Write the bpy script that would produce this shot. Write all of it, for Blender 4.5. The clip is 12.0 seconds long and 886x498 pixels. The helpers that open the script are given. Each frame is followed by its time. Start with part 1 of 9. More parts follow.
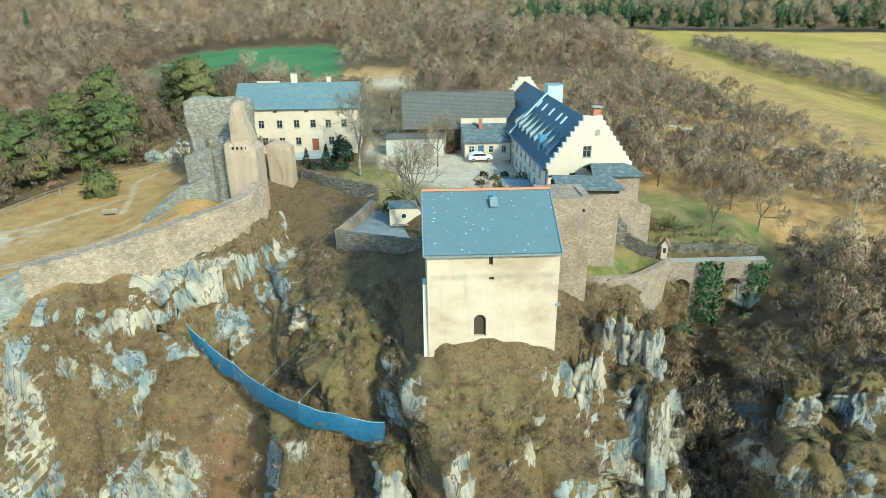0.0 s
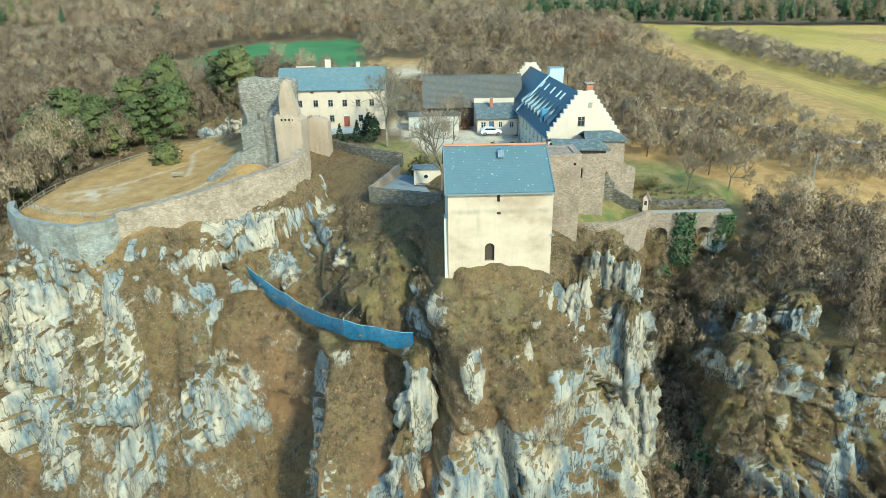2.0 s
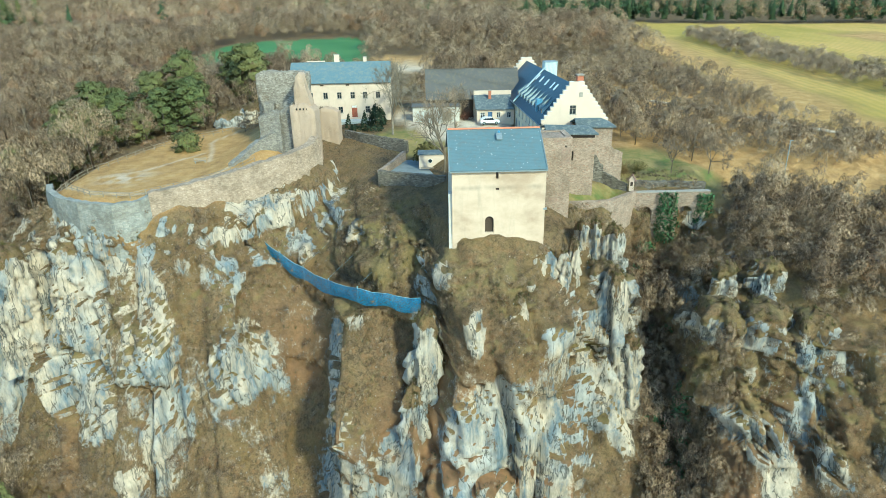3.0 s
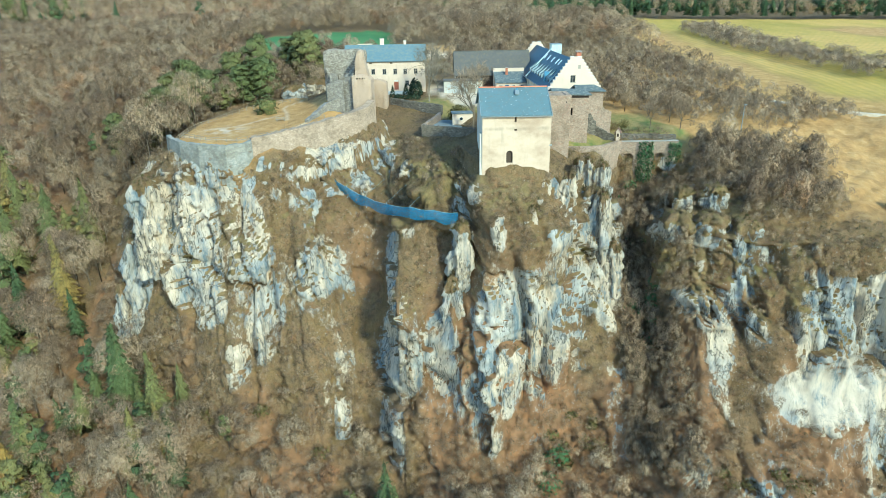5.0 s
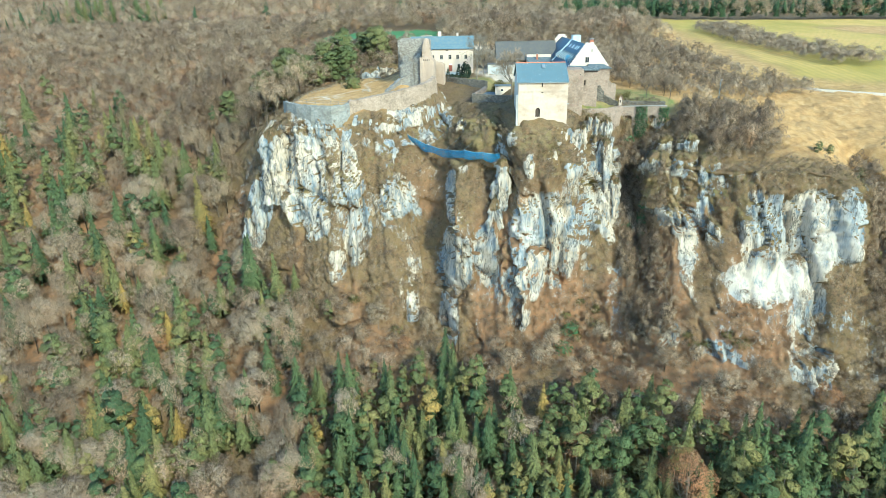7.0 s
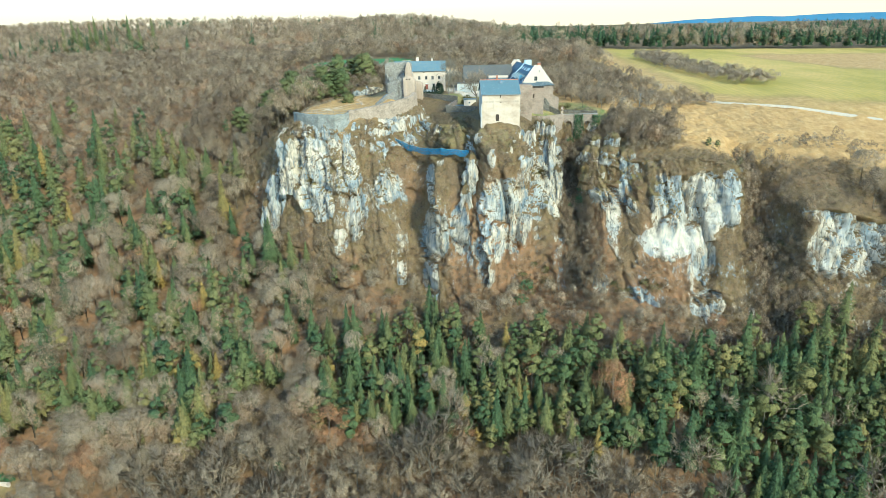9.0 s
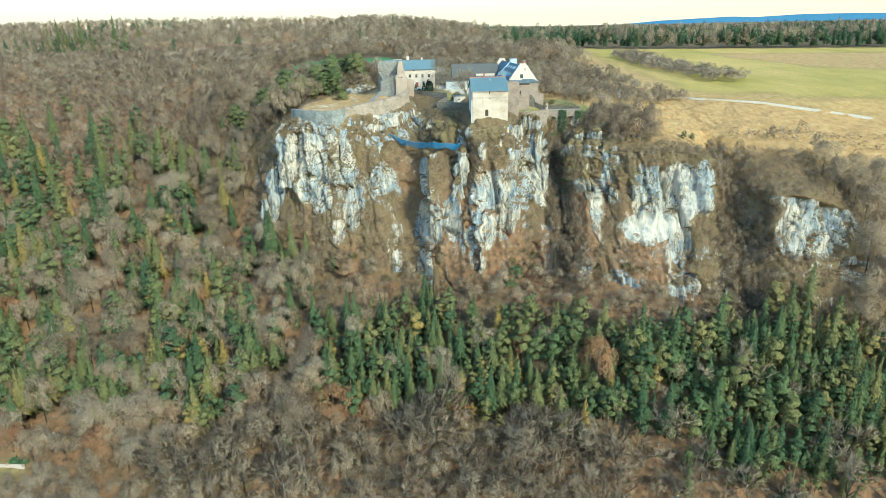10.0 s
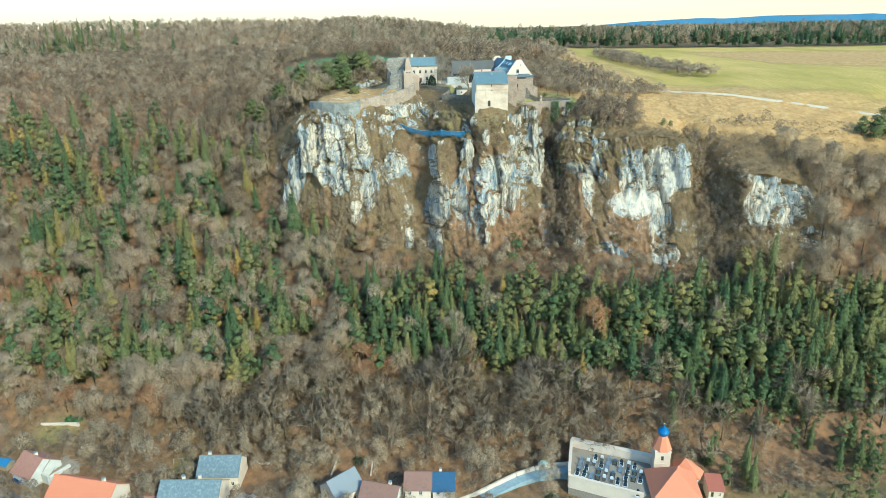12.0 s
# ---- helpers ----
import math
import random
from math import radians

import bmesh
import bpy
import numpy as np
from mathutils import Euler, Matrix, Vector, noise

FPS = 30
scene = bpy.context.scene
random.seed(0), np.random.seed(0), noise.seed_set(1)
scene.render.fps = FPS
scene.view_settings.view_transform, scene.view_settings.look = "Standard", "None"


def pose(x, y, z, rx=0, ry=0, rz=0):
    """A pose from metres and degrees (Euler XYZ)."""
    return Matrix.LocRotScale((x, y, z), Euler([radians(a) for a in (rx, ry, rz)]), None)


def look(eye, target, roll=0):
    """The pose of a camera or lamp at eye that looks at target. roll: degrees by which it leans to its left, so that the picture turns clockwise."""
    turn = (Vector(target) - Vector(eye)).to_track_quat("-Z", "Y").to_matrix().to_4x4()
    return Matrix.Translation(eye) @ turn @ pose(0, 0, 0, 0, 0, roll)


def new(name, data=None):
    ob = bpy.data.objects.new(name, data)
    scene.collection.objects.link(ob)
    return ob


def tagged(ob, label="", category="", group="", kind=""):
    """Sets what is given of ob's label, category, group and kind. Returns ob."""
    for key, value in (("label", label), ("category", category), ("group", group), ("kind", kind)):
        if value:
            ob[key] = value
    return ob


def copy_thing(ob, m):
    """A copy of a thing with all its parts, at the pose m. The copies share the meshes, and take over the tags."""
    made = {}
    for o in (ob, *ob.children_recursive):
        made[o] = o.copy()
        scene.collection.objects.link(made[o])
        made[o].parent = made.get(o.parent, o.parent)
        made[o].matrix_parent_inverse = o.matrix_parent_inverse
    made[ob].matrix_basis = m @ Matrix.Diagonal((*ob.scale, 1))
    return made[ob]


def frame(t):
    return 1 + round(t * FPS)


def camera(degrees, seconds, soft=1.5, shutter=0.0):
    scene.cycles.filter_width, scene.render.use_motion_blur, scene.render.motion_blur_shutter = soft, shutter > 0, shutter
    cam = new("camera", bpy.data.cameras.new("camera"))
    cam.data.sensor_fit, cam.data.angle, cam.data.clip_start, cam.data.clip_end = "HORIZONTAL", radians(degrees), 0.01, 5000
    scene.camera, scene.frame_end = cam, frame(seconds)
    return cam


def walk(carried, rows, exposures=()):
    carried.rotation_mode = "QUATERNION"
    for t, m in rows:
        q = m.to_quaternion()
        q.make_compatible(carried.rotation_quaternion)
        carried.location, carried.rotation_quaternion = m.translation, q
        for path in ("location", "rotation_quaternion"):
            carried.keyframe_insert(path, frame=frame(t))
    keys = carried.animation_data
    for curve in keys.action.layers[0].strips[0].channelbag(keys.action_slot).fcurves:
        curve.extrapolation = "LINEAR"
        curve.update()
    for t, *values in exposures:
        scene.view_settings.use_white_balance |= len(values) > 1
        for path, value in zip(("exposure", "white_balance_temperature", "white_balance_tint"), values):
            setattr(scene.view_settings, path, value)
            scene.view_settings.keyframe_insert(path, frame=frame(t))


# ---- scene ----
cam = camera(69.4, 12.0, soft=0.5)
METRES, EYE, TILT, LEAN, TURN = 210.0, 130.0, -22.0, 0.0, -2.3
ROWS = [
    (0.0, 0.0, 0.0, 0.0, 0.0, 0.02, 0.51),
    (0.5, -0.0004, -0.0162, -0.0072, 0.51, -0.03, 0.33),
    (1.0, -0.0013, -0.0355, -0.0153, 0.8, -0.11, 0.33),
    (1.5, -0.0023, -0.0548, -0.0236, 1.04, -0.13, 0.34),
    (2.0, -0.0035, -0.0773, -0.033, 1.06, -0.18, 0.43),
    (2.5, -0.005, -0.0996, -0.0421, 0.87, -0.2, 0.59),
    (4.5, -0.0209, -0.2179, -0.092, 0.94, -0.25, 0.61),
    (5.0, -0.0279, -0.2747, -0.1165, 1.51, -0.24, 0.3),
    (5.5, -0.0334, -0.3327, -0.1411, 2.53, -0.32, -0.17),
    (6.0, -0.0375, -0.3901, -0.1658, 3.72, -0.47, -0.58),
    (6.5, -0.0388, -0.4472, -0.1891, 4.21, -0.55, -0.66),
    (7.0, -0.0403, -0.5037, -0.2104, 4.24, 0.15, -0.52),
    (9.0, -0.0483, -0.7251, -0.296, 1.4, 2.64, 0.52),
    (9.5, -0.0593, -0.7551, -0.3077, 0.17, 2.64, 0.99),
    (10.0, -0.071, -0.7836, -0.3189, -0.37, 2.64, 1.19),
    (10.5, -0.0859, -0.8139, -0.3317, -1.66, 2.67, 1.73),
    (11.0, -0.1014, -0.8434, -0.3437, -2.22, 2.69, 1.99),
    (11.5, -0.1176, -0.8762, -0.3573, -2.37, 2.69, 2.04),
    (12.0, -0.1326, -0.907, -0.3702, -2.33, 2.7, 2.01),
]
walk(cam, [(t, pose(0, 0, EYE, TILT, LEAN, TURN) @ pose(METRES * x, METRES * y, METRES * z, 90 + pitch, roll, yaw)) for t, x, y, z, yaw, pitch, roll in ROWS],
     [(0.0, 1.16, 5770, -17), (4.5, 1.20, 5570, -16), (7.0, 1.44, 5440, -11), (9.5, 1.21, 5440, -13), (12.0, 1.16, 5440, -13)])

# ---- light: low soft winter sun from the front right, hazy sky ----
SUN_ELEV, SUN_AZ = radians(34), radians(147)   # azimuth clockwise from +y
world = bpy.data.worlds.new("hazy_sky")
scene.world = world
world.use_nodes = True
wn, wl = world.node_tree.nodes, world.node_tree.links
sky = wn.new("ShaderNodeTexSky")
sky.sky_type, sky.sun_disc = "NISHITA", False
sky.sun_elevation, sky.sun_rotation = SUN_ELEV, SUN_AZ
sky.air_density, sky.dust_density, sky.ozone_density = 1.2, 1.0, 5.0
wn["Background"].inputs["Strength"].default_value = 0.145
# warm haze that thickens evenly towards the horizon
wc, ws, wr, wm = (wn.new(k) for k in ("ShaderNodeTexCoord", "ShaderNodeSeparateXYZ", "ShaderNodeValToRGB", "ShaderNodeMix"))
wm.data_type = "RGBA"
wl.new(wc.outputs["Generated"], ws.inputs[0])
wl.new(ws.outputs["Z"], wr.inputs[0])
wr.color_ramp.elements[0].position, wr.color_ramp.elements[0].color = 0.0, (1, 1, 1, 1)
wr.color_ramp.elements[1].position, wr.color_ramp.elements[1].color = 0.09, (0, 0, 0, 1)
wl.new(wr.outputs[0], wm.inputs[0])
wl.new(sky.outputs[0], wm.inputs[6])
wm.inputs[7].default_value = (4.3, 3.2, 2.25, 1)
wl.new(wm.outputs[2], wn["Background"].inputs["Color"])
sun_data = bpy.data.lights.new("sun", "SUN")
sun_data.energy, sun_data.angle, sun_data.color = 2.2, radians(5), (1.0, 0.87, 0.66)
sun = new("sun", sun_data)
sun_way = Vector((math.sin(SUN_AZ) * math.cos(SUN_ELEV), math.cos(SUN_AZ) * math.cos(SUN_ELEV), math.sin(SUN_ELEV)))
sun.matrix_world = look(sun_way * 400, (0, 0, 0))

# ---- numpy noise ----
def _hash(ix, iy, iz, seed):
    h = (ix * 374761393 + iy * 668265263 + iz * 2147483647 + seed * 1274126177) & 0xFFFFFFFF
    h = ((h ^ (h >> 13)) * 1274126177) & 0xFFFFFFFF
    return ((h ^ (h >> 16)) & 0xFFFF) / 65535.0


def vnoise(x, y, z, seed=0):
    """Smooth value noise in 0..1 on arrays."""
    x, y, z = np.broadcast_arrays(np.asarray(x, float), np.asarray(y, float), np.asarray(z, float))
    fx, fy, fz = np.floor(x), np.floor(y), np.floor(z)
    ix, iy, iz = fx.astype(np.int64), fy.astype(np.int64), fz.astype(np.int64)
    u, v, w = x - fx, y - fy, z - fz
    u, v, w = u * u * (3 - 2 * u), v * v * (3 - 2 * v), w * w * (3 - 2 * w)
    out = 0
    for dx in (0, 1):
        for dy in (0, 1):
            for dz in (0, 1):
                k = (u if dx else 1 - u) * (v if dy else 1 - v) * (w if dz else 1 - w)
                out = out + k * _hash(ix + dx, iy + dy, iz + dz, seed)
    return out


def fbm(x, y, z, octaves=4, seed=0):
    """Fractal noise, about -1..1."""
    total, amp, norm = 0, 1.0, 0
    for o in range(octaves):
        f = 2.03 ** o
        total = total + amp * (vnoise(x * f, y * f, z * f, seed + o * 17) * 2 - 1)
        norm += amp
        amp *= 0.5
    return total / norm * 1.6


def cells(u, v, seed=0):
    """Jittered cells in the plane: a random value and an offset (du, dv) for the cell that each point lies in, and the distance to its border."""
    iu, iv = np.floor(u).astype(np.int64), np.floor(v).astype(np.int64)
    d1, d2 = np.full(u.shape, 9.0), np.full(u.shape, 9.0)
    pick, du, dv = np.zeros(u.shape), np.zeros(u.shape), np.zeros(u.shape)
    for a in (-1, 0, 1):
        for b in (-1, 0, 1):
            cu = u - (iu + a + 0.15 + 0.7 * _hash(iu + a, iv + b, 1 + 0 * iu, seed))
            cv = v - (iv + b + 0.15 + 0.7 * _hash(iu + a, iv + b, 2 + 0 * iu, seed))
            d = np.maximum(np.abs(cu), np.abs(cv)) * 0.5 + np.hypot(cu, cv) * 0.5
            near = d < d1
            d2 = np.where(near, d1, np.minimum(d2, d))
            pick = np.where(near, _hash(iu + a, iv + b, 3 + 0 * iu, seed), pick)
            du, dv, d1 = np.where(near, cu, du), np.where(near, cv, dv), np.where(near, d, d1)
    return pick, du, dv, d2 - d1


def blocky(u, v, seed):
    """Rock broken into tilted blocks with open joints: about -1..1, and the joints 0..1."""
    pick, du, dv, gap = cells(u, v, seed)
    turn = pick * 47.0
    return (pick * 2 - 1) * 0.6 + 1.1 * (du * np.cos(turn) + dv * np.sin(turn)), 1 - smooth(gap, 0.02, 0.14)


def smooth(a, lo, hi):
    t = np.clip((a - lo) / (hi - lo), 0, 1)
    return t * t * (3 - 2 * t)


# ---- material helpers ----
class Mat:
    """A node material with short calls for the usual nodes."""

    def __init__(self, name, rough=0.8, metal=0.0, spec=0.3):
        self.m = bpy.data.materials.new(name)
        self.m.use_nodes = True
        self.n, self.l = self.m.node_tree.nodes, self.m.node_tree.links
        self.b = self.n["Principled BSDF"]
        self.b.inputs["Roughness"].default_value = rough
        self.b.inputs["Metallic"].default_value = metal
        self.b.inputs["Specular IOR Level"].default_value = spec
        self.co = self.n.new("ShaderNodeTexCoord").outputs["Object"]

    def put(self, sock, v):
        if hasattr(v, "is_output"):
            self.l.new(v, sock)
        elif isinstance(v, tuple) and len(v) == 3 and sock.type == "RGBA":
            sock.default_value = (*v, 1)
        else:
            sock.default_value = v

    def noise(self, scale, detail=4, rough=0.6, stretch=None, world=False, dist=0.0):
        t = self.n.new("ShaderNodeTexNoise")
        t.inputs["Scale"].default_value, t.inputs["Detail"].default_value = scale, detail
        t.inputs["Roughness"].default_value, t.inputs["Distortion"].default_value = rough, dist
        self.l.new(self.coords(stretch, world), t.inputs["Vector"])
        return t.outputs["Fac"]

    def coords(self, stretch=None, world=False):
        co = self.co
        if world:
            co = self.n.new("ShaderNodeNewGeometry").outputs["Position"]
        if stretch:
            mp = self.n.new("ShaderNodeMapping")
            mp.inputs["Scale"].default_value = stretch
            self.l.new(co, mp.inputs["Vector"])
            co = mp.outputs[0]
        return co

    def voronoi(self, scale, feature="F1", out="Distance", stretch=None, world=False):
        t = self.n.new("ShaderNodeTexVoronoi")
        t.feature = feature
        t.inputs["Scale"].default_value = scale
        self.l.new(self.coords(stretch, world), t.inputs["Vector"])
        return t.outputs[out]

    def ramp(self, fac, *stops):
        r = self.n.new("ShaderNodeValToRGB")
        el = r.color_ramp.elements
        while len(el) < len(stops):
            el.new(0.5)
        for e, (p, c) in zip(el, stops):
            e.position = p
            e.color = (*c, 1) if isinstance(c, tuple) else (c, c, c, 1)
        self.l.new(fac, r.inputs[0])
        return r.outputs[0]

    def mix(self, fac, a, b, how="MIX"):
        x = self.n.new("ShaderNodeMix")
        x.data_type, x.blend_type = "RGBA", how
        self.put(x.inputs[0], fac)
        self.put(x.inputs[6], a)
        self.put(x.inputs[7], b)
        return x.outputs[2]

    def math(self, op, a, b=0.5, clamp=False):
        x = self.n.new("ShaderNodeMath")
        x.operation, x.use_clamp = op, clamp
        self.put(x.inputs[0], a)
        self.put(x.inputs[1], b)
        return x.outputs[0]

    def attr(self, name, out="Fac"):
        x = self.n.new("ShaderNodeAttribute")
        x.attribute_name = name
        return x.outputs[out]

    def random(self):
        return self.n.new("ShaderNodeObjectInfo").outputs["Random"]

    def done(self, colour, bump=None, strength=0.4, dist=0.05, rough=None):
        self.put(self.b.inputs["Base Color"], colour)
        if rough is not None:
            self.put(self.b.inputs["Roughness"], rough)
        if bump is not None:
            bp = self.n.new("ShaderNodeBump")
            bp.inputs["Strength"].default_value, bp.inputs["Distance"].default_value = strength, dist
            self.l.new(bump, bp.inputs["Height"])
            self.l.new(bp.outputs[0], self.b.inputs["Normal"])
        return self.m


def ground_material():
    m = Mat("ground", 0.95, spec=0.15)
    big = m.noise(0.05, 5, 0.6, world=True)
    mid = m.noise(0.35, 6, 0.65, world=True)
    fine = m.noise(3.0, 4, 0.7, world=True)
    # limestone: cream, with grey-blue weathering in upright streaks and dark lichen; part of the blue is shade put into
    # the colour
    streak = m.noise(0.55, 8, 0.72, stretch=(1.0, 1.0, 0.20), world=True)
    lime = m.ramp(streak, (0.30, (0.11, 0.14, 0.16)), (0.39, (0.23, 0.27, 0.29)), (0.47, (0.46, 0.39, 0.295)), (0.58, (0.67, 0.565, 0.42)))
    lime = m.mix(m.ramp(m.noise(0.11, 6, 0.65, stretch=(1, 1, 0.6), world=True), (0.46, 0.0), (0.58, 0.55)), lime, m.ramp(streak, (0.3, (0.12, 0.175, 0.215)), (0.5, (0.25, 0.34, 0.40)), (0.65, (0.40, 0.46, 0.48))))
    crack = m.math("ABSOLUTE", m.math("SUBTRACT", m.noise(0.42, 5, 0.6, stretch=(1.0, 1.0, 0.16), world=True), 0.5))
    lime = m.mix(m.ramp(crack, (0.004, 0.85), (0.022, 0.0)), lime, (0.07, 0.068, 0.06))
    blots = m.ramp(m.noise(2.2, 8, 0.8, stretch=(1, 1, 0.6), world=True), (0.46, 0.0), (0.60, 1.0))
    lime = m.mix(m.math("MULTIPLY", blots, 0.24), lime, (0.14, 0.135, 0.10))
    pale = m.attr("pale")
    lime = m.mix(m.math("MULTIPLY", pale, m.ramp(streak, (0.36, 0.15), (0.54, 0.9))), lime, m.ramp(mid, (0.3, (0.60, 0.52, 0.41)), (0.7, (0.72, 0.63, 0.50))))
    # scrubby brown turf
    turf = m.ramp(mid, (0.28, (0.125, 0.083, 0.043)), (0.45, (0.22, 0.147, 0.076)), (0.6, (0.29, 0.195, 0.102)), (0.78, (0.215, 0.172, 0.06)))
    turf = m.mix(m.ramp(fine, (0.38, 0.8), (0.56, 0.0)), turf, (0.075, 0.055, 0.03))
    blade = m.noise(6.0, 5, 0.8, stretch=(1, 1, 0.5), world=True)
    turf = m.mix(m.ramp(blade, (0.50, 0.0), (0.66, 0.75)), turf, (0.36, 0.265, 0.15))
    clump = m.noise(1.1, 5, 0.72, world=True)
    turf = m.mix(m.ramp(clump, (0.52, 0.0), (0.62, 0.6)), turf, (0.30, 0.16, 0.075))
    turf = m.mix(m.ramp(clump, (0.36, 0.75), (0.46, 0.0)), turf, (0.075, 0.055, 0.03))
    turf = m.mix(m.ramp(m.noise(0.16, 4, 0.6, world=True), (0.48, 0.0), (0.64, 0.4)), turf, (0.26, 0.175, 0.06))
    grain = m.noise(11.0, 3, 0.8, world=True)
    turf = m.mix(m.ramp(grain, (0.36, 0.7), (0.52, 0.0)), turf, (0.06, 0.048, 0.028))
    turf = m.mix(m.ramp(grain, (0.54, 0.0), (0.68, 0.6)), turf, (0.34, 0.26, 0.17))
    leaf = m.ramp(mid, (0.3, (0.16, 0.098, 0.054)), (0.55, (0.29, 0.165, 0.085)), (0.75, (0.40, 0.20, 0.09)))
    turf = m.mix(m.attr("litter"), turf, leaf)
    meadow = m.ramp(m.math("ADD", m.math("MULTIPLY", mid, 0.5), m.math("MULTIPLY", blade, 0.5)), (0.30, (0.22, 0.125, 0.058)), (0.42, (0.41, 0.24, 0.095)), (0.52, (0.55, 0.335, 0.13)), (0.66, (0.65, 0.45, 0.22)))
    turf = m.mix(m.attr("meadow"), turf, meadow)
    lawn = m.ramp(m.noise(0.25, 5, 0.65, world=True), (0.34, (0.16, 0.20, 0.06)), (0.45, (0.27, 0.235, 0.085)), (0.58, (0.35, 0.275, 0.11)), (0.72, (0.44, 0.335, 0.15)))
    turf = m.mix(m.attr("lawn"), turf, lawn)
    rows = m.n.new("ShaderNodeTexWave")
    rows.inputs["Scale"].default_value, rows.inputs["Distortion"].default_value = 0.11, 0.6
    m.l.new(m.coords((1.0, 0.45, 0.0), True), rows.inputs["Vector"])
    crop = m.mix(m.ramp(rows.outputs["Fac"], (0.3, 0.0), (0.9, 0.28)), m.ramp(m.noise(0.03, 6, 0.65, stretch=(1.0, 0.35, 1.0), world=True), (0.36, (0.42, 0.315, 0.072)), (0.48, (0.54, 0.375, 0.10)), (0.62, (0.67, 0.43, 0.14))), (0.36, 0.295, 0.068))
    crop = m.mix(m.ramp(mid, (0.35, 0.3), (0.6, 0.0)), crop, (0.30, 0.27, 0.09))
    turf = m.mix(m.attr("crop"), turf, crop)
    turf = m.mix(m.attr("green"), turf, m.ramp(big, (0.35, (0.085, 0.20, 0.075)), (0.65, (0.12, 0.245, 0.09))))
    gravel = m.ramp(m.math("ADD", m.math("MULTIPLY", fine, 0.5), m.math("MULTIPLY", mid, 0.5)), (0.36, (0.52, 0.43, 0.32)), (0.48, (0.70, 0.58, 0.43)), (0.62, (0.82, 0.70, 0.54)))
    turf = m.mix(m.attr("gravel"), turf, gravel)
    edge = m.math("ADD", m.attr("rock"), m.math("MULTIPLY", m.math("SUBTRACT", m.noise(0.9, 12, 0.85, stretch=(1, 1, 0.55), world=True), 0.5), 1.35))
    stones = m.math("MULTIPLY", m.ramp(m.voronoi(1.3, "F1", "Distance", world=True), (0.10, 1.0), (0.15, 0.0)), m.ramp(m.math("ADD", m.attr("rock"), m.noise(0.5, 3, 0.6, world=True)), (0.62, 0.0), (0.70, 1.0)))
    turf = m.mix(stones, turf, (0.40, 0.36, 0.30))
    col = m.mix(m.ramp(edge, (0.44, 0.0), (0.56, 1.0)), turf, lime)
    relief = m.math("ADD", m.math("MULTIPLY", m.noise(0.8, 8, 0.75, stretch=(1, 1, 0.4), world=True), 1.0), m.math("MULTIPLY", m.noise(2.6, 8, 0.8, world=True), 0.55))
    return m.done(col, relief, 0.75, 1.1)


MAT_GROUND = ground_material()

# ---- the ground: one sheet from the valley over the cliffs to the far woods ----
PROFILES = []


def profile(x, *knots):
    """The lie of the land along y at one x: valley, slope foot, slope, cliff foot, cliff middle, cliff top, shelf, plateau, behind, far, end."""
    PROFILES.append((x, ((-330, -12), *knots, (2200, 124))))


profile(-2000, (-60, -6.6), (0, 12), (50, 28), (75, 38), (100, 50), (140, 66), (200, 84), (280, 98), (560, 112))
profile(-300, (-20, -6.6), (25, 10), (60, 26), (80, 34), (100, 44), (140, 62), (190, 80), (260, 95), (480, 110))
profile(-170, (2, -6.6), (32, 10), (60, 28), (80, 38), (100, 50), (135, 68), (180, 86), (240, 98), (450, 110))
profile(-110, (-10, -6.6), (25, 14), (58, 35), (75, 48), (90, 60), (115, 78), (160, 93), (230, 102), (450, 112))
profile(-92, (-22, -6.6), (20, 16), (62, 42), (70, 50), (80, 60), (98, 78), (140, 94), (220, 104), (450, 113))
profile(-84, (-24, -6.6), (20, 17), (66, 47), (70, 54), (76, 62), (90, 84), (130, 96), (210, 104), (450, 113))
profile(-77, (-26, -6.6), (18, 18), (63, 50), (67, 62), (72, 76), (82, 90), (125, 98), (205, 105), (450, 113))
profile(-70, (-28, -6.6), (16, 18), (58, 49), (66, 68), (70, 90), (79, 94), (120, 99), (200, 105), (450, 113))
profile(-64, (-28, -6.6), (14, 18), (54, 46), (63, 68), (69, 92), (77, 99.5), (110, 100), (200, 105), (450, 113))
profile(-56, (-29, -6.6), (12, 18), (49, 44), (58.5, 68), (67, 91), (71, 99.5), (105, 100.5), (190, 105), (450, 113))
profile(-49, (-30, -6.6), (10, 18), (45, 42), (56, 68), (65.5, 91), (69.5, 99.5), (105, 100.5), (190, 105), (450, 113))
profile(-41, (-30, -6.6), (10, 18), (46, 43), (59, 70), (66, 91), (74.5, 100), (105, 101), (180, 105), (450, 113))
profile(-33, (-31, -6.6), (10, 18), (45, 42), (59, 73), (67, 86), (81, 100.5), (96, 104.5), (125, 103), (450, 112))
profile(-26, (-32, -6.6), (10, 18), (47, 42), (57, 60), (71, 84.5), (85, 97.5), (100, 102.6), (130, 103), (450, 112))
profile(-21, (-32, -6.6), (10, 18), (46, 42), (58, 64), (69.5, 83.5), (82, 94.5), (100, 100.6), (110, 102.6), (450, 112))
profile(-17, (-33, -6.6), (8, 17), (37, 34), (42, 74), (59.5, 83.5), (77, 93.5), (94, 99.5), (107, 102.6), (440, 112))
profile(-13.5, (-34, -6.6), (8, 17), (38, 36), (43, 70), (58.5, 84), (79, 97.2), (91, 99.3), (104, 102.5), (440, 112))
profile(-9, (-34, -6.6), (6, 17), (37, 40), (44, 64), (64.5, 93), (78, 98.2), (92, 99.2), (103, 102.4), (430, 112))
profile(-4, (-35, -6.6), (6, 18), (37, 40), (47, 68), (63, 93.5), (76, 98.4), (92, 99.2), (102, 102.4), (430, 112))
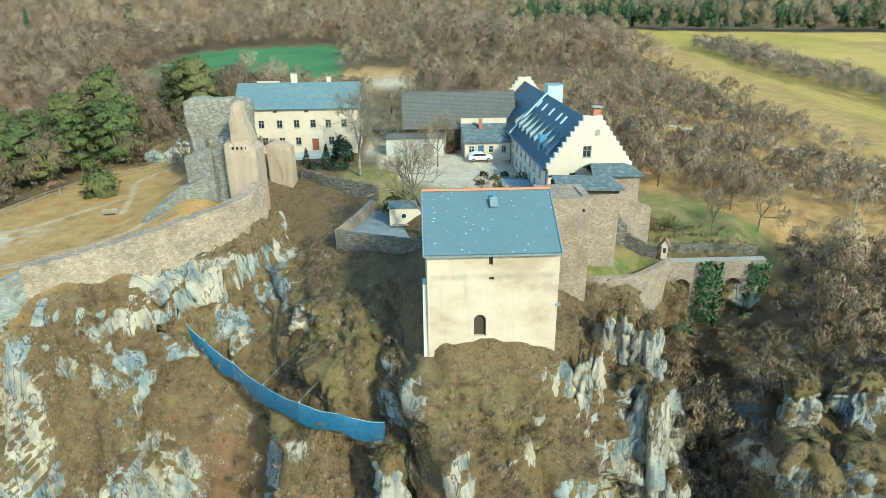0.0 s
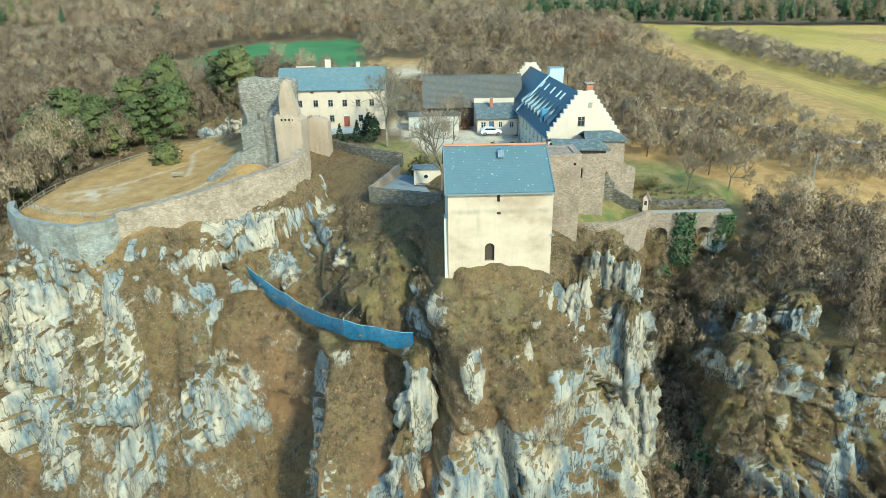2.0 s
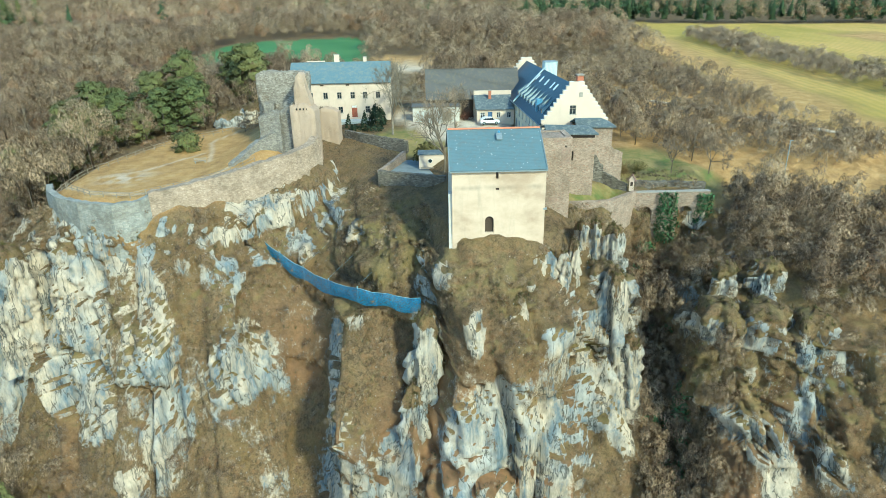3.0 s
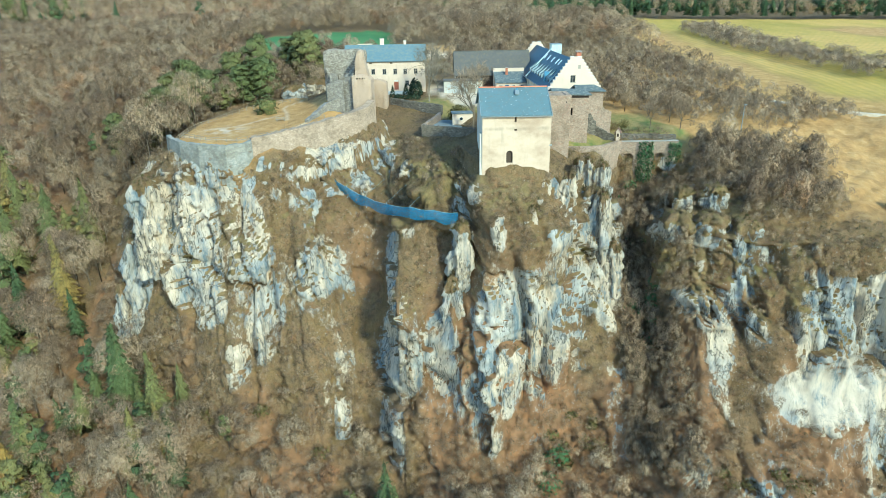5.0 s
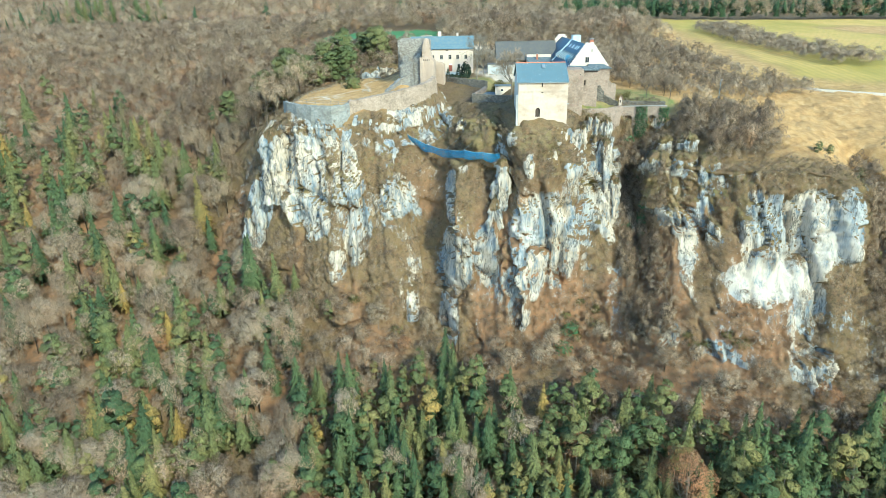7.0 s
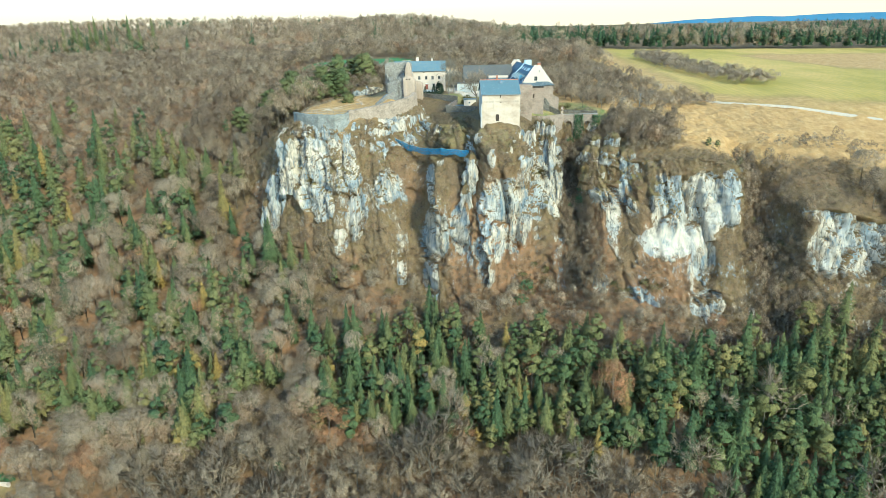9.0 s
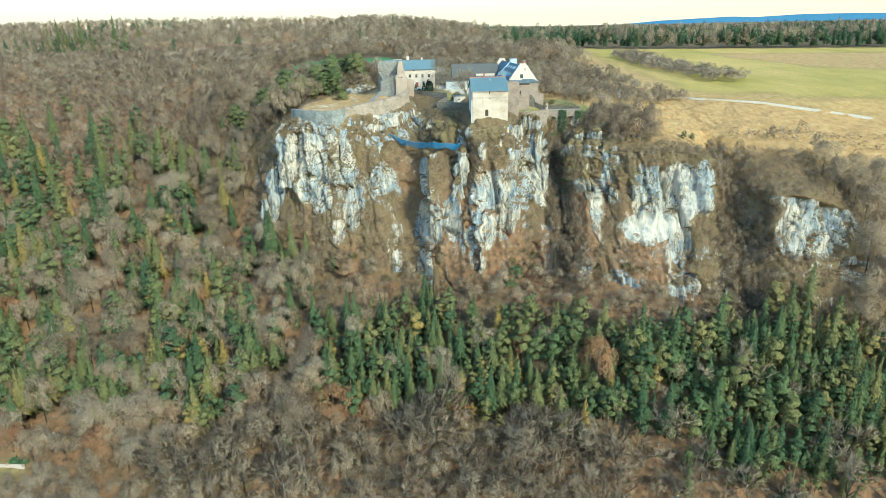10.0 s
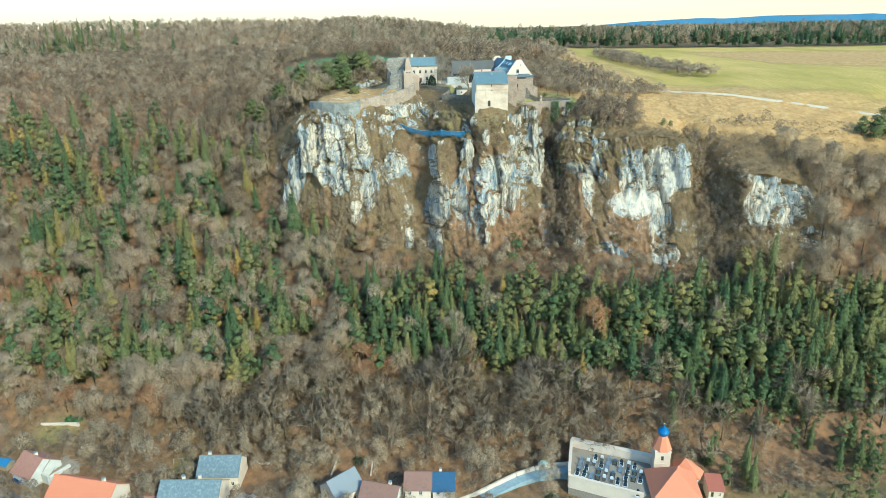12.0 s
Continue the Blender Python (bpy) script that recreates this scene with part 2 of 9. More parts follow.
profile(1, (-36, -6.6), (4, 18), (36, 40), (43.5, 67), (47, 84), (55.5, 97), (85, 102), (150, 103), (420, 111))
profile(8, (-37, -6.6), (4, 18), (35, 42), (42.5, 66), (46, 84), (55.5, 97.5), (82, 102.2), (150, 103), (420, 111))
profile(14, (-38, -6.6), (2, 18), (35, 42), (42.8, 67), (46.5, 85), (56, 96), (80, 102), (150, 103), (410, 111))
profile(20, (-38, -6.6), (0, 18), (36, 42), (48, 70), (54, 87), (70.6, 97.2), (76, 99.2), (150, 103), (410, 111))
profile(26, (-38, -6.6), (0, 20), (36, 43), (49, 72), (54.5, 86.5), (71.2, 97.1), (80, 98.6), (150, 102), (410, 111))
profile(29.5, (-39, -6.6), (0, 21), (34, 44), (50, 65), (61, 77), (73.2, 88.5), (74.8, 97.2), (150, 101), (410, 111))
profile(34, (-39, -6.6), (-2, 21), (26, 42), (42, 58), (58, 71), (74.6, 87.0), (76.8, 97.0), (150, 100), (410, 111))
profile(37, (-39, -6.6), (-3, 21), (26, 46), (40, 74), (48.5, 86), (74.6, 87.5), (76.8, 97.0), (150, 100), (410, 111))
profile(43, (-39, -6.6), (-5, 21), (23, 45), (38, 70), (45, 86.5), (74.6, 89.0), (76.8, 97), (150, 100), (410, 111))
profile(50, (-39, -6.6), (-8, 21), (20, 44), (31, 66), (42, 86), (66, 93), (95, 97), (150, 100), (410, 107.5))
profile(60, (-40, -6.6), (-10, 19), (19, 42), (30, 66), (39, 87.5), (62, 93), (95, 97), (150, 100), (410, 107.5))
profile(70, (-40, -6.6), (-10, 19), (13, 37), (29, 66), (37, 87.5), (60, 93), (95, 97), (150, 100), (410, 107.5))
profile(77, (-40, -6.6), (-12, 17), (13, 36), (30, 66), (36, 86), (60, 92), (95, 96.5), (150, 100), (410, 107.5))
profile(84, (-40, -6.6), (-13, 16), (14, 36), (33, 66), (39, 83), (60, 91), (95, 96), (150, 100), (410, 107.5))
profile(90, (-40, -6.6), (-14, 15), (10, 34), (28, 54), (42, 74), (64, 89), (95, 96), (150, 100), (410, 107.5))
profile(98, (-40, -6.6), (-16, 14), (3, 32), (14, 56), (22, 75), (52, 88), (95, 96), (150, 100), (410, 107.5))
profile(108, (-40, -6.6), (-17, 14), (1, 30), (13, 57), (20, 74), (48, 87), (95, 96), (150, 100), (410, 107.5))
profile(120, (-40, -6.6), (-18, 14), (0, 28), (12, 52), (22, 70), (48, 86), (95, 96), (150, 100), (410, 107.5))
profile(135, (-40, -6.6), (-19, 13), (-4, 26), (10, 45), (25, 64), (48, 83), (95, 96), (150, 100), (410, 107.5))
profile(180, (-40, -6.6), (-22, 10), (-8, 22), (10, 40), (28, 60), (50, 82), (95, 96), (150, 100), (410, 107.5))
profile(2000, (-60, -6.6), (-30, 8), (-10, 20), (10, 38), (28, 58), (50, 80), (95, 95), (150, 100), (410, 107.5))
PX = np.array([p[0] for p in PROFILES], float)
PY = np.array([[k[0] for k in p[1]] for p in PROFILES], float)
PZ = np.array([[k[1] for k in p[1]] for p in PROFILES], float)


def knots_at(x):
    """Knots (y and z) at each x, a little rounded over between the profiles."""
    x = np.asarray(x, float)
    ky, kz = 0, 0
    for dx, w in ((-1.6, 0.2), (-0.8, 0.2), (0, 0.2), (0.8, 0.2), (1.6, 0.2)):
        ky = ky + w * np.stack([np.interp(x + dx, PX, PY[:, k]) for k in range(PY.shape[1])], -1)
        kz = kz + w * np.stack([np.interp(x + dx, PX, PZ[:, k]) for k in range(PZ.shape[1])], -1)
    return ky, kz


def far_hills(x, y):
    """Low swells that lift the horizon beyond the fields."""
    return smooth(y, 380, 1100) * (6 + 10 * vnoise(x / 420, y / 500, 0, 5)) * (1 - 1.6 * smooth(x, -60, 220)) + smooth(y, 160, 420) * 3 * (vnoise(x / 120, y / 160, 0, 9) - 0.5)


def ground_z(x, y):
    """Height of the undisplaced ground."""
    x, y = np.atleast_1d(np.asarray(x, float)), np.atleast_1d(np.asarray(y, float))
    ky, kz = knots_at(x)
    return np.array([np.interp(b, ky[i], kz[i]) for i, b in enumerate(y)]) + far_hills(x, y)


def inside(px, py, poly):
    """Which points lie in a polygon of the plan."""
    hit = np.zeros(np.shape(px), bool)
    for (x0, y0), (x1, y1) in zip(poly, poly[1:] + poly[:1]):
        if y0 != y1:
            hit ^= ((y0 > py) != (y1 > py)) & (px < (x1 - x0) * (py - y0) / (y1 - y0) + x0)
    return hit


def near_line(px, py, line):
    """Distance in the plan to a polyline."""
    best = np.full(np.shape(px), 1e9)
    for (x0, y0), (x1, y1) in zip(line, line[1:]):
        dx, dy = x1 - x0, y1 - y0
        t = np.clip(((px - x0) * dx + (py - y0) * dy) / (dx * dx + dy * dy), 0, 1)
        best = np.minimum(best, np.hypot(px - x0 - t * dx, py - y0 - t * dy))
    return best


def mesh_from(name, verts, faces, material, smooth_shade=False, attrs=None, normals=None):
    """A mesh of equal-sided faces from numpy arrays."""
    me = bpy.data.meshes.new(name)
    n, k = len(faces), faces.shape[1]
    me.vertices.add(len(verts))
    me.vertices.foreach_set("co", np.ascontiguousarray(verts, np.float32).ravel())
    me.loops.add(n * k)
    me.loops.foreach_set("vertex_index", np.ascontiguousarray(faces, np.int32).ravel())
    me.polygons.add(n)
    me.polygons.foreach_set("loop_start", np.arange(0, n * k, k, dtype=np.int32))
    me.polygons.foreach_set("use_smooth", np.full(n, smooth_shade, bool))
    for key, values in (attrs or {}).items():
        a = me.attributes.new(key, "FLOAT", "POINT")
        a.data.foreach_set("value", np.ascontiguousarray(values, np.float32).ravel())
    if normals is not None:
        me.attributes.new("custom_normal", "FLOAT_VECTOR", "POINT").data.foreach_set("vector", np.ascontiguousarray(normals, np.float32).ravel())
    me.materials.append(material)
    me.update(calc_edges=True)
    return me


CROP = [(88, 124), (106, 106), (180, 74), (420, 0), (900, 0), (900, 330), (420, 345), (300, 352), (180, 375), (112, 400), (98, 300), (92, 200)]
GREEN = [(-100, 225), (-24, 205), (-30, 300), (-95, 290)]
ROAD = [(30, 178), (58, 150), (82, 124), (104, 104), (180, 70), (420, -10)]
TRAILS = [[(-60, 82), (-53, 87), (-46, 97)], [(-43, 113), (-47, 105), (-44.5, 97), (-43, 90)], [(-64, 79), (-56, 73.5), (-48, 73), (-40, 80), (-35, 88)]]
YARD = [(0, 97), (8, 88), (18, 86), (19, 116), (8, 118), (-1, 122), (-9, 122), (-10, 112), (-4, 106)]
COURT_LAWN = [(-13, 99), (-8, 95.5), (2, 86), (4, 92), (-2, 104), (-9, 107), (-12, 104)]
TAN = [(200, 310), (330, 300), (460, 260), (460, 110), (330, 140), (222, 205)]
LAWN = [(29, 80), (47, 78), (52, 86), (46, 100), (33, 104), (29, 96)]
TERRACE_LAWN = [(19.5, 70.8), (27, 71.6), (31.6, 75.6), (29.5, 80), (24, 77.5), (19.5, 76)]
FAR_YARD = [(-15, 183), (-3, 183), (-2, 201), (-13, 205)]
CLEARING = [(-32, 196), (-15, 180), (-3, 182), (0, 222), (-16, 227), (-28, 216)]
SCRUB = [(30, 57), (49, 58), (50, 47), (64, 44), (70, 56), (72, 70), (62, 80), (54, 82), (47, 74), (45, 66), (34, 63), (29, 62)]
PLATFORM = [(-68, 79), (-58, 70), (-49, 68), (-38, 75), (-30, 86), (-34, 108), (-46, 118), (-56, 112), (-62, 96)]


def make_ground():
    xs = np.concatenate([np.linspace(-2000, -330, 40)[:-1], np.linspace(-330, -96, 90)[:-1], np.arange(-96, 126, 0.44), np.linspace(126, 330, 60)[1:], np.linspace(330, 2000, 36)[1:]])
    counts = (12, 16, 30, 80, 74, 50, 36, 24, 26, 30)
    ky, kz = knots_at(xs)
    ys, zs = [], []
    for k, c in enumerate(counts):
        t = np.linspace(0, 1, c, endpoint=k == len(counts) - 1)[None, :]
        ys.append(ky[:, k:k + 1] * (1 - t) + ky[:, k + 1:k + 2] * t)
        zs.append(kz[:, k:k + 1] * (1 - t) + kz[:, k + 1:k + 2] * t)
    Y, Z = np.concatenate(ys, 1), np.concatenate(zs, 1)
    # round the profile's bends, except where it is far off
    for _ in range(3):
        Y[:, 1:-1] = (Y[:, :-2] + 2 * Y[:, 1:-1] + Y[:, 2:]) / 4
        Z[:, 1:-1] = (Z[:, :-2] + 2 * Z[:, 1:-1] + Z[:, 2:]) / 4
    X = np.repeat(xs[:, None], Y.shape[1], 1)
    Z = Z + far_hills(X, Y)
    P = np.stack([X, Y, Z], -1)

    def normals(P):
        n = np.cross(np.gradient(P, axis=0), np.gradient(P, axis=1))
        return n / (np.linalg.norm(n, axis=-1, keepdims=True) + 1e-9)

    N = normals(P)
    steep = smooth(1 - np.abs(N[..., 2]), 0.22, 0.5) * smooth(X, -98, -86) * (1 - smooth(X, 150, 230))
    steep = steep * smooth(Z, 26, 40) * (1 - smooth(Z, 90, 96.5))
    # the smooth band below the shelf also breaks into outcrops
    shelf = smooth(Z, 78, 86) * (1 - smooth(Z, 93, 98)) * smooth(X, -80, -70) * (1 - smooth(X, 44, 50)) * (1 - smooth(Y, 84, 92))
    # where bare limestone shows: faces (x, z, half width, half height, amount), crag by crag
    west = ((-60, 79, 7, 13, 1.0), (-57, 69, 5, 6, 1.0), (-67, 82, 4, 12, 0.9), (-75, 71, 4, 9, 0.9), (-79, 65, 2, 4, 0.8), (-47, 78, 4, 11, 0.6), (-44, 66, 4, 9, 0.7), (-50, 57, 3, 5, 0.7), (-33, 75, 5, 6, 0.65), (-49, 45, 3, 5, 0.55), (-28.5, 45, 2, 6, 0.8))
    middle = ((-16.5, 76, 2.5, 7, 1.0), (-16, 60, 4.5, 9, 1.0), (-18, 44, 3, 9, 0.9), (-7.5, 63, 3.5, 8, 0.95), (-21, 56, 1.8, 8, 0.6))
    tower = ((7, 68, 9.5, 12, 1.0), (2, 58, 6, 6, 0.9), (-3.5, 84, 2.5, 8, 0.75), (25, 80, 3.5, 14, 1.0), (19.5, 74, 3, 9, 0.75), (1, 50, 3.5, 5, 0.7), (10, 45, 2, 4, 0.6), (19, 61, 2, 3, 0.5))
    gully = ((40, 83, 6, 4.5, 0.85), (46.5, 83, 2.5, 5, 0.8), (41, 74.5, 6.5, 3.2, 1.0), (47, 76, 2.5, 5, 0.8), (37, 48, 3, 6, 0.85), (48, 44, 6, 5, 0.65), (50, 82, 3, 4, 0.6))
    east = ((58, 62, 8, 5, 1.0), (60, 73, 7, 10, 0.9), (71, 74, 8, 9, 1.0), (70, 57, 4, 8, 1.0), (70, 44, 6, 4.5, 0.95), (78, 76, 3, 9, 0.85), (105, 63, 8, 9, 1.0), (115, 62, 7, 8, 0.85), (103, 74, 8, 5, 0.6), (119, 68, 6, 5, 0.6), (126, 50, 8, 5, 0.7))
    faces_at = west + middle + tower + gully + east

    def bareness(X, Z):
        amount = np.full(X.shape, 0.19)
        for cx, cz, rx, rz, a in faces_at:
            amount = np.maximum(amount, a * (1 - smooth(np.sqrt(((X - cx) / rx) ** 2 + ((Z - cz) / rz) ** 2), 0.75, 1.3)))
        return amount

    wx = X + 2.2 * fbm(X / 11, Y / 11, Z / 18, 4, 3) + 0.25 * Y
    wf = X + 1.2 * fbm(X / 9, Y / 9, Z / 40, 3, 73) + 0.2 * Y
    broad = vnoise(wx / 11, 0, Z / 55, 11) - 0.5
    cell = wx / 4.6
    f = cell - np.floor(cell)
    bulge = np.sqrt(np.clip(1 - (2 * f - 1) ** 2, 0, 1)) * (0.5 + vnoise(np.floor(cell) * 3.7, 0, Z / 30, 13))
    blocks = smooth(vnoise(wx / 5.0, Y / 12, Z / 15, 17), 0.42, 0.58)
    chips = smooth(vnoise(wx / 2.0, Y / 4, Z / 5.5, 19), 0.4, 0.6)
    lumps = fbm(X / 3.2, Y / 3.2, Z / 8.0, 4, 41)
    grit = fbm(X / 1.1, Y / 1.1, Z / 1.5, 3, 43)
    warp = 1.6 * fbm(X / 7, Y / 7, Z / 7, 3, 83)
    big, joint = blocky((wx + 0.5 * warp) / 5.6, (Z + 0.8 * warp + 0.25 * X) / 21.0, 101)
    mid, split = blocky((wx + 0.3 * warp + 0.08 * Z) / 2.6, (Z + warp - 0.2 * X) / 9.5, 103)
    small, chink = blocky(wx / 1.3 + 0.15 * lumps, (Z + 0.3 * X) / 3.6, 107)
    out = steep * (6.0 * broad + 0.5 * bulge + 2.4 * big + 0.85 * mid + 0.34 * small - 0.9 * joint - 0.5 * split - 0.2 * chink + 0.35 * lumps + 0.3 * grit + 1.6 * blocks + 0.4 * chips - 1.4)
    fissure = (1 - smooth(np.abs(vnoise(wf / 3.2, 0, Z / 45, 71) - 0.5), 0.0, 0.09)) * smooth(vnoise(wf / 8, 0, Z / 14, 75), 0.35, 0.6)
    out = out - steep * 1.4 * fissure
    out = out * (0.45 + 0.55 * smooth(bareness(X, Z), 0.2, 0.6))
    niche = np.exp(-(((X - 60) / 11) ** 2 + ((Z - 62.5) / 4.5) ** 2))
    out = out * (1 - 0.75 * np.clip(niche * 1.3, 0, 1)) - 1.5 * niche
    # the mossy knoll between the net and the tower house
    knoll = np.exp(-(((X + 9.0) / 5.5) ** 4 + ((Y - 67) / 6.5) ** 4)) * smooth(Z, 84, 89)
    out = out + knoll * (1.6 + 1.6 * big + 1.0 * mid + 0.4 * small - 0.5 * split)
    outcrop = np.maximum(shelf, 0.6 * steep) * smooth(vnoise(X / 3.4, Y / 3.4, Z / 4.2, 35) + 0.25 * (vnoise(X / 1.2, Y / 1.2, Z / 1.4, 36) - 0.5), 0.60, 0.72)
    out = out + 1.3 * outcrop * shelf
    out = out + shelf * (1 - steep) * (1.0 * lumps + 0.35 * grit + 0.8 * mid + 0.45 * small - 0.3 * split)
    flat = np.stack([N[..., 0], N[..., 1], 0.25 * np.ones_like(X)], -1)
    flat /= np.linalg.norm(flat, axis=-1, keepdims=True) + 1e-6
    P = P + flat * out[..., None]
    rough_z = (0.5 * fbm(X / 6, Y / 6, 0, 3, 51) + 0.3 * fbm(X / 1.7, Y / 1.7, 1, 2, 53)) * smooth(Y, -40, -20) * (1 - smooth(Y, 150, 300))
    P[..., 2] += rough_z * (1 - 0.7 * steep) * np.where(Z > 97.5, 0.25, 1.0)
    # the rock that the curtain wall stands on
    crest = [(-46.6, 69.4), (-41, 72.2), (-35, 76.4), (-30, 80.4), (-25.0, 85.2), (-22.6, 88.2), (-21.4, 91.5)]
    away = near_line(P[..., 0], P[..., 1], crest)
    foot = np.interp(P[..., 0], (-46, -40, -35, -30, -26, -22.5, -20), (92.0, 94.6, 96.2, 97.6, 98.8, 100.6, 100.0))
    bank = foot - 0.85 * away - 9.0 * np.maximum(away - 4.0 - 2.0 * broad, 0) + 1.1 * mid * smooth(away, 0.8, 2.5) + 0.6 * small + 0.5 * lumps
    bank = np.where((P[..., 0] > -47) & (P[..., 0] < -14) & (P[..., 1] < 93), bank, -1000.0)
    ledge = smooth(bank - P[..., 2], -0.4, 0.3)
    P[..., 2] = np.maximum(P[..., 2], bank)
    # the ground is kept smooth in the valley, where the houses stand
    N = normals(P)
    nz = np.abs(N[..., 2])
    X, Y, Z = P[..., 0], P[..., 1], P[..., 2]
    amount = bareness(X, Z)
    wild = fbm(X / 6, Y / 6, Z / 9, 5, 61)
    rock = smooth(1 - nz, 0.16, 0.42) * np.maximum(steep, 0.75 * shelf) * (0.12 + 0.80 * amount + 0.34 * wild + 0.16 * big * (1 - smooth(amount, 0.7, 1.0)) + 0.10 * mid)
    rock = np.clip(np.maximum(rock, 0.72 * outcrop * smooth(1 - nz, 0.12, 0.3)), 0, 1)
    under = smooth(X, -68, -62) * (1 - smooth(X, -20, -14)) * smooth(Z, 86, 90) * (1 - smooth(Z, 96.5, 98)) * (Y < 88)
    rock = np.clip(np.maximum(rock, under * smooth(fbm(X / 4, Y / 4, Z / 3, 4, 65) + 0.5 * small, -0.30, 0.35) * 0.85), 0, 1)
    rock = np.clip(np.maximum(rock, ledge * 0.9 * smooth(1.6 * fbm(X / 4.5, Y / 4.5, Z / 3, 4, 65) + 0.6 * small + 0.5 * smooth(1 - nz, 0.3, 0.6), 0.1, 0.75)), 0, 1)
    rock = np.clip(np.maximum(rock, knoll * smooth(mid + 0.5 * small + 1.3 * smooth(1 - nz, 0.3, 0.7), 1.25, 1.6) * 0.8), 0, 1)
    rock = rock * (1 - 0.55 * smooth(62 - Z, 0, 14) * (1 - smooth(X, -46, -36))) * (1 - 0.3 * smooth(55 - Z, 0, 10) * (1 - smooth(X, 50, 60)))
    rock = rock * (1 - 0.9 * np.exp(-((X - 34.5) / 5) ** 2) * smooth(Z, 80, 84) * smooth(Y, 60, 66))
    rock = rock * (1 - 0.5 * smooth(X, 33, 37) * (1 - smooth(X, 52, 60)) * smooth(Z, 70, 78) * smooth(fbm(X / 4, Y / 4, Z / 5, 3, 68), -0.3, 0.2))
    pale = np.clip(smooth(fbm(X / 9, Y / 9, Z / 18, 3, 81), 0.15, 0.5) * smooth(steep, 0.5, 0.9) * smooth(amount, 0.5, 0.9) * 0.8, 0, 1)
    niche = np.exp(-(((X - 60) / 11) ** 2 + ((Z - 62.5) / 4.5) ** 2)) + 0.6 * np.exp(-(((X - 74) / 4) ** 2 + ((Z - 72) / 7) ** 2))
    pale = np.clip(np.maximum(pale, niche * 1.3), 0, 1)
    rock = np.clip(np.maximum(rock, niche * 1.2 * steep), 0, 1)

    def soft_area(poly, blur=1.5):
        wob = blur * 1.2
        ax, ay = X + wob * fbm(X / 5, Y / 5, 0, 2, 5), Y + wob * fbm(X / 5, Y / 5, 3, 2, 6)
        return sum(inside(ax + dx, ay + dy, poly).astype(float) for dx in (-blur, 0, blur) for dy in (-blur, 0, blur)) / 9

    crop = soft_area(CROP, 1.0) * (1 - soft_area(TAN, 3.0))
    margin = crop * (1 - smooth(near_line(X, Y, [(420, 0), (180, 74), (106, 106), (88, 124), (92, 200), (98, 300), (112, 400)]) + 5 * fbm(X / 14, Y / 14, 0, 3, 15), 12, 26))
    crop = crop * (1 - 0.85 * margin)
    gravel = np.maximum(soft_area(YARD, 0.5), 0.8 * soft_area(FAR_YARD, 2.0))
    for line in TRAILS:
        gravel = np.maximum(gravel, 0.5 * (1 - smooth(near_line(X, Y, line), 0.25, 0.6)))
    gravel = np.maximum(gravel, 0.8 * smooth(vnoise(X / 1.3, Y / 1.3, 0, 33), 0.5, 0.62) * np.exp(-(((X + 55) / 4) ** 2 + ((Y - 82) / 4) ** 2)))
    meadow = np.maximum(smooth(X + 0.3 * Y, 62, 74) * smooth(Y, 38, 52) * (1 - smooth(Y, 160, 220)) * (1 - crop) * (1 - soft_area(SCRUB, 1.5)), np.maximum(np.maximum(soft_area(PLATFORM, 1.0), soft_area(CLEARING, 1.5)), np.maximum(margin, soft_area(TAN, 3.0))))
    litter = np.clip(smooth(fbm(X / 18, Y / 18, 0, 3, 91), -0.2, 0.4) * (1 - smooth(Z, 60, 95)) + smooth(-X, 90, 140) + (1 - smooth(Y, -30, -5)), 0, 1)
    lawn = np.maximum(np.maximum(np.maximum(soft_area(LAWN, 1.0), soft_area(TERRACE_LAWN, 0.6)), 0.9 * soft_area(COURT_LAWN, 0.5)), np.maximum(smooth(-Y, 56, 64), np.maximum(np.exp(-(((X + 158) / 9) ** 2 + ((Y - 1) / 5) ** 2)), np.exp(-(((X + 107) / 5) ** 2 + ((Y + 24) / 4) ** 2)) + np.exp(-(((X + 68) / 6) ** 2 + ((Y + 44) / 4) ** 2)))))
    lawn = np.maximum(lawn, 0.3 * smooth(X, 33, 38) * (1 - smooth(X, 52, 58)) * smooth(Z, 70, 80) * (Y < 60) * smooth(fbm(X / 3, Y / 3, 0, 3, 69), -0.2, 0.3))
    lawn = np.maximum(lawn, 0.55 * knoll * smooth(fbm(X / 2.5, Y / 2.5, Z / 2.5, 3, 67), -0.35, 0.25))
    lawn = np.maximum(lawn, 0.45 * np.maximum(steep, shelf) * smooth(nz, 0.55, 0.8) * smooth(fbm(X / 5, Y / 5, Z / 4, 3, 66), -0.05, 0.35) * smooth(Z, 56, 76))
    attrs = dict(rock=rock, pale=pale, crop=crop, gravel=gravel, meadow=meadow, litter=litter, lawn=lawn, green=soft_area(GREEN, 1.0))
    n, m = X.shape
    idx = np.arange(n * m).reshape(n, m)
    faces = np.stack([idx[:-1, :-1], idx[1:, :-1], idx[1:, 1:], idx[:-1, 1:]], -1).reshape(-1, 4)
    me = mesh_from("ground", P.reshape(-1, 3), faces, MAT_GROUND, True, {k: v.reshape(-1) for k, v in attrs.items()})
    ob = new("ground", me)
    tagged(ob, "limestone cliffs, brown scrub slopes, meadows and fields", "ground", kind="structure")
    return P, rock


GP, GROCK = make_ground()

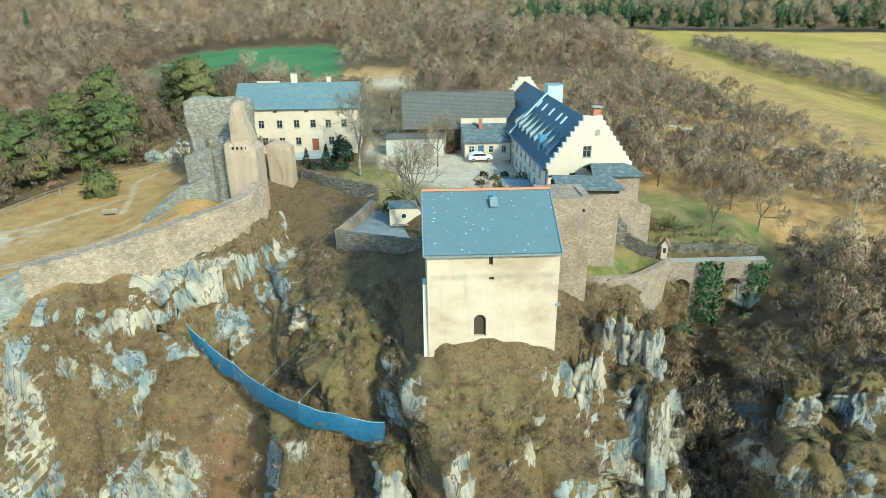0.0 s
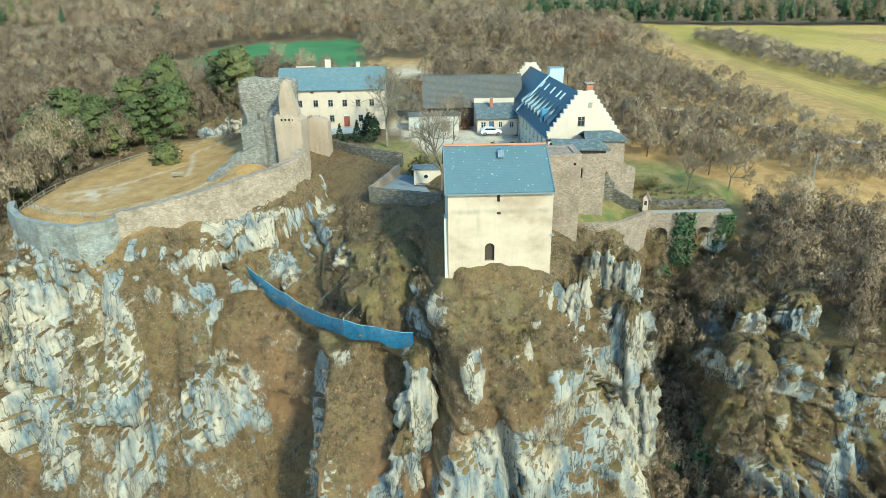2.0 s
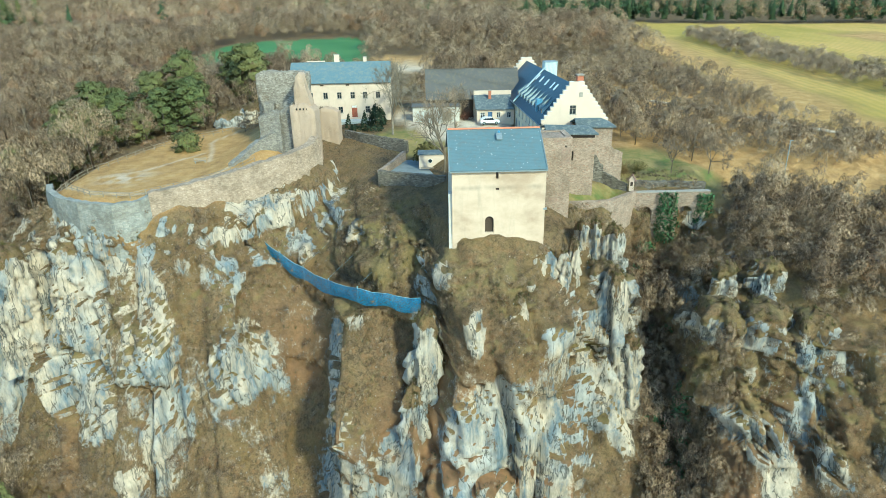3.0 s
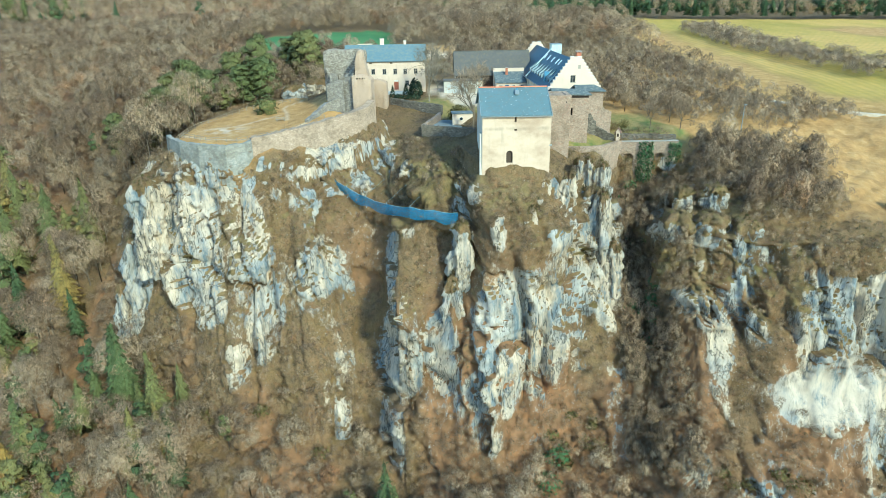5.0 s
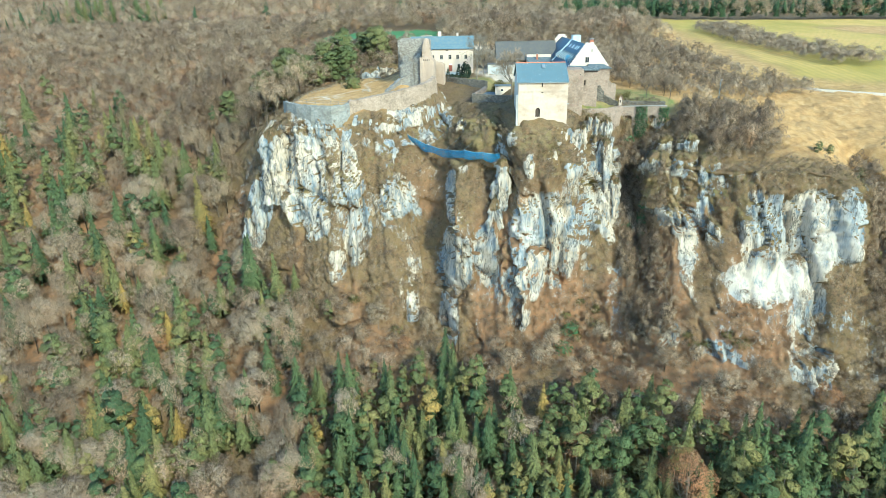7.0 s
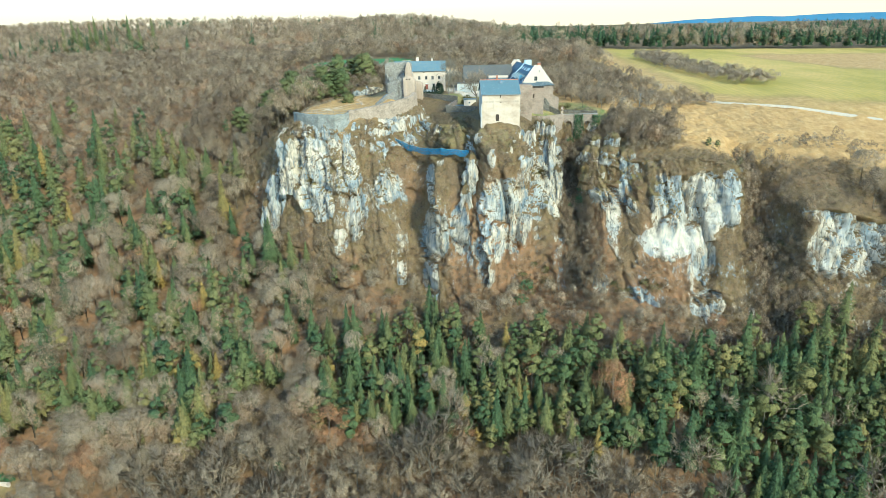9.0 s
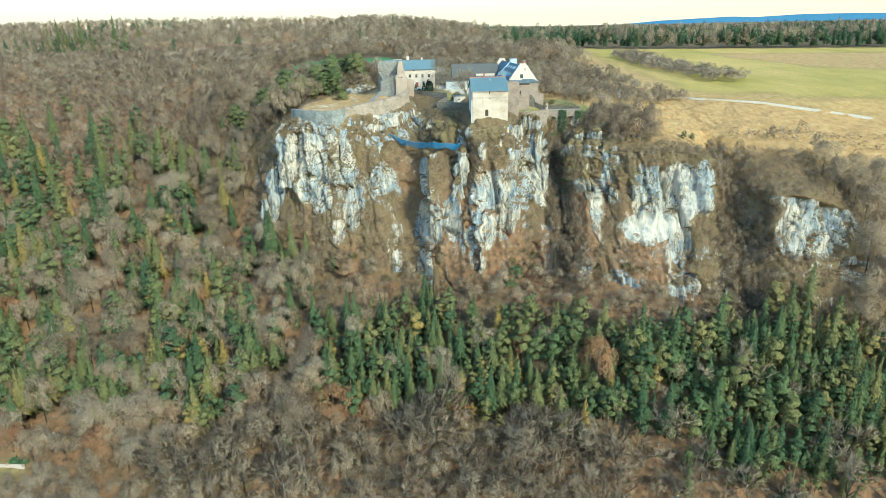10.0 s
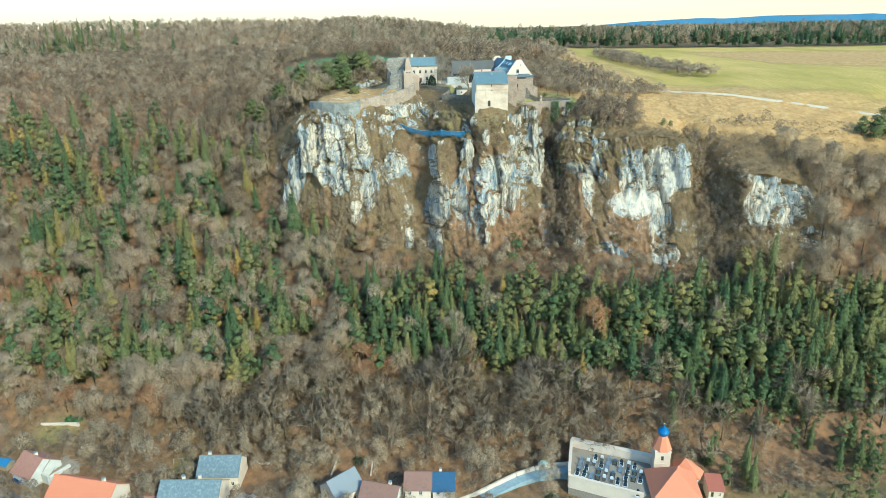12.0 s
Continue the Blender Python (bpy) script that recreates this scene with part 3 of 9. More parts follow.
# ---- vegetation: meshes of single plants, then woods ----
def foliage_material(name, stops, rough=0.9, gaps=None):
    m = Mat(name, rough, spec=0.15)
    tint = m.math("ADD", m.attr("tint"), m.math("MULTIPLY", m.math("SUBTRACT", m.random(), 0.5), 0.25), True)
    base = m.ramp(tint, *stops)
    # Near-black blotches put shade among the needles into the colour.
    spot = m.noise(0.9, 3, 0.6, world=True)
    col = m.mix(m.ramp(spot, (0.35, 0.35), (0.65, 0.0)), base, (0.035, 0.04, 0.022))
    grain = m.noise(2.6, 4, 0.75, stretch=(1, 1, 0.6), world=True)
    col = m.mix(m.ramp(grain, (0.38, 0.4), (0.56, 0.0)), col, (0.05, 0.045, 0.03))
    if gaps:
        # daylight between the fine twigs or needles
        web = m.noise(gaps[0], 5, 0.85, stretch=(1, 1, 0.4), world=True, dist=0.5)
        mixer = m.n.new("ShaderNodeMixShader")
        m.l.new(m.ramp(web, (gaps[1] - 0.03, 0.0), (gaps[1] + 0.03, 1.0)), mixer.inputs[0])
        m.l.new(m.n.new("ShaderNodeBsdfTransparent").outputs[0], mixer.inputs[1])
        m.l.new(m.b.outputs[0], mixer.inputs[2])
        m.l.new(mixer.outputs[0], m.n["Material Output"].inputs["Surface"])
    return m.done(col, grain, 0.6, 0.5)


MAT_PINE = foliage_material("pine_needles", ((0.0, (0.064, 0.110, 0.048)), (0.3, (0.112, 0.152, 0.056)), (0.55, (0.19, 0.19, 0.066)), (0.85, (0.28, 0.225, 0.074)), (1.0, (0.42, 0.27, 0.07))), gaps=(2.6, 0.47))
MAT_TWIG = foliage_material("bare_twigs", ((0.0, (0.26, 0.175, 0.112)), (0.5, (0.42, 0.30, 0.187)), (0.8, (0.55, 0.415, 0.27)), (1.0, (0.48, 0.235, 0.11))), gaps=(3.8, 0.54))
MAT_FINE = foliage_material("fine_twigs", ((0.0, (0.24, 0.17, 0.11)), (1.0, (0.54, 0.41, 0.28))))
MAT_BARK = foliage_material("bark", ((0.0, (0.14, 0.11, 0.08)), (1.0, (0.36, 0.285, 0.20))))


def spike(base, tip, w, rng):
    """One thin tapering triangle pair (a twig with some thickness) from base to tip."""
    d = tip - base
    s = np.cross(d, rng.normal(size=3))
    s = s / (np.linalg.norm(s) + 1e-9) * w
    return [base - s, base + s, tip]


def tube(pts, radii, sides=5):
    """A tapering tube along points, as triangles."""
    V, F = [], []
    for p, r in zip(pts, radii):
        for k in range(sides):
            a = 2 * math.pi * k / sides
            V.append((p[0] + r * math.cos(a), p[1] + r * math.sin(a), p[2]))
    for i in range(len(pts) - 1):
        for k in range(sides):
            a, b = i * sides + k, i * sides + (k + 1) % sides
            F += [(a, b, a + sides), (b, b + sides, a + sides)]
    return np.array(V, float), np.array(F, int)


GOLD = (1 + 5 ** 0.5) / 2
ICO = np.array([(0, a, b * GOLD) for a in (-1, 1) for b in (-1, 1)] + [(a, b * GOLD, 0) for a in (-1, 1) for b in (-1, 1)] + [(b * GOLD, 0, a) for a in (-1, 1) for b in (-1, 1)], float) / math.hypot(1, GOLD)
ICO_FACES = [f for f in ((a, b, c) for a in range(12) for b in range(a) for c in range(b)) if max(np.linalg.norm(ICO[f[0]] - ICO[f[1]]), np.linalg.norm(ICO[f[1]] - ICO[f[2]]), np.linalg.norm(ICO[f[0]] - ICO[f[2]])) < 1.1]


def lobe(c, size, out, rng):
    """The outer side of one uneven clump of foliage or fine twigs."""
    P = c + ICO * size * rng.uniform(0.72, 1.22, (12, 1)) + rng.normal(0, 0.08, (12, 3)) * size
    out = out / (np.linalg.norm(out) + 1e-6)
    V = []
    for f in ICO_FACES:
        if (ICO[list(f)].mean(0) / 0.8).dot(out) > -0.35:
            V += [P[k] for k in f]
    return V


def conifer(seed, h=15.0, r=2.3, bare=0.4, n=50, oval=True):
    """Pine (oval) or spruce: drooping branch fans in whorls round a stem, with needle sprays at their ends. Returns trunk and crown arrays."""
    rng = np.random.default_rng(seed)
    lean = rng.normal(0, 0.02, 2) * h
    pts = [np.array((lean[0] * t * t, lean[1] * t * t, h * t)) for t in (0, 0.5, 1.0)]
    trunk = tube(pts, (0.17, 0.12, 0.02), 4)
    V = []
    axis = lambda t: np.array((lean[0] * t * t, lean[1] * t * t, h * t))
    if oval:
        # pine: clumps of needles on short limbs, larger in the middle of the crown
        clumps = 8
        for i in range(clumps):
            u = (i + 0.5) / clumps
            a = i * 2.4 + rng.normal(0, 0.3)
            shape = math.sin(math.pi * min(1, 0.30 + 0.64 * u)) ** 0.8
            d = np.array((math.cos(a), math.sin(a), 0.0))
            c = axis(bare + (1 - bare) * (0.08 + 0.86 * u)) + d * r * shape * rng.uniform(0.3, 0.62) * (u < 0.95)
            size = r * (0.30 + 0.30 * shape) * rng.uniform(0.8, 1.15)
            V += lobe(c, np.array((size, size, size * 0.72)), d * 0.8 + np.array((0, 0, 0.6)), rng)
    else:
        # spruce: drooping skirts of branches, tier over tier
        tiers = max(6, round((1 - bare) * h / 1.5))
        for k in range(tiers):
            u = k / tiers
            span = r * (1 - u) ** 1.0 + 0.3
            top = axis(min(1.0, bare + (1 - bare) * (u + 1.5 / tiers)))
            low = axis(bare + (1 - bare) * u)
            arms = 9 if k < tiers * 0.6 else 7
            ring = []
            for m in range(arms):
                a = 2 * math.pi * (m + rng.uniform(-0.25, 0.25)) / arms + k
                reach = span * rng.uniform(0.62, 1.12)
                ring.append(low + np.array((math.cos(a) * reach, math.sin(a) * reach, -0.22 * reach + rng.normal(0, 0.12))))
            for m in range(arms):
                a, b = ring[m], ring[(m + 1) % arms]
                notch = (a + b) / 2 * 0.72 + (low * 0.28) + np.array((0, 0, 0.1 * span))
                V += [top, a, notch, top, notch, b] if n > 10 else [top, a, b]
    for i in range(n):
        u = rng.random() if oval else 1 - math.sqrt(rng.random())
        t = bare + (1 - bare) * u
        a = rng.uniform(0, 6.283)
        shape = math.sin(math.pi * min(1, 0.24 + 0.72 * u)) ** 0.8 if oval else (1 - u) ** 0.85
        d = np.array((math.cos(a), math.sin(a), 0))
        p = axis(t) + d * (r * shape + 0.15) * rng.uniform(0.7, 0.95)
        out = d + np.array((0, 0, rng.uniform(0.0, 0.7) if oval else rng.uniform(-0.5, 0.0))) + rng.normal(0, 0.2, 3)
        V += spike(p, p + out * r * rng.uniform(0.14, 0.3), r * 0.06, rng)
    top = axis(1.0)
    for _ in range(3):
        V += [top + np.array((0, 0, 0.7)), top + rng.normal(0, 0.25, 3) - np.array((0, 0, 0.6)), top + rng.normal(0, 0.25, 3) - np.array((0, 0, 0.8))]
    V = np.array(V)
    return trunk, (V, np.arange(len(V)).reshape(-1, 3))


def bare_tree(seed, h=12.0, r=4.0, twigs=200, w=0.04, low=0.28):
    """Leafless broadleaf tree: stem, rising limbs, branches, and fine twigs that round off the crown."""
    rng = np.random.default_rng(seed)
    V, F = tube([np.array((0, 0, 0)), np.array((0.1, 0, h * 0.3)), np.array((0.2, 0.1, h * 0.75))], (0.19, 0.14, 0.04), 4)
    T = []
    lobes = max(3, min(11, twigs // 13))
    mid = np.array((0.1, 0.05, h * (low + (1 - low) * 0.46)))
    size = np.array((r, r, h * (1 - low) * 0.54))
    for i in range(lobes):
        up = 1 - 1.45 * (i + 0.5) / lobes + rng.normal(0, 0.08)
        a = i * 2.4 + rng.normal(0, 0.3)
        flat = math.sqrt(max(0.05, 1 - up * up))
        c = mid + np.array((math.cos(a) * flat, math.sin(a) * flat, up)) * size * rng.uniform(0.5, 0.72)
        R = size * rng.uniform(0.34, 0.52)
        p = np.array((0.1, 0.05, h * (low + 0.35 * rng.random() * (1 - low))))
        L0 = spike(p, c, 0.085, rng)
        for _ in range(4):
            q = p + (c - p) * rng.uniform(0.35, 0.9)
            L0 += spike(q, c + rng.normal(size=3) * R * 0.8 + (c - mid) * 0.25, 0.045, rng)
        F = np.concatenate([F, np.arange(len(V), len(V) + len(L0)).reshape(-1, 3)])
        V = np.concatenate([V, np.array(L0)])
        T += lobe(c, R * 0.86, (c - mid) / size + np.array((0, 0, 0.35)), rng)
        for _ in range((twigs - lobes) // lobes):
            d = rng.normal(size=3) + 0.9 * (c - mid) / np.linalg.norm(c - mid)
            d /= np.linalg.norm(d)
            q = c + d * R * rng.uniform(0.75, 1.02)
            along = rng.normal(size=3)
            along -= d * along.dot(d)
            along /= np.linalg.norm(along) + 1e-6
            L = r * rng.uniform(0.10, 0.21)
            if rng.random() < 0.5:
                side = np.cross(d, along) * w
                T += [q - side, q + side, q + (along + 0.45 * d) * L]
            else:
                T += spike(q, q + (d + 0.5 * along) * L * 1.4, w * 0.6, rng)
    T = np.array(T)
    return (V, F), (T, np.arange(len(T)).reshape(-1, 3))


def crown_normals(V, F, seed=0):
    """Faces turned outwards, and normals that follow the crown as a whole, so that its fine twigs shade softly together."""
    low, high = V[:, 2].min(), V[:, 2].max()
    mid = np.array((V[:, 0].mean(), V[:, 1].mean(), low + 0.40 * (high - low)))
    reach = np.array((np.abs(V[:, 0]).max(), np.abs(V[:, 1]).max(), 0.6 * (high - low))) + 1e-6
    N = (V - mid) / reach ** 2 * reach.mean()
    N /= np.linalg.norm(N, axis=1, keepdims=True) + 1e-6
    own = np.cross(V[F[:, 1]] - V[F[:, 0]], V[F[:, 2]] - V[F[:, 0]])
    turn = (own * N[F].mean(1)).sum(1) < 0
    F = np.where(turn[:, None], F[:, ::-1], F)
    own = np.where(turn[:, None], -own, own)
    own /= np.linalg.norm(own, axis=1, keepdims=True) + 1e-9
    flat = np.zeros_like(V)
    flat[F.ravel()] = np.repeat(own, 3, 0)
    N = N + 0.40 * flat + np.random.default_rng(seed).normal(0, 0.10, V.shape) + np.array((0, 0, 0.35))
    return F, N / (np.linalg.norm(N, axis=1, keepdims=True) + 1e-6)


def bush(seed, r=1.2, twigs=26, w=0.07):
    """Leafless bush: stems that fan out from the ground, and finer twigs along them."""
    rng = np.random.default_rng(seed)
    T, stems = [], []
    for i in range(max(5, int(twigs * 0.3))):
        a, e = rng.uniform(0, 6.28), rng.uniform(0.35, 1.45)
        L = r * rng.uniform(0.6, 1.0)
        tip = np.array((math.cos(a) * math.cos(e) * L, math.sin(a) * math.cos(e) * L, math.sin(e) * L * 0.9))
        foot = np.array((rng.normal(0, 0.2) * r, rng.normal(0, 0.2) * r, -0.1))
        stems.append((foot, tip))
        T += spike(foot, tip, w, rng)
    while len(T) < twigs * 3:
        foot, tip = stems[rng.integers(len(stems))]
        p = foot + (tip - foot) * rng.uniform(0.3, 0.95)
        d = (tip - foot) / np.linalg.norm(tip - foot) + rng.normal(0, 0.55, 3)
        T += spike(p, p + d / np.linalg.norm(d) * r * rng.uniform(0.2, 0.45), w * 0.75, rng)
    T = np.array(T)
    return T, np.arange(len(T)).reshape(-1, 3)


def scatter(name, kinds, where, sizes, tints, material, label, category, seed=1):
    """Joins many plants into one mesh of kind stuff. kinds: list of (V, F)."""
    rng = np.random.default_rng(seed)
    pick = rng.integers(0, len(kinds), len(where))
    turn = rng.uniform(0, 6.283, len(where))
    VS, FS, TS, NS, at = [], [], [], [], 0
    for k, (V, F) in enumerate(kinds):
        F, N = crown_normals(V, F, k)
        sel = np.where(pick == k)[0]
        if not len(sel):
            continue
        c, s = np.cos(turn[sel])[:, None], np.sin(turn[sel])[:, None]
        z = sizes[sel][:, None]
        W = np.stack([(V[:, 0] * c - V[:, 1] * s) * z, (V[:, 0] * s + V[:, 1] * c) * z, V[:, 2][None] * z], -1) + where[sel][:, None, :]
        VS.append(W.reshape(-1, 3))
        NS.append(np.stack([N[:, 0] * c - N[:, 1] * s, N[:, 0] * s + N[:, 1] * c, N[:, 2] + 0 * c], -1).reshape(-1, 3))
        FS.append((F[None] + (np.arange(len(sel)) * len(V))[:, None, None]).reshape(-1, 3) + at)
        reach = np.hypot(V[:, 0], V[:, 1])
        # Tint rises outwards: pale twig tips, with the crown's inner shade in the colour.
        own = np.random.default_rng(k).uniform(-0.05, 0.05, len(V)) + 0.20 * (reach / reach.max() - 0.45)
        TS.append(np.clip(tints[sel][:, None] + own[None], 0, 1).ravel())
        at += len(sel) * len(V)
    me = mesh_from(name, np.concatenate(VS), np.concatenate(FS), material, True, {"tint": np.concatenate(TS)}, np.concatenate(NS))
    return tagged(new(name, me), label, category, kind="stuff")


def spots(x0, x1, y0, y1, step, keep, seed):
    """Jittered grid of places in the plan for which keep(x, y) holds (a chance from 0 to 1)."""
    rng = np.random.default_rng(seed)
    gx, gy = np.meshgrid(np.arange(x0, x1, step), np.arange(y0, y1, step))
    gx = gx.ravel() + rng.uniform(-0.5, 0.5, gx.size) * step
    gy = gy.ravel() + rng.uniform(-0.5, 0.5, gy.size) * step
    ok = rng.random(gx.size) < keep(gx, gy)
    gx, gy = gx[ok], gy[ok]
    return np.stack([gx, gy, ground_z(gx, gy) - 0.3], -1), rng


PINES = [conifer(s, 15 + 1.3 * (s % 3), 2.6 + 0.3 * (s % 3), 0.30 + 0.08 * (s % 3), 30) for s in range(4)] + [conifer(s + 40, 16 + s, 4.0, 0.14, 30, False) for s in range(4)]
BARES = [bare_tree(s + 20, 12 + s % 4, 4.6 + 0.4 * (s % 3), 190, 0.05, 0.2) for s in range(6)]
THIN_BARES = [bare_tree(s + 70, 10 + s % 3, 4.8 + 0.35 * (s % 3), 72, 0.07, 0.1) for s in range(6)]
FINE_BARES = [bare_tree(s + 170, 11 + s % 3, 4.4 + 0.4 * (s % 3), 220, 0.045, 0.12) for s in range(5)]
FAR_BARES = [bare_tree(s + 75, 14 + s, 6.0, 16, 0.16, 0.1) for s in range(3)]
FAR_PINES = [conifer(s + 60, 19, 3.4, 0.10 + 0.08 * s, 4, s % 2 == 0) for s in range(4)]


def pine_belt(x, y):
    z = ground_z(x, y)
    belt = smooth(z, 7, 13) * (1 - smooth(z, 27, 33)) * smooth(x, -66, -50)
    right = smooth(x, 40, 75) * smooth(z, -4, 2) * (1 - smooth(z, 26, 34))
    patch = smooth(vnoise(x / 15, y / 15, 0, 8), 0.15, 0.6)
    left = smooth(-x, 52, 78) * smooth(z, 0, 6) * np.maximum((1 - smooth(z, 20, 36)) * (0.12 + 0.52 * patch), 0.20 * (1 - smooth(z, 50, 90)) * smooth(patch, 0.3, 0.9))
    flank = 0.32 * smooth(-x, 44, 60) * smooth(z, 22, 30) * (1 - smooth(z, 62, 84)) * smooth(vnoise(x / 11, y / 11, 0, 18), 0.3, 0.55)
    front = 0.12 * smooth(x, 58, 66) * (y > -90) * (y < -36) * (x < 200)
    return np.clip(np.maximum(np.maximum(np.maximum(np.maximum(belt, right), left), front), flank), 0, 1)


def is_cliff(x, y):
    ky, kz = knots_at(x)
    return (y > ky[:, 3] - 1) & (y < ky[:, 6] + 1) & (x > -90) & (x < 120)


def branching(seed, h, spread, levels=4, twig=0.022):
    """A leafless tree with real branches. Returns the stem with limbs, and the twigs."""
    rng = np.random.default_rng(seed)
    TV, TF, W, n = [], [], [], [0]

    def limb(a, b, r0, r1):
        d = b - a
        d = d / np.linalg.norm(d)
        s = np.cross(d, (0.3, 0.5, 0.8))
        s /= np.linalg.norm(s)
        t = np.cross(d, s)
        for p, r in ((a, r0), (b, r1)):
            for k in range(5):
                q = 2 * math.pi * k / 5
                TV.append(p + (s * math.cos(q) + t * math.sin(q)) * r)
        for k in range(5):
            i, j = n[0] + k, n[0] + (k + 1) % 5
            TF.extend([(i, j, i + 5), (j, j + 5, i + 5)])
        n[0] += 10

    def grow(p, d, length, r, level):
        b = p + d * length
        if level >= levels:
            for _ in range(6):
                e = d + rng.normal(0, 0.55, 3)
                W.extend(spike(p + d * length * rng.uniform(0, 0.8), b + e * length * 0.5, twig, rng))
            return
        limb(p, b, r, r * 0.66)
        for k in range(3 if level else 4):
            e = d * 0.75 + rng.normal(0, spread, 3) + np.array((0, 0, 0.18))
            e /= np.linalg.norm(e)
            grow(p + d * length * rng.uniform(0.65, 1.0), e, length * rng.uniform(0.62, 0.82), r * 0.6, level + 1)

    grow(np.array((0.0, 0.0, -0.2)), np.array((0.03, 0.02, 1.0)), h * 0.31, h * 0.014, 0)
    return (np.array(TV), np.array(TF)), (np.array(W), np.arange(len(W)).reshape(-1, 3))


def stand_trees(name, kinds, material, where, sizes, tints, label, category, group, seed):
    """Single trees as things of their own (trunk and crown), copied from a few built ones."""
    rng = random.Random(seed)
    made = []
    for k, (trunk, crown) in enumerate(kinds):
        root = new(name)
        root.empty_display_size = 0.5
        tagged(root, label, category, group)
        for part_name, (V, F), mat in (("trunk", trunk, MAT_BARK), ("crown", crown, material)):
            F, N = crown_normals(V, F, k)
            me = mesh_from(part_name, V, F, mat, True, {"tint": np.full(len(V), 0.45) + np.random.default_rng(k).uniform(-0.06, 0.06, len(V))}, N)
            new(part_name, me).parent = root
        made.append(root)
    for i, (p, sc) in enumerate(zip(where, sizes)):
        m = pose(*p, 0, 0, rng.uniform(0, 360))
        ob = made[i] if i < len(made) else copy_thing(made[rng.randrange(len(made))], m)
        ob.matrix_world = m @ Matrix.Diagonal((sc, sc, sc, 1))


where, rng = spots(-330, 260, -90, 260, 3.15, lambda x, y: pine_belt(x, y) * ~is_cliff(x, y) * 0.95, 5)
tints = np.clip(rng.normal(0.28, 0.24, len(where)) + 0.3 * (vnoise(where[:, 0] / 30, where[:, 1] / 30, 0, 4) - 0.5) + 0.12 * smooth(-where[:, 0], 50, 95) + 0.12 * smooth(where[:, 0], 60, 100), 0, 0.85)
tints[rng.random(len(where)) < 0.008] = 0.95
sizes = rng.uniform(0.5, 1.02, len(where)) * np.where((where[:, 0] > 40) & (where[:, 1] > -20), 1.15, np.where(where[:, 0] < -70, 1.2, 1.0))
single = (where[:, 1] < np.sort(where[(where[:, 0] > -130)][:, 1])[150]) & (where[:, 0] > -130)
NEAR_PINES = [conifer(s + 500, 15 + s % 3, 2.5, 0.2, 120, s % 2 == 0) for s in range(5)]
stand_trees("pine_tree", NEAR_PINES, MAT_PINE, where[single], sizes[single] * 1.1, tints[single], "slim green pine on the valley slope", "pine tree", "pines at the foot of the slope", 2)
where, sizes, tints = where[~single], sizes[~single], tints[~single]
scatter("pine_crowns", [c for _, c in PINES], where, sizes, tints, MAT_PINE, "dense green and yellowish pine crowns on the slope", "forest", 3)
scatter("pine_trunks", [t for t, _ in PINES], where, sizes, rng.uniform(0.3, 1, len(where)), MAT_BARK, "slim bare pine trunks on the slope", "forest", 3)


def bare_woods(x, y):
    z = ground_z(x, y)
    low = (1 - 0.85 * pine_belt(x, y)) * smooth(z, -6.2, -4.5)
    castle = inside(x, y, [(-70, 44), (50, 44), (50, 92), (34, 110), (26, 142), (-8, 138), (-34, 128), (-42, 121), (-56, 113), (-62, 102), (-69, 84)])
    openland = inside(x, y, CROP) | inside(x, y, GREEN) | inside(x, y, CLEARING) | (near_line(x, y, ROAD) < 4) | ((x > 50) & (y > 36) & (y < 92)) | (near_line(x, y, [(38, 92), (60, 80)]) < 7) | ((x > 52) & (x < 140) & (y > 90) & (y < 165) & (x + y > 160))
    view = inside(x, y, [(-34, 130), (10, 130), (4, 190), (-20, 208), (-105, 228), (-100, 196), (-36, 176)])
    return low * ~is_cliff(x, y) * ~castle * ~openland * np.where(view, 0.3, 0.95)


where, rng = spots(-330, 260, -45, 380, 6.0, bare_woods, 7)
tints = np.clip(rng.normal(0.42, 0.3, len(where)) + 0.2 * (1 - smooth(where[:, 1], 0, 40)), 0, 0.72)
rust = rng.random(len(where)) < 0.02 + 0.16 * smooth(vnoise(where[:, 0] / 26, where[:, 1] / 26, 0, 55), 0.5, 0.75)
tints[rust] = rng.uniform(0.86, 1.0, rust.sum())
sizes = rng.uniform(0.7, 1.3, len(where))
sizes = np.where((where[:, 1] > 100) & (where[:, 1] < 235) & (where[:, 0] > -110), sizes * 0.66, sizes)
sizes = np.where((where[:, 1] > 80) & (where[:, 1] < 240) & (where[:, 0] > 15), sizes * 0.75, sizes)
sizes = np.where((where[:, 0] > -58) & (where[:, 0] < 96) & (where[:, 1] < 60) & (where[:, 2] > 27), sizes * 0.55, sizes)
sizes = np.where(where[:, 1] < 10, sizes * rng.uniform(0.9, 1.35, len(where)), sizes)
single = where[:, 1] < np.sort(where[:, 1])[150]
stand_trees("bare_tree", [branching(s + 800, 14 + 1.5 * (s % 3), 0.40 + 0.04 * (s % 2), 4, 0.05) for s in range(6)], MAT_FINE, where[single], sizes[single], tints[single], "leafless grey-brown broadleaf tree above the village", "tree", "bare trees above the village", 6)
where, sizes, tints = where[~single], sizes[~single], tints[~single]
back = where[:, 1] > 95
beside = back & (where[:, 1] < 185) & (where[:, 0] > -125) & (where[:, 0] < 130)
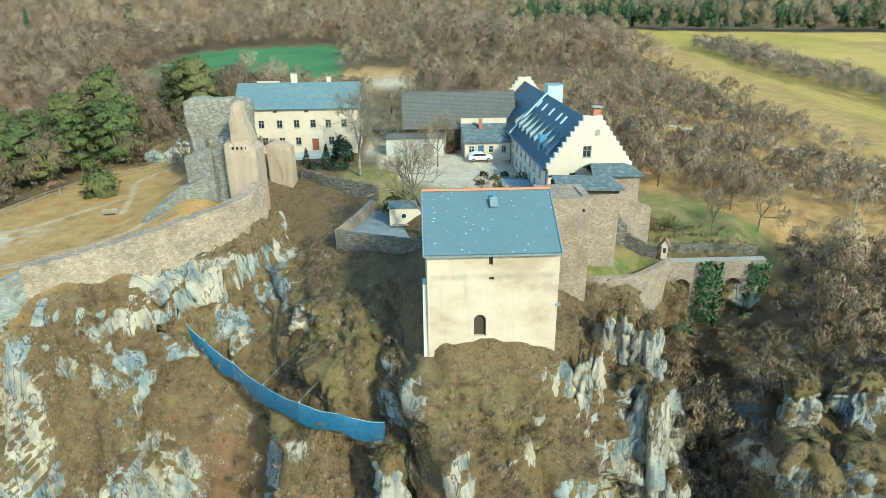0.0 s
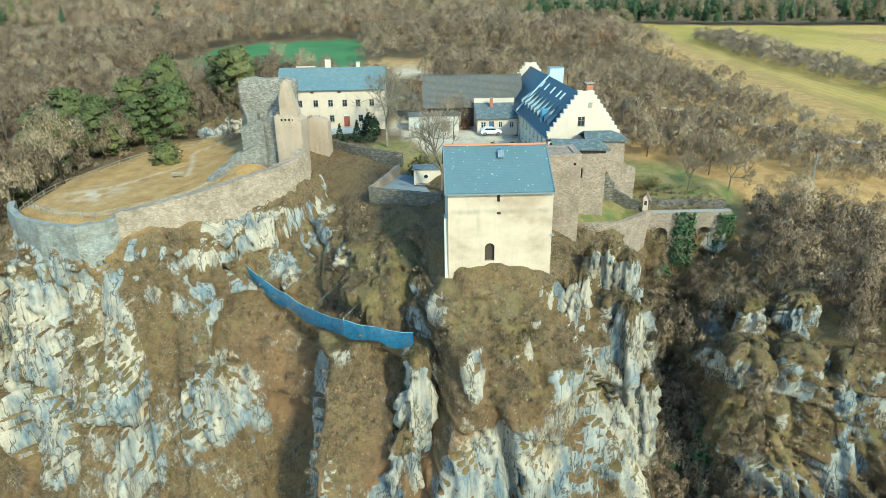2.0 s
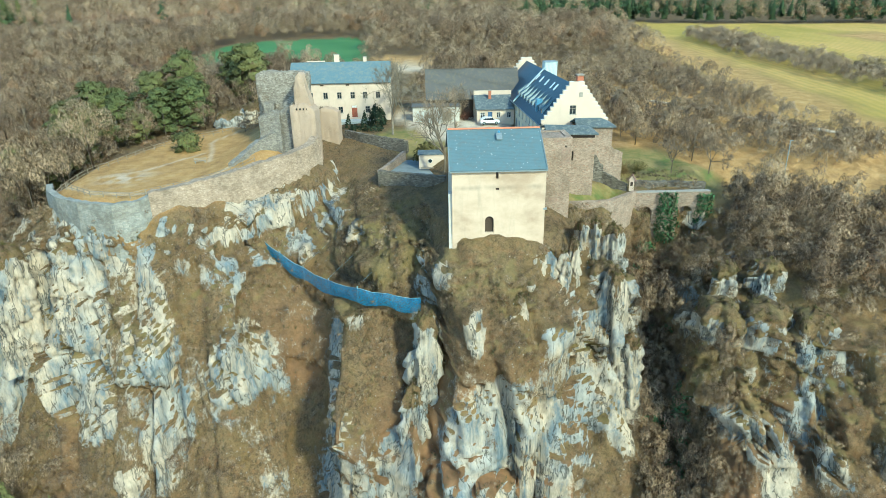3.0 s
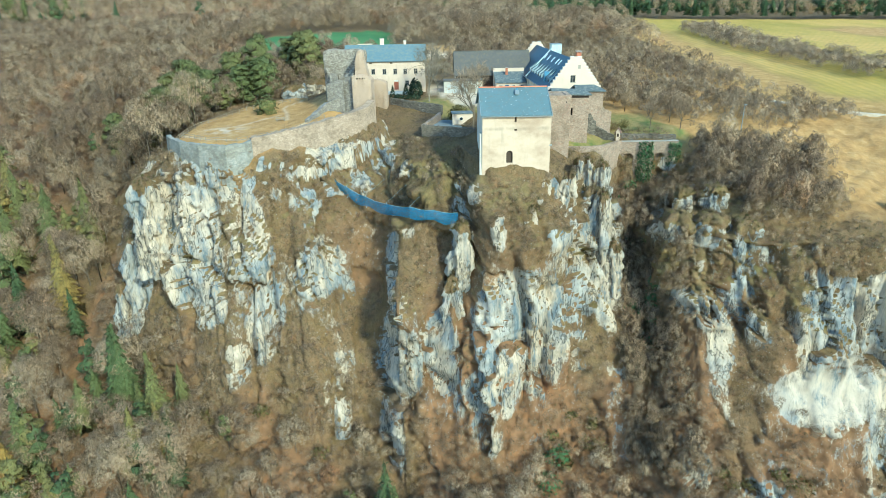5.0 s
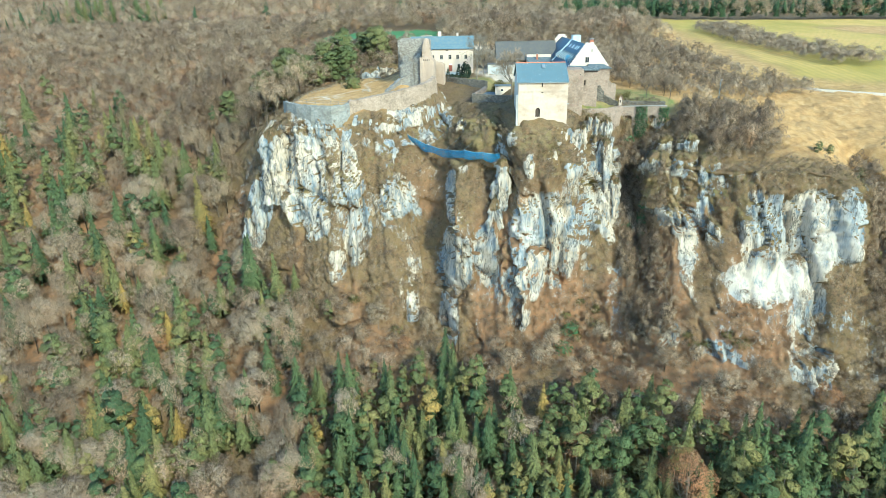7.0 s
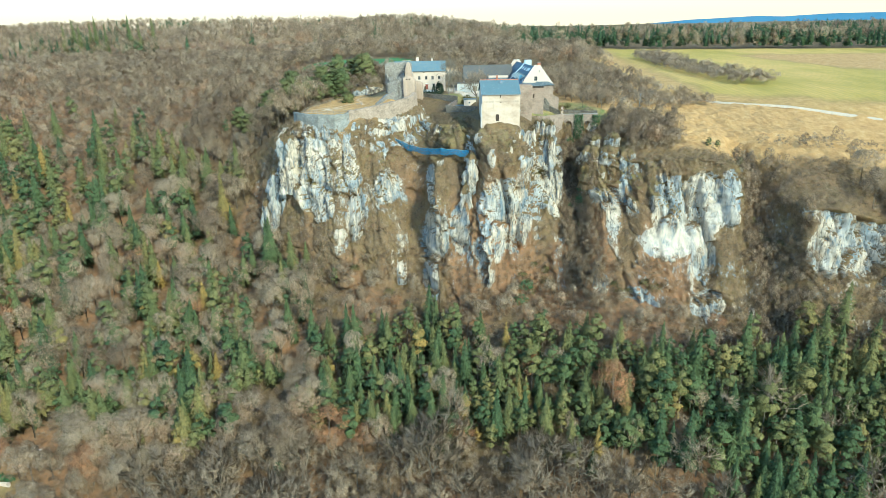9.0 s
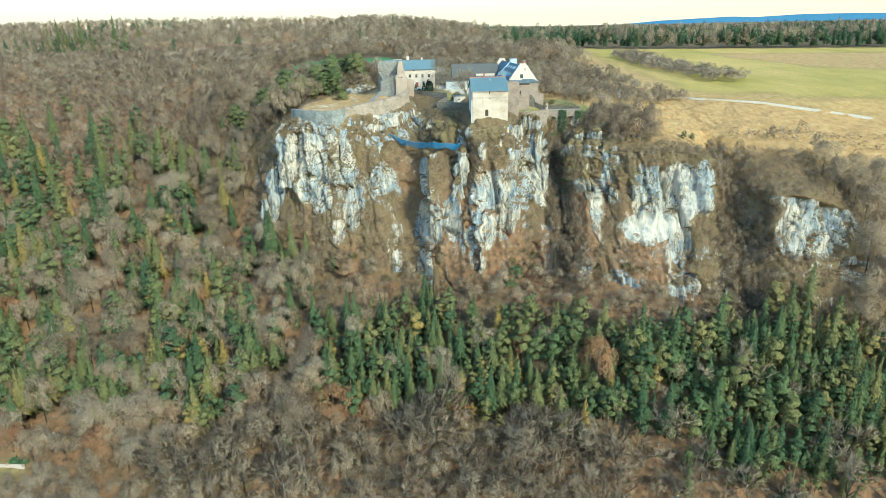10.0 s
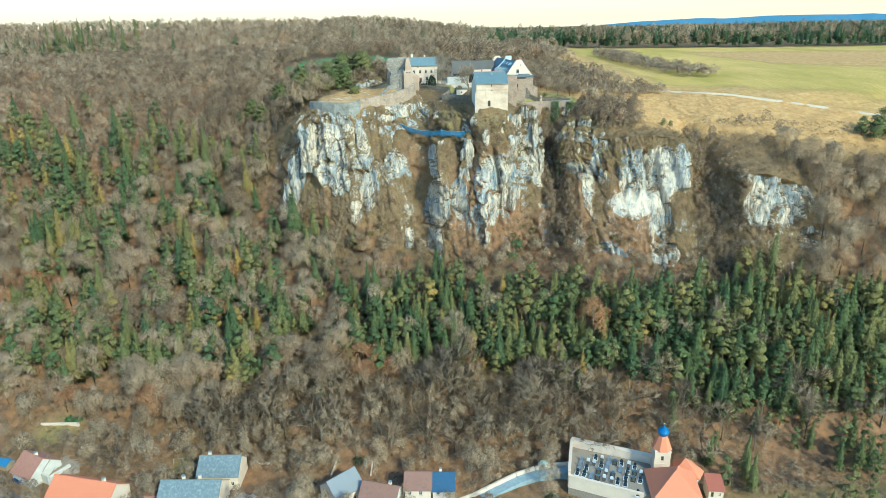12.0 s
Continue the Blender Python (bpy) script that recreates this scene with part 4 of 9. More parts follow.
for name, kinds, sel in (("bare_wood", BARES, ~back), ("castle_wood", FINE_BARES, beside), ("rear_wood", THIN_BARES, back & ~beside)):
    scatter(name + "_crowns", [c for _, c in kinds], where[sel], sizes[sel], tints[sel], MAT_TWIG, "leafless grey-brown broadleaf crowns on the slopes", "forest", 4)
    if name != "rear_wood":
        scatter(name + "_trunks", [t for t, _ in kinds], where[sel], sizes[sel], rng.uniform(0.2, 1, sel.sum()), MAT_BARK, "leafless tree trunks on the slopes", "forest", 4)


def far_forest(x, y):
    return ~inside(x, y, CROP) * ~inside(x, y, GREEN) * np.where((np.abs(x) < 330) & (y < 380) & (x < 260), 0, 1.0) * 0.93


def in_reach(x, y):
    return np.abs(x - 30) < 0.8 * (y + 260)


where, rng = spots(-860, 980, 120, 560, 11.0, lambda x, y: far_forest(x, y) * in_reach(x, y), 17)
beyond, rng = spots(-860, 980, 560, 1080, 17.0, lambda x, y: far_forest(x, y) * in_reach(x, y), 18)
edge, rng = spots(95, 900, 325, 420, 5.5, lambda x, y: ~inside(x, y, CROP) * (near_line(x, y, [(112, 404), (180, 379), (300, 356), (420, 349), (900, 334)]) < 13) * in_reach(x, y) * 0.9, 19)
where = np.concatenate([where, beyond, edge])
pine = rng.random(len(where)) < np.where(where[:, 0] > 60, 0.75, 0.05 + 0.35 * smooth(vnoise(where[:, 0] / 90, where[:, 1] / 90, 0, 77), 0.5, 0.7))
scatter("far_pine_wood", [c for _, c in FAR_PINES], where[pine], rng.uniform(0.6, 1.0, pine.sum()), np.clip(rng.normal(0.06, 0.12, pine.sum()), 0, 0.8), MAT_PINE, "distant dark pine wood along the fields", "forest", 8)
scatter("far_bare_wood", [c for _, c in FAR_BARES], where[~pine], rng.uniform(1.0, 1.5, (~pine).sum()), np.clip(rng.normal(0.4, 0.2, (~pine).sum()), 0, 0.9), MAT_TWIG, "distant leafless brown wood", "forest", 9)

# brush under the trees of the front slope and the thicket on the plateau
BRUSH = [bare_tree(s + 80, 1.9, 1.6, 26, 0.035, 0.0)[1] for s in range(5)]
where, rng = spots(-140, -36, 58, 150, 3.4, lambda x, y: ~inside(x, y, PLATFORM) * ~is_cliff(x, y) * (ground_z(x, y) > 40) * 0.8, 26)
scatter("wood_brush", BRUSH, where, rng.uniform(0.7, 1.5, len(where)), np.clip(rng.normal(0.45, 0.25, len(where)), 0, 1), MAT_TWIG, "brown leafless undergrowth in the wood beside the castle", "shrub", 11)
THICKET = [(37, 114), (45, 101), (52, 94), (62, 99), (70, 88), (101, 98), (96, 108), (88, 126), (88, 150), (80, 172), (60, 190), (36, 170)]
where, rng = spots(-200, 190, -46, 60, 3.1, lambda x, y: np.where(is_cliff(x, y), 0, 0.8) * smooth(ground_z(x, y), -6.3, -5.2) * (1 - 0.7 * pine_belt(x, y)), 27)
scatter("slope_brush", BRUSH, where, rng.uniform(0.7, 1.5, len(where)), np.clip(rng.normal(0.4, 0.28, len(where)), 0, 1), MAT_TWIG, "brown leafless brush under the trees", "shrub", 12)
where, rng = spots(30, 110, 84, 192, 2.7, lambda x, y: inside(x, y, THICKET) * (near_line(x, y, ROAD) > 3) * 0.75, 28)
scatter("thicket", [bare_tree(s + 480, 4.6 + 0.5 * s, 2.7, 100, 0.04, 0.08)[1] for s in range(5)], where, rng.uniform(0.5, 1.15, len(where)), np.clip(rng.normal(0.42, 0.2, len(where)), 0, 0.7), MAT_TWIG, "dense grey thicket along the field track", "shrub", 13)
HEDGE = [(137, 302), (132, 240), (133, 180), (140, 150)]
where, rng = spots(115, 160, 145, 315, 2.8, lambda x, y: (near_line(x, y, HEDGE) < 10) * 0.95, 29)
scatter("field_hedge", [bare_tree(s + 90, 4.4, 2.9, 50, 0.06, 0.05)[1] for s in range(4)], where, rng.uniform(1.0, 1.8, len(where)), np.clip(rng.normal(0.7, 0.15, len(where)), 0, 0.85), MAT_TWIG, "grey-brown hedge across the fields", "hedge", 14)

# low scrub and grass tufts that hold on to the cliffs and the castle slope
BUSHES = [bare_tree(s + 30, 1.2 + 0.2 * s, 0.9 + 0.12 * s, 30, 0.025, 0.0)[1] for s in range(5)]
TUFTS = [bush(s + 50, 0.5, 11, 0.055) for s in range(4)]


def on_cliff(count, seed, low, high, rock_below, x0=-90, x1=130):
    """Places on the displaced ground between two heights where little rock shows."""
    rng = np.random.default_rng(seed)
    ok = (GP[..., 0] > x0) & (GP[..., 0] < x1) & (GP[..., 2] > low) & (GP[..., 2] < high) & (GROCK < rock_below) & (GP[..., 1] < 86)
    ok &= ~((GP[..., 0] > 18) & (GP[..., 0] < 32) & (GP[..., 1] > 70))
    ok &= ~((GP[..., 0] > 44) & (GP[..., 1] > 44) & (GP[..., 2] > 84))
    ok &= ~((GP[..., 0] > -2) & (GP[..., 0] < 17) & (GP[..., 1] > 52.8)) & ((GP[..., 2] < 96) | (GP[..., 0] > -24))
    idx = np.argwhere(ok)
    P = GP[tuple(idx[:-1].T)]
    Q = GP[idx[:-1, 0], np.minimum(idx[:-1, 1] + 1, GP.shape[1] - 1)]
    area = np.linalg.norm(P - Q, axis=1)
    pick = rng.choice(len(P), count, p=area / area.sum())
    return P[pick] + rng.normal(0, 0.15, (count, 3)), rng


where, rng = on_cliff(2700, 21, 30, 97, 0.42, -90, 128)
where[:, 2] -= 0.15
scatter("cliff_scrub", BUSHES, where, rng.uniform(0.5, 1.7, len(where)) * np.where(where[:, 2] < 62, 1.8, 1.0), np.clip(rng.normal(0.3, 0.22, len(where)), 0, 0.95), MAT_TWIG, "leafless brown scrub on the cliff ledges", "shrub", 5)
where, rng = on_cliff(2400, 24, 80, 98, 0.42)
scatter("dry_scrub", [bush(s + 310, 0.9 + 0.1 * s, 24, 0.016) for s in range(4)], where, rng.uniform(0.6, 1.4, len(where)), np.clip(rng.normal(0.4, 0.25, len(where)), 0, 1), MAT_FINE, "thin dry twigs and stalks on the castle slope", "shrub", 26)
where, rng = on_cliff(15000, 22, 40, 98, 0.40)
where = where[(where[:, 2] > 76) | (rng.random(len(where)) < 0.4)]
scatter("cliff_grass", TUFTS, where, rng.uniform(0.5, 1.3, len(where)), np.clip(rng.normal(0.5, 0.25, len(where)), 0, 1), foliage_material("dry_grass", ((0.0, (0.12, 0.11, 0.045)), (0.5, (0.22, 0.18, 0.09)), (1.0, (0.34, 0.27, 0.15)))), "dry olive and straw-coloured grass tufts on the cliff", "grass", 6)

# grey bushes and small trees at the gully head and along the edge of the plateau
where, rng = spots(29, 135, 40, 88, 2.3, lambda x, y: np.clip(inside(x, y, SCRUB) * 0.95 + 0.12 * (x > 56) * (y < 60) * ~is_cliff(x, y), 0, 1), 31)
where[:, 2] -= 0.3
scatter("gully_bushes", [bare_tree(s + 490, 3.6 + 0.5 * s, 2.4, 90, 0.035, 0.06)[1] for s in range(5)], where, rng.uniform(0.7, 1.45, len(where)), np.clip(rng.normal(0.25, 0.2, len(where)), 0, 0.9), MAT_TWIG, "grey leafless bushes on the plateau beside the gully", "shrub", 15)
rng = np.random.default_rng(61)
pick = np.argwhere((GP[..., 0] > 28) & (GP[..., 0] < 37) & (GP[..., 2] > 44) & (GP[..., 2] < 84))
pick = pick[rng.choice(len(pick), 330)]
side = np.argwhere((GP[..., 0] > 83) & (GP[..., 0] < 98) & (GP[..., 2] > 30) & (GP[..., 2] < 84) & (GROCK < 0.5))
pick = np.concatenate([pick, side[rng.choice(len(side), 260)]])
where = GP[tuple(pick.T)] - np.array((0, 0, 0.4))
scatter("gully_trees", [bare_tree(s + 400, 5.5 + s, 2.5, 90, 0.035, 0.1)[1] for s in range(4)], where, rng.uniform(0.55, 1.0, len(where)), np.clip(rng.normal(0.15, 0.15, len(where)), 0, 0.9), MAT_TWIG, "slim leafless trees that fill the shaded gully", "tree", 16)

# brush that runs down to the gardens of the village
HOMES = ((-92.5, -30.5, 8), (-98.5, -41.5, 11), (-131.5, -35.5, 11), (-152, -22, 9), (-146.5, -19.5, 5), (-54.5, -42.5, 7), (-42.5, -46.5, 7), (-27.5, -44.5, 8), (-80, -39, 9), (-117, -40.8, 4), (44, -53, 13), (-158, 1, 8), (-166.5, -15.5, 4), (-109, -22, 5), (-52, -31, 6), (52, -52, 9), (2, -51, 5))


def gardens(x, y):
    free = (y > -54) & (x > -175)
    for cx, cy, r in HOMES:
        free &= np.hypot(x - cx, y - cy) > r
    free &= near_line(x, y, [(-21, -50), (-7, -45.6), (6, -41.6), (18, -42)]) > 3.6
    return free & ~inside(x, y, [(16, -31), (44, -45), (42, -62), (32, -63), (10, -48)])


where, rng = spots(-172, 100, -54, 18, 2.9, lambda x, y: gardens(x, y) * (1 - 0.85 * pine_belt(x, y)) * 0.9, 41)
scatter("garden_brush", [bare_tree(s + 120, 3.0, 2.6, 70, 0.04, 0.0)[1] for s in range(6)], where, rng.uniform(0.55, 1.35, len(where)), np.clip(rng.normal(0.55, 0.25, len(where)) + 0.15 * (vnoise(where[:, 0] / 14, where[:, 1] / 14, 0, 3) - 0.5), 0, 0.66), MAT_TWIG, "dense brown brush between the gardens and the woods", "shrub", 17)
where, rng = spots(-172, 60, -54, 0, 5.4, lambda x, y: gardens(x, y) * 0.8 * (1 - 0.8 * pine_belt(x, y)), 43)
scatter("garden_trees", [bare_tree(s + 440, 8.0 + s, 3.6, 120, 0.045, 0.12)[1] for s in range(5)], where, rng.uniform(0.7, 1.2, len(where)), np.clip(rng.normal(0.5, 0.2, len(where)), 0, 0.66), MAT_TWIG, "leafless garden trees behind the houses", "tree", 18)
where, rng = spots(46, 150, -66, 6, 2.7, lambda x, y: (np.hypot(x - 50, y + 53) > 13) * (1 - 0.8 * pine_belt(x, y)) * 0.85, 47)
scatter("bank_brush", [bare_tree(s + 130, 2.2, 1.8, 40, 0.03, 0.0)[1] for s in range(5)], where, rng.uniform(0.6, 1.4, len(where)), np.clip(rng.normal(0.35, 0.25, len(where)), 0, 0.9), MAT_TWIG, "brown leafless brush on the bank beside the church", "shrub", 20)
where, rng = spots(31, 72, 46, 84, 5.0, lambda x, y: inside(x, y, SCRUB) * 0.9, 45)
scatter("scrub_trees", [bare_tree(s + 460, 6.5 + s, 3.0, 120, 0.035, 0.12)[1] for s in range(4)], where, rng.uniform(0.6, 1.1, len(where)), np.clip(rng.normal(0.35, 0.25, len(where)), 0, 0.9), MAT_TWIG, "small grey leafless trees among the bushes", "tree", 19)

# ---- building kit ----
def plaster(name, light, dark, stain=0.35):
    m = Mat(name, 0.9, spec=0.2)
    a = m.noise(0.45, 6, 0.65, world=True)
    b = m.noise(1.2, 6, 0.7, stretch=(1, 1, 0.25), world=True)
    col = m.mix(m.ramp(a, (0.35, 0.0), (0.7, 0.7)), light, dark)
    col = m.mix(m.math("MULTIPLY", m.ramp(b, (0.55, 0.0), (0.8, 1.0)), stain), col, tuple(c * 0.55 for c in dark))
    return m.done(col, m.noise(7, 4, 0.7, world=True), 0.25, 0.03)


def masonry(name, stones, mortar, size=2.2, patch=None, render=None):
    m = Mat(name, 0.95, spec=0.15)
    cell = m.n.new("ShaderNodeTexVoronoi")
    cell.inputs["Scale"].default_value = size
    m.l.new(m.coords((1.0, 1.0, 2.3), True), cell.inputs["Vector"])
    edge = m.voronoi(size, "DISTANCE_TO_EDGE", "Distance", stretch=(1.0, 1.0, 2.3), world=True)
    sep = m.n.new("ShaderNodeSeparateColor")
    m.l.new(cell.outputs["Color"], sep.inputs[0])
    col = m.ramp(sep.outputs[0], *stones)
    col = m.mix(m.ramp(edge, (0.02, 0.4), (0.11, 0.0)), col, mortar)
    col = m.mix(m.ramp(m.noise(1.6, 8, 0.8, world=True), (0.40, 0.5), (0.58, 0.0)), col, tuple(c * 0.55 for c in mortar))
    weather = m.noise(0.35, 6, 0.7, world=True)
    col = m.mix(m.ramp(weather, (0.44, 0.0), (0.70, 0.6)), col, (0.14, 0.115, 0.08))
    if render:
        col = m.mix(m.ramp(m.noise(0.5, 6, 0.65, world=True), (0.36, 0.35), (0.52, 0.95)), col, render)
    if patch:
        col = m.mix(m.ramp(m.noise(0.28, 3, 0.5, world=True), (0.60, 0.0), (0.66, 0.75)), col, patch)
    return m.done(col, m.math("ADD", m.ramp(edge, (0.0, 0.0), (0.14, 1.0)), m.math("MULTIPLY", m.noise(6, 4, 0.7, world=True), 0.9)), 0.6, 0.08)


def slates(name, a, b, moss=None, spots=0.0, rough=0.55):
    m = Mat(name, rough, spec=0.5)
    big = m.noise(0.4, 5, 0.65, world=True)
    fine = m.noise(5, 3, 0.7, stretch=(1, 0.4, 0.4), world=True)
    col = m.mix(m.math("ADD", m.math("MULTIPLY", big, 0.6), m.math("MULTIPLY", fine, 0.4)), a, b)
    if moss:
        col = m.mix(m.ramp(m.noise(1.3, 6, 0.75, world=True), (0.48, 0.0), (0.68, 0.8)), col, moss)
    if spots:
        sp = m.voronoi(1.25, "F1", "Distance", stretch=(1.0, 1.6, 1.6), world=True)
        col = m.mix(m.ramp(sp, (0.07, spots), (0.11, 0.0)), col, (0.75, 0.76, 0.74))
    return m.done(col, fine, 0.3, 0.03)


def plain(name, c, rough=0.6, metal=0.0, vary=0.25, scale=3.0):
    m = Mat(name, rough, metal, 0.4)
    n = m.noise(scale, 5, 0.65)
    return m.done(m.mix(m.ramp(n, (0.35, 0.0), (0.7, 1.0)), c, tuple(v * (1 - vary) for v in c)), n, 0.15, 0.02)


CREAM = plaster("cream_render", (0.648, 0.527, 0.403), (0.518, 0.404, 0.298))
WHITE = plaster("white_render", (0.648, 0.532, 0.413), (0.572, 0.463, 0.355), 0.2)
# Greyer, duller white; on shaded walls the shade is put into its colour.
SHADED_OLD_WHITE = plaster("shaded_old_white_render", (0.58, 0.56, 0.50), (0.44, 0.41, 0.34), 0.35)
def keep_plaster():
    """Old cream render with cloudy tan patches and one long damp streak under the eaves."""
    m = Mat("keep_render", 0.92, spec=0.15)
    cloud = m.noise(0.22, 6, 0.62, stretch=(1, 1, 1.4), world=True)
    col = m.ramp(cloud, (0.36, (0.410, 0.310, 0.221)), (0.48, (0.508, 0.399, 0.293)), (0.62, (0.583, 0.468, 0.355)))
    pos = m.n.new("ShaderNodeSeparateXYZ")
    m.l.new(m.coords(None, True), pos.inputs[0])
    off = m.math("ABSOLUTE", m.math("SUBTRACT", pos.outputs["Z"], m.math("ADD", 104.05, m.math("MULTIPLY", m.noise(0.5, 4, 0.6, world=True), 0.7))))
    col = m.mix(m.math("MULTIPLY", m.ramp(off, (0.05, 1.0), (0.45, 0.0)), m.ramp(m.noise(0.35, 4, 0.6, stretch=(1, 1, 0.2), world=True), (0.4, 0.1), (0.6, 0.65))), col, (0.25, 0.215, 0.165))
    drip = m.ramp(m.noise(1.1, 5, 0.7, stretch=(1, 1, 0.12), world=True), (0.55, 0.0), (0.75, 0.45))
    col = m.mix(drip, col, (0.36, 0.31, 0.235))
    return m.done(col, m.noise(4, 6, 0.7, world=True), 0.3, 0.04)


KEEP_PLASTER = keep_plaster()
STONE = masonry("grey_rubble", ((0.0, (0.292, 0.217, 0.158)), (0.4, (0.410, 0.315, 0.240)), (0.75, (0.508, 0.404, 0.312)), (1.0, (0.389, 0.231, 0.158))), (0.432, 0.340, 0.254), 3.8)
PALE_STONE = masonry("pale_limestone_wall", ((0.0, (0.356, 0.271, 0.192)), (0.5, (0.464, 0.360, 0.264)), (1.0, (0.572, 0.458, 0.350))), (0.356, 0.266, 0.192), 3.4)
KEEP_STONE = masonry("rendered_limestone", ((0.0, (0.454, 0.335, 0.240)), (0.5, (0.540, 0.414, 0.302)), (1.0, (0.626, 0.502, 0.384))), (0.454, 0.345, 0.250), 4.2, None, (0.486, 0.369, 0.269))
RUIN_STONE = masonry("weathered_ruin_rubble", ((0.0, (0.22, 0.19, 0.15)), (0.5, (0.36, 0.325, 0.27)), (1.0, (0.48, 0.445, 0.38))), (0.25, 0.22, 0.18), 2.4)
DARK_STONE = masonry("dark_rubble", ((0.0, (0.10, 0.09, 0.075)), (0.5, (0.19, 0.17, 0.14)), (1.0, (0.30, 0.28, 0.23))), (0.14, 0.12, 0.10), 2.4)
# Greyer rubble for the keep's left parts; their shade is put into the colour.
SHADED_GREY_STONE = masonry("shaded_grey_rubble", ((0.0, (0.20, 0.19, 0.165)), (0.5, (0.30, 0.28, 0.245)), (1.0, (0.41, 0.38, 0.32))), (0.25, 0.225, 0.19), 3.0)
PATCHED = masonry("weathered_render_and_stone", ((0.0, (0.27, 0.28, 0.26)), (0.5, (0.33, 0.335, 0.30)), (1.0, (0.40, 0.39, 0.34))), (0.29, 0.28, 0.245), 1.4)
BLUE_SLATE = slates("blue_grey_slates", (0.085, 0.145, 0.165), (0.15, 0.22, 0.235), (0.13, 0.155, 0.15), 0.9)
LIGHT_SLATE = slates("pale_blue_slates", (0.085, 0.15, 0.175), (0.17, 0.24, 0.26), (0.25, 0.25, 0.20))
DARK_SLATE = slates("dark_blue_slates", (0.020, 0.046, 0.070), (0.038, 0.072, 0.10), None, 0.0, 0.5)
BARN_TILE = slates("weathered_barn_tiles", (0.075, 0.075, 0.07), (0.15, 0.14, 0.13), (0.17, 0.15, 0.10), 0.0, 0.85)
MOSS_TILE = slates("mossy_grey_tiles", (0.07, 0.095, 0.105), (0.15, 0.18, 0.185), (0.30, 0.32, 0.29), 0.0, 0.85)
ORANGE_TILE = slates("orange_tiles", (0.52, 0.17, 0.08), (0.62, 0.23, 0.12), None, 0.0, 0.75)
BROWN_TILE = slates("brown_tiles", (0.20, 0.10, 0.07), (0.28, 0.15, 0.11), (0.14, 0.11, 0.08), 0.0, 0.8)
BRICK = plain("red_brick", (0.42, 0.16, 0.09), 0.9)
WOOD = plain("weathered_wood", (0.34, 0.28, 0.20), 0.85, scale=6)
DARK_WOOD = plain("dark_wood", (0.07, 0.05, 0.035), 0.8, scale=6)
DOOR_RED = plain("red_brown_door", (0.30, 0.09, 0.05), 0.6)
FRAME = plain("white_window_frame", (0.70, 0.69, 0.65), 0.5)
GREY_FRAME = plain("grey_stone_surround", (0.36, 0.33, 0.28), 0.85)
ZINC = plain("zinc_sheet", (0.30, 0.35, 0.36), 0.5, 0.4)
PALE_METAL = plain("pale_blue_sheet", (0.62, 0.74, 0.74), 0.45)
GLASS = Mat("window_glass", 0.06, 0.0, 0.6).done((0.02, 0.028, 0.035))
DORMER_ROOF = slates("dormer_slates", (0.05, 0.10, 0.135), (0.11, 0.18, 0.22), None, 0.0, 0.6)
DORMER_CHEEK = plain("weathered_dormer_sheet", (0.36, 0.45, 0.47), 0.6)
# Near-black colour that stands in for the shade inside holes.
OPENING_SHADE = plain("opening_shade", (0.02, 0.018, 0.015), 0.95)


def thing(name, m, label, category, group="", kind=""):
    ob = new(name)
    ob.empty_display_size = 0.5
    ob.matrix_world = m
    return tagged(ob, label, category, group, kind)


def part(name, bm, material, parent, label=""):
    me = bpy.data.meshes.new(name)
    bm.normal_update()
    bm.to_mesh(me)
    bm.free()
    me.materials.append(material)
    ob = new(name, me)
    ob.parent = parent
    return tagged(ob, label)


def solid(name, bm, material, m, label, category, group="", kind=""):
    """A thing that is one mesh."""
    ob = part(name, bm, material, None)
    ob.matrix_world = m
    return tagged(ob, label, category, group, kind)


def box(bm, x0, x1, y0, y1, z0, z1):
    v = [bm.verts.new(c) for c in ((x0, y0, z0), (x1, y0, z0), (x1, y1, z0), (x0, y1, z0), (x0, y0, z1), (x1, y0, z1), (x1, y1, z1), (x0, y1, z1))]
    for f in ((3, 2, 1, 0), (4, 5, 6, 7), (0, 1, 5, 4), (1, 2, 6, 5), (2, 3, 7, 6), (3, 0, 4, 7)):
        bm.faces.new([v[i] for i in f])
    return v


def boxed(*d):
    bm = bmesh.new()
    box(bm, *d)
    return bm


def bevelled(d, w=0.04, seg=2):
    bm = boxed(*d)
    bmesh.ops.bevel(bm, geom=bm.edges[:], offset=w, segments=seg, affect="EDGES", profile=0.6)
    return bm


def prism(bm, outline, axis, a, b):
    """Extrudes a closed outline of (u, v) between a and b along x or y."""
    put = (lambda u, v, w: (w, u, v)) if axis == "x" else (lambda u, v, w: (u, w, v)) if axis == "y" else (lambda u, v, w: (u, v, w))
    p = [bm.verts.new(put(u, v, a)) for u, v in outline]
    q = [bm.verts.new(put(u, v, b)) for u, v in outline]
    bm.faces.new(p[::-1]), bm.faces.new(q)
    for i in range(len(p)):
        j = (i + 1) % len(p)
        bm.faces.new((p[i], p[j], q[j], q[i]))
    bmesh.ops.recalc_face_normals(bm, faces=bm.faces[:])


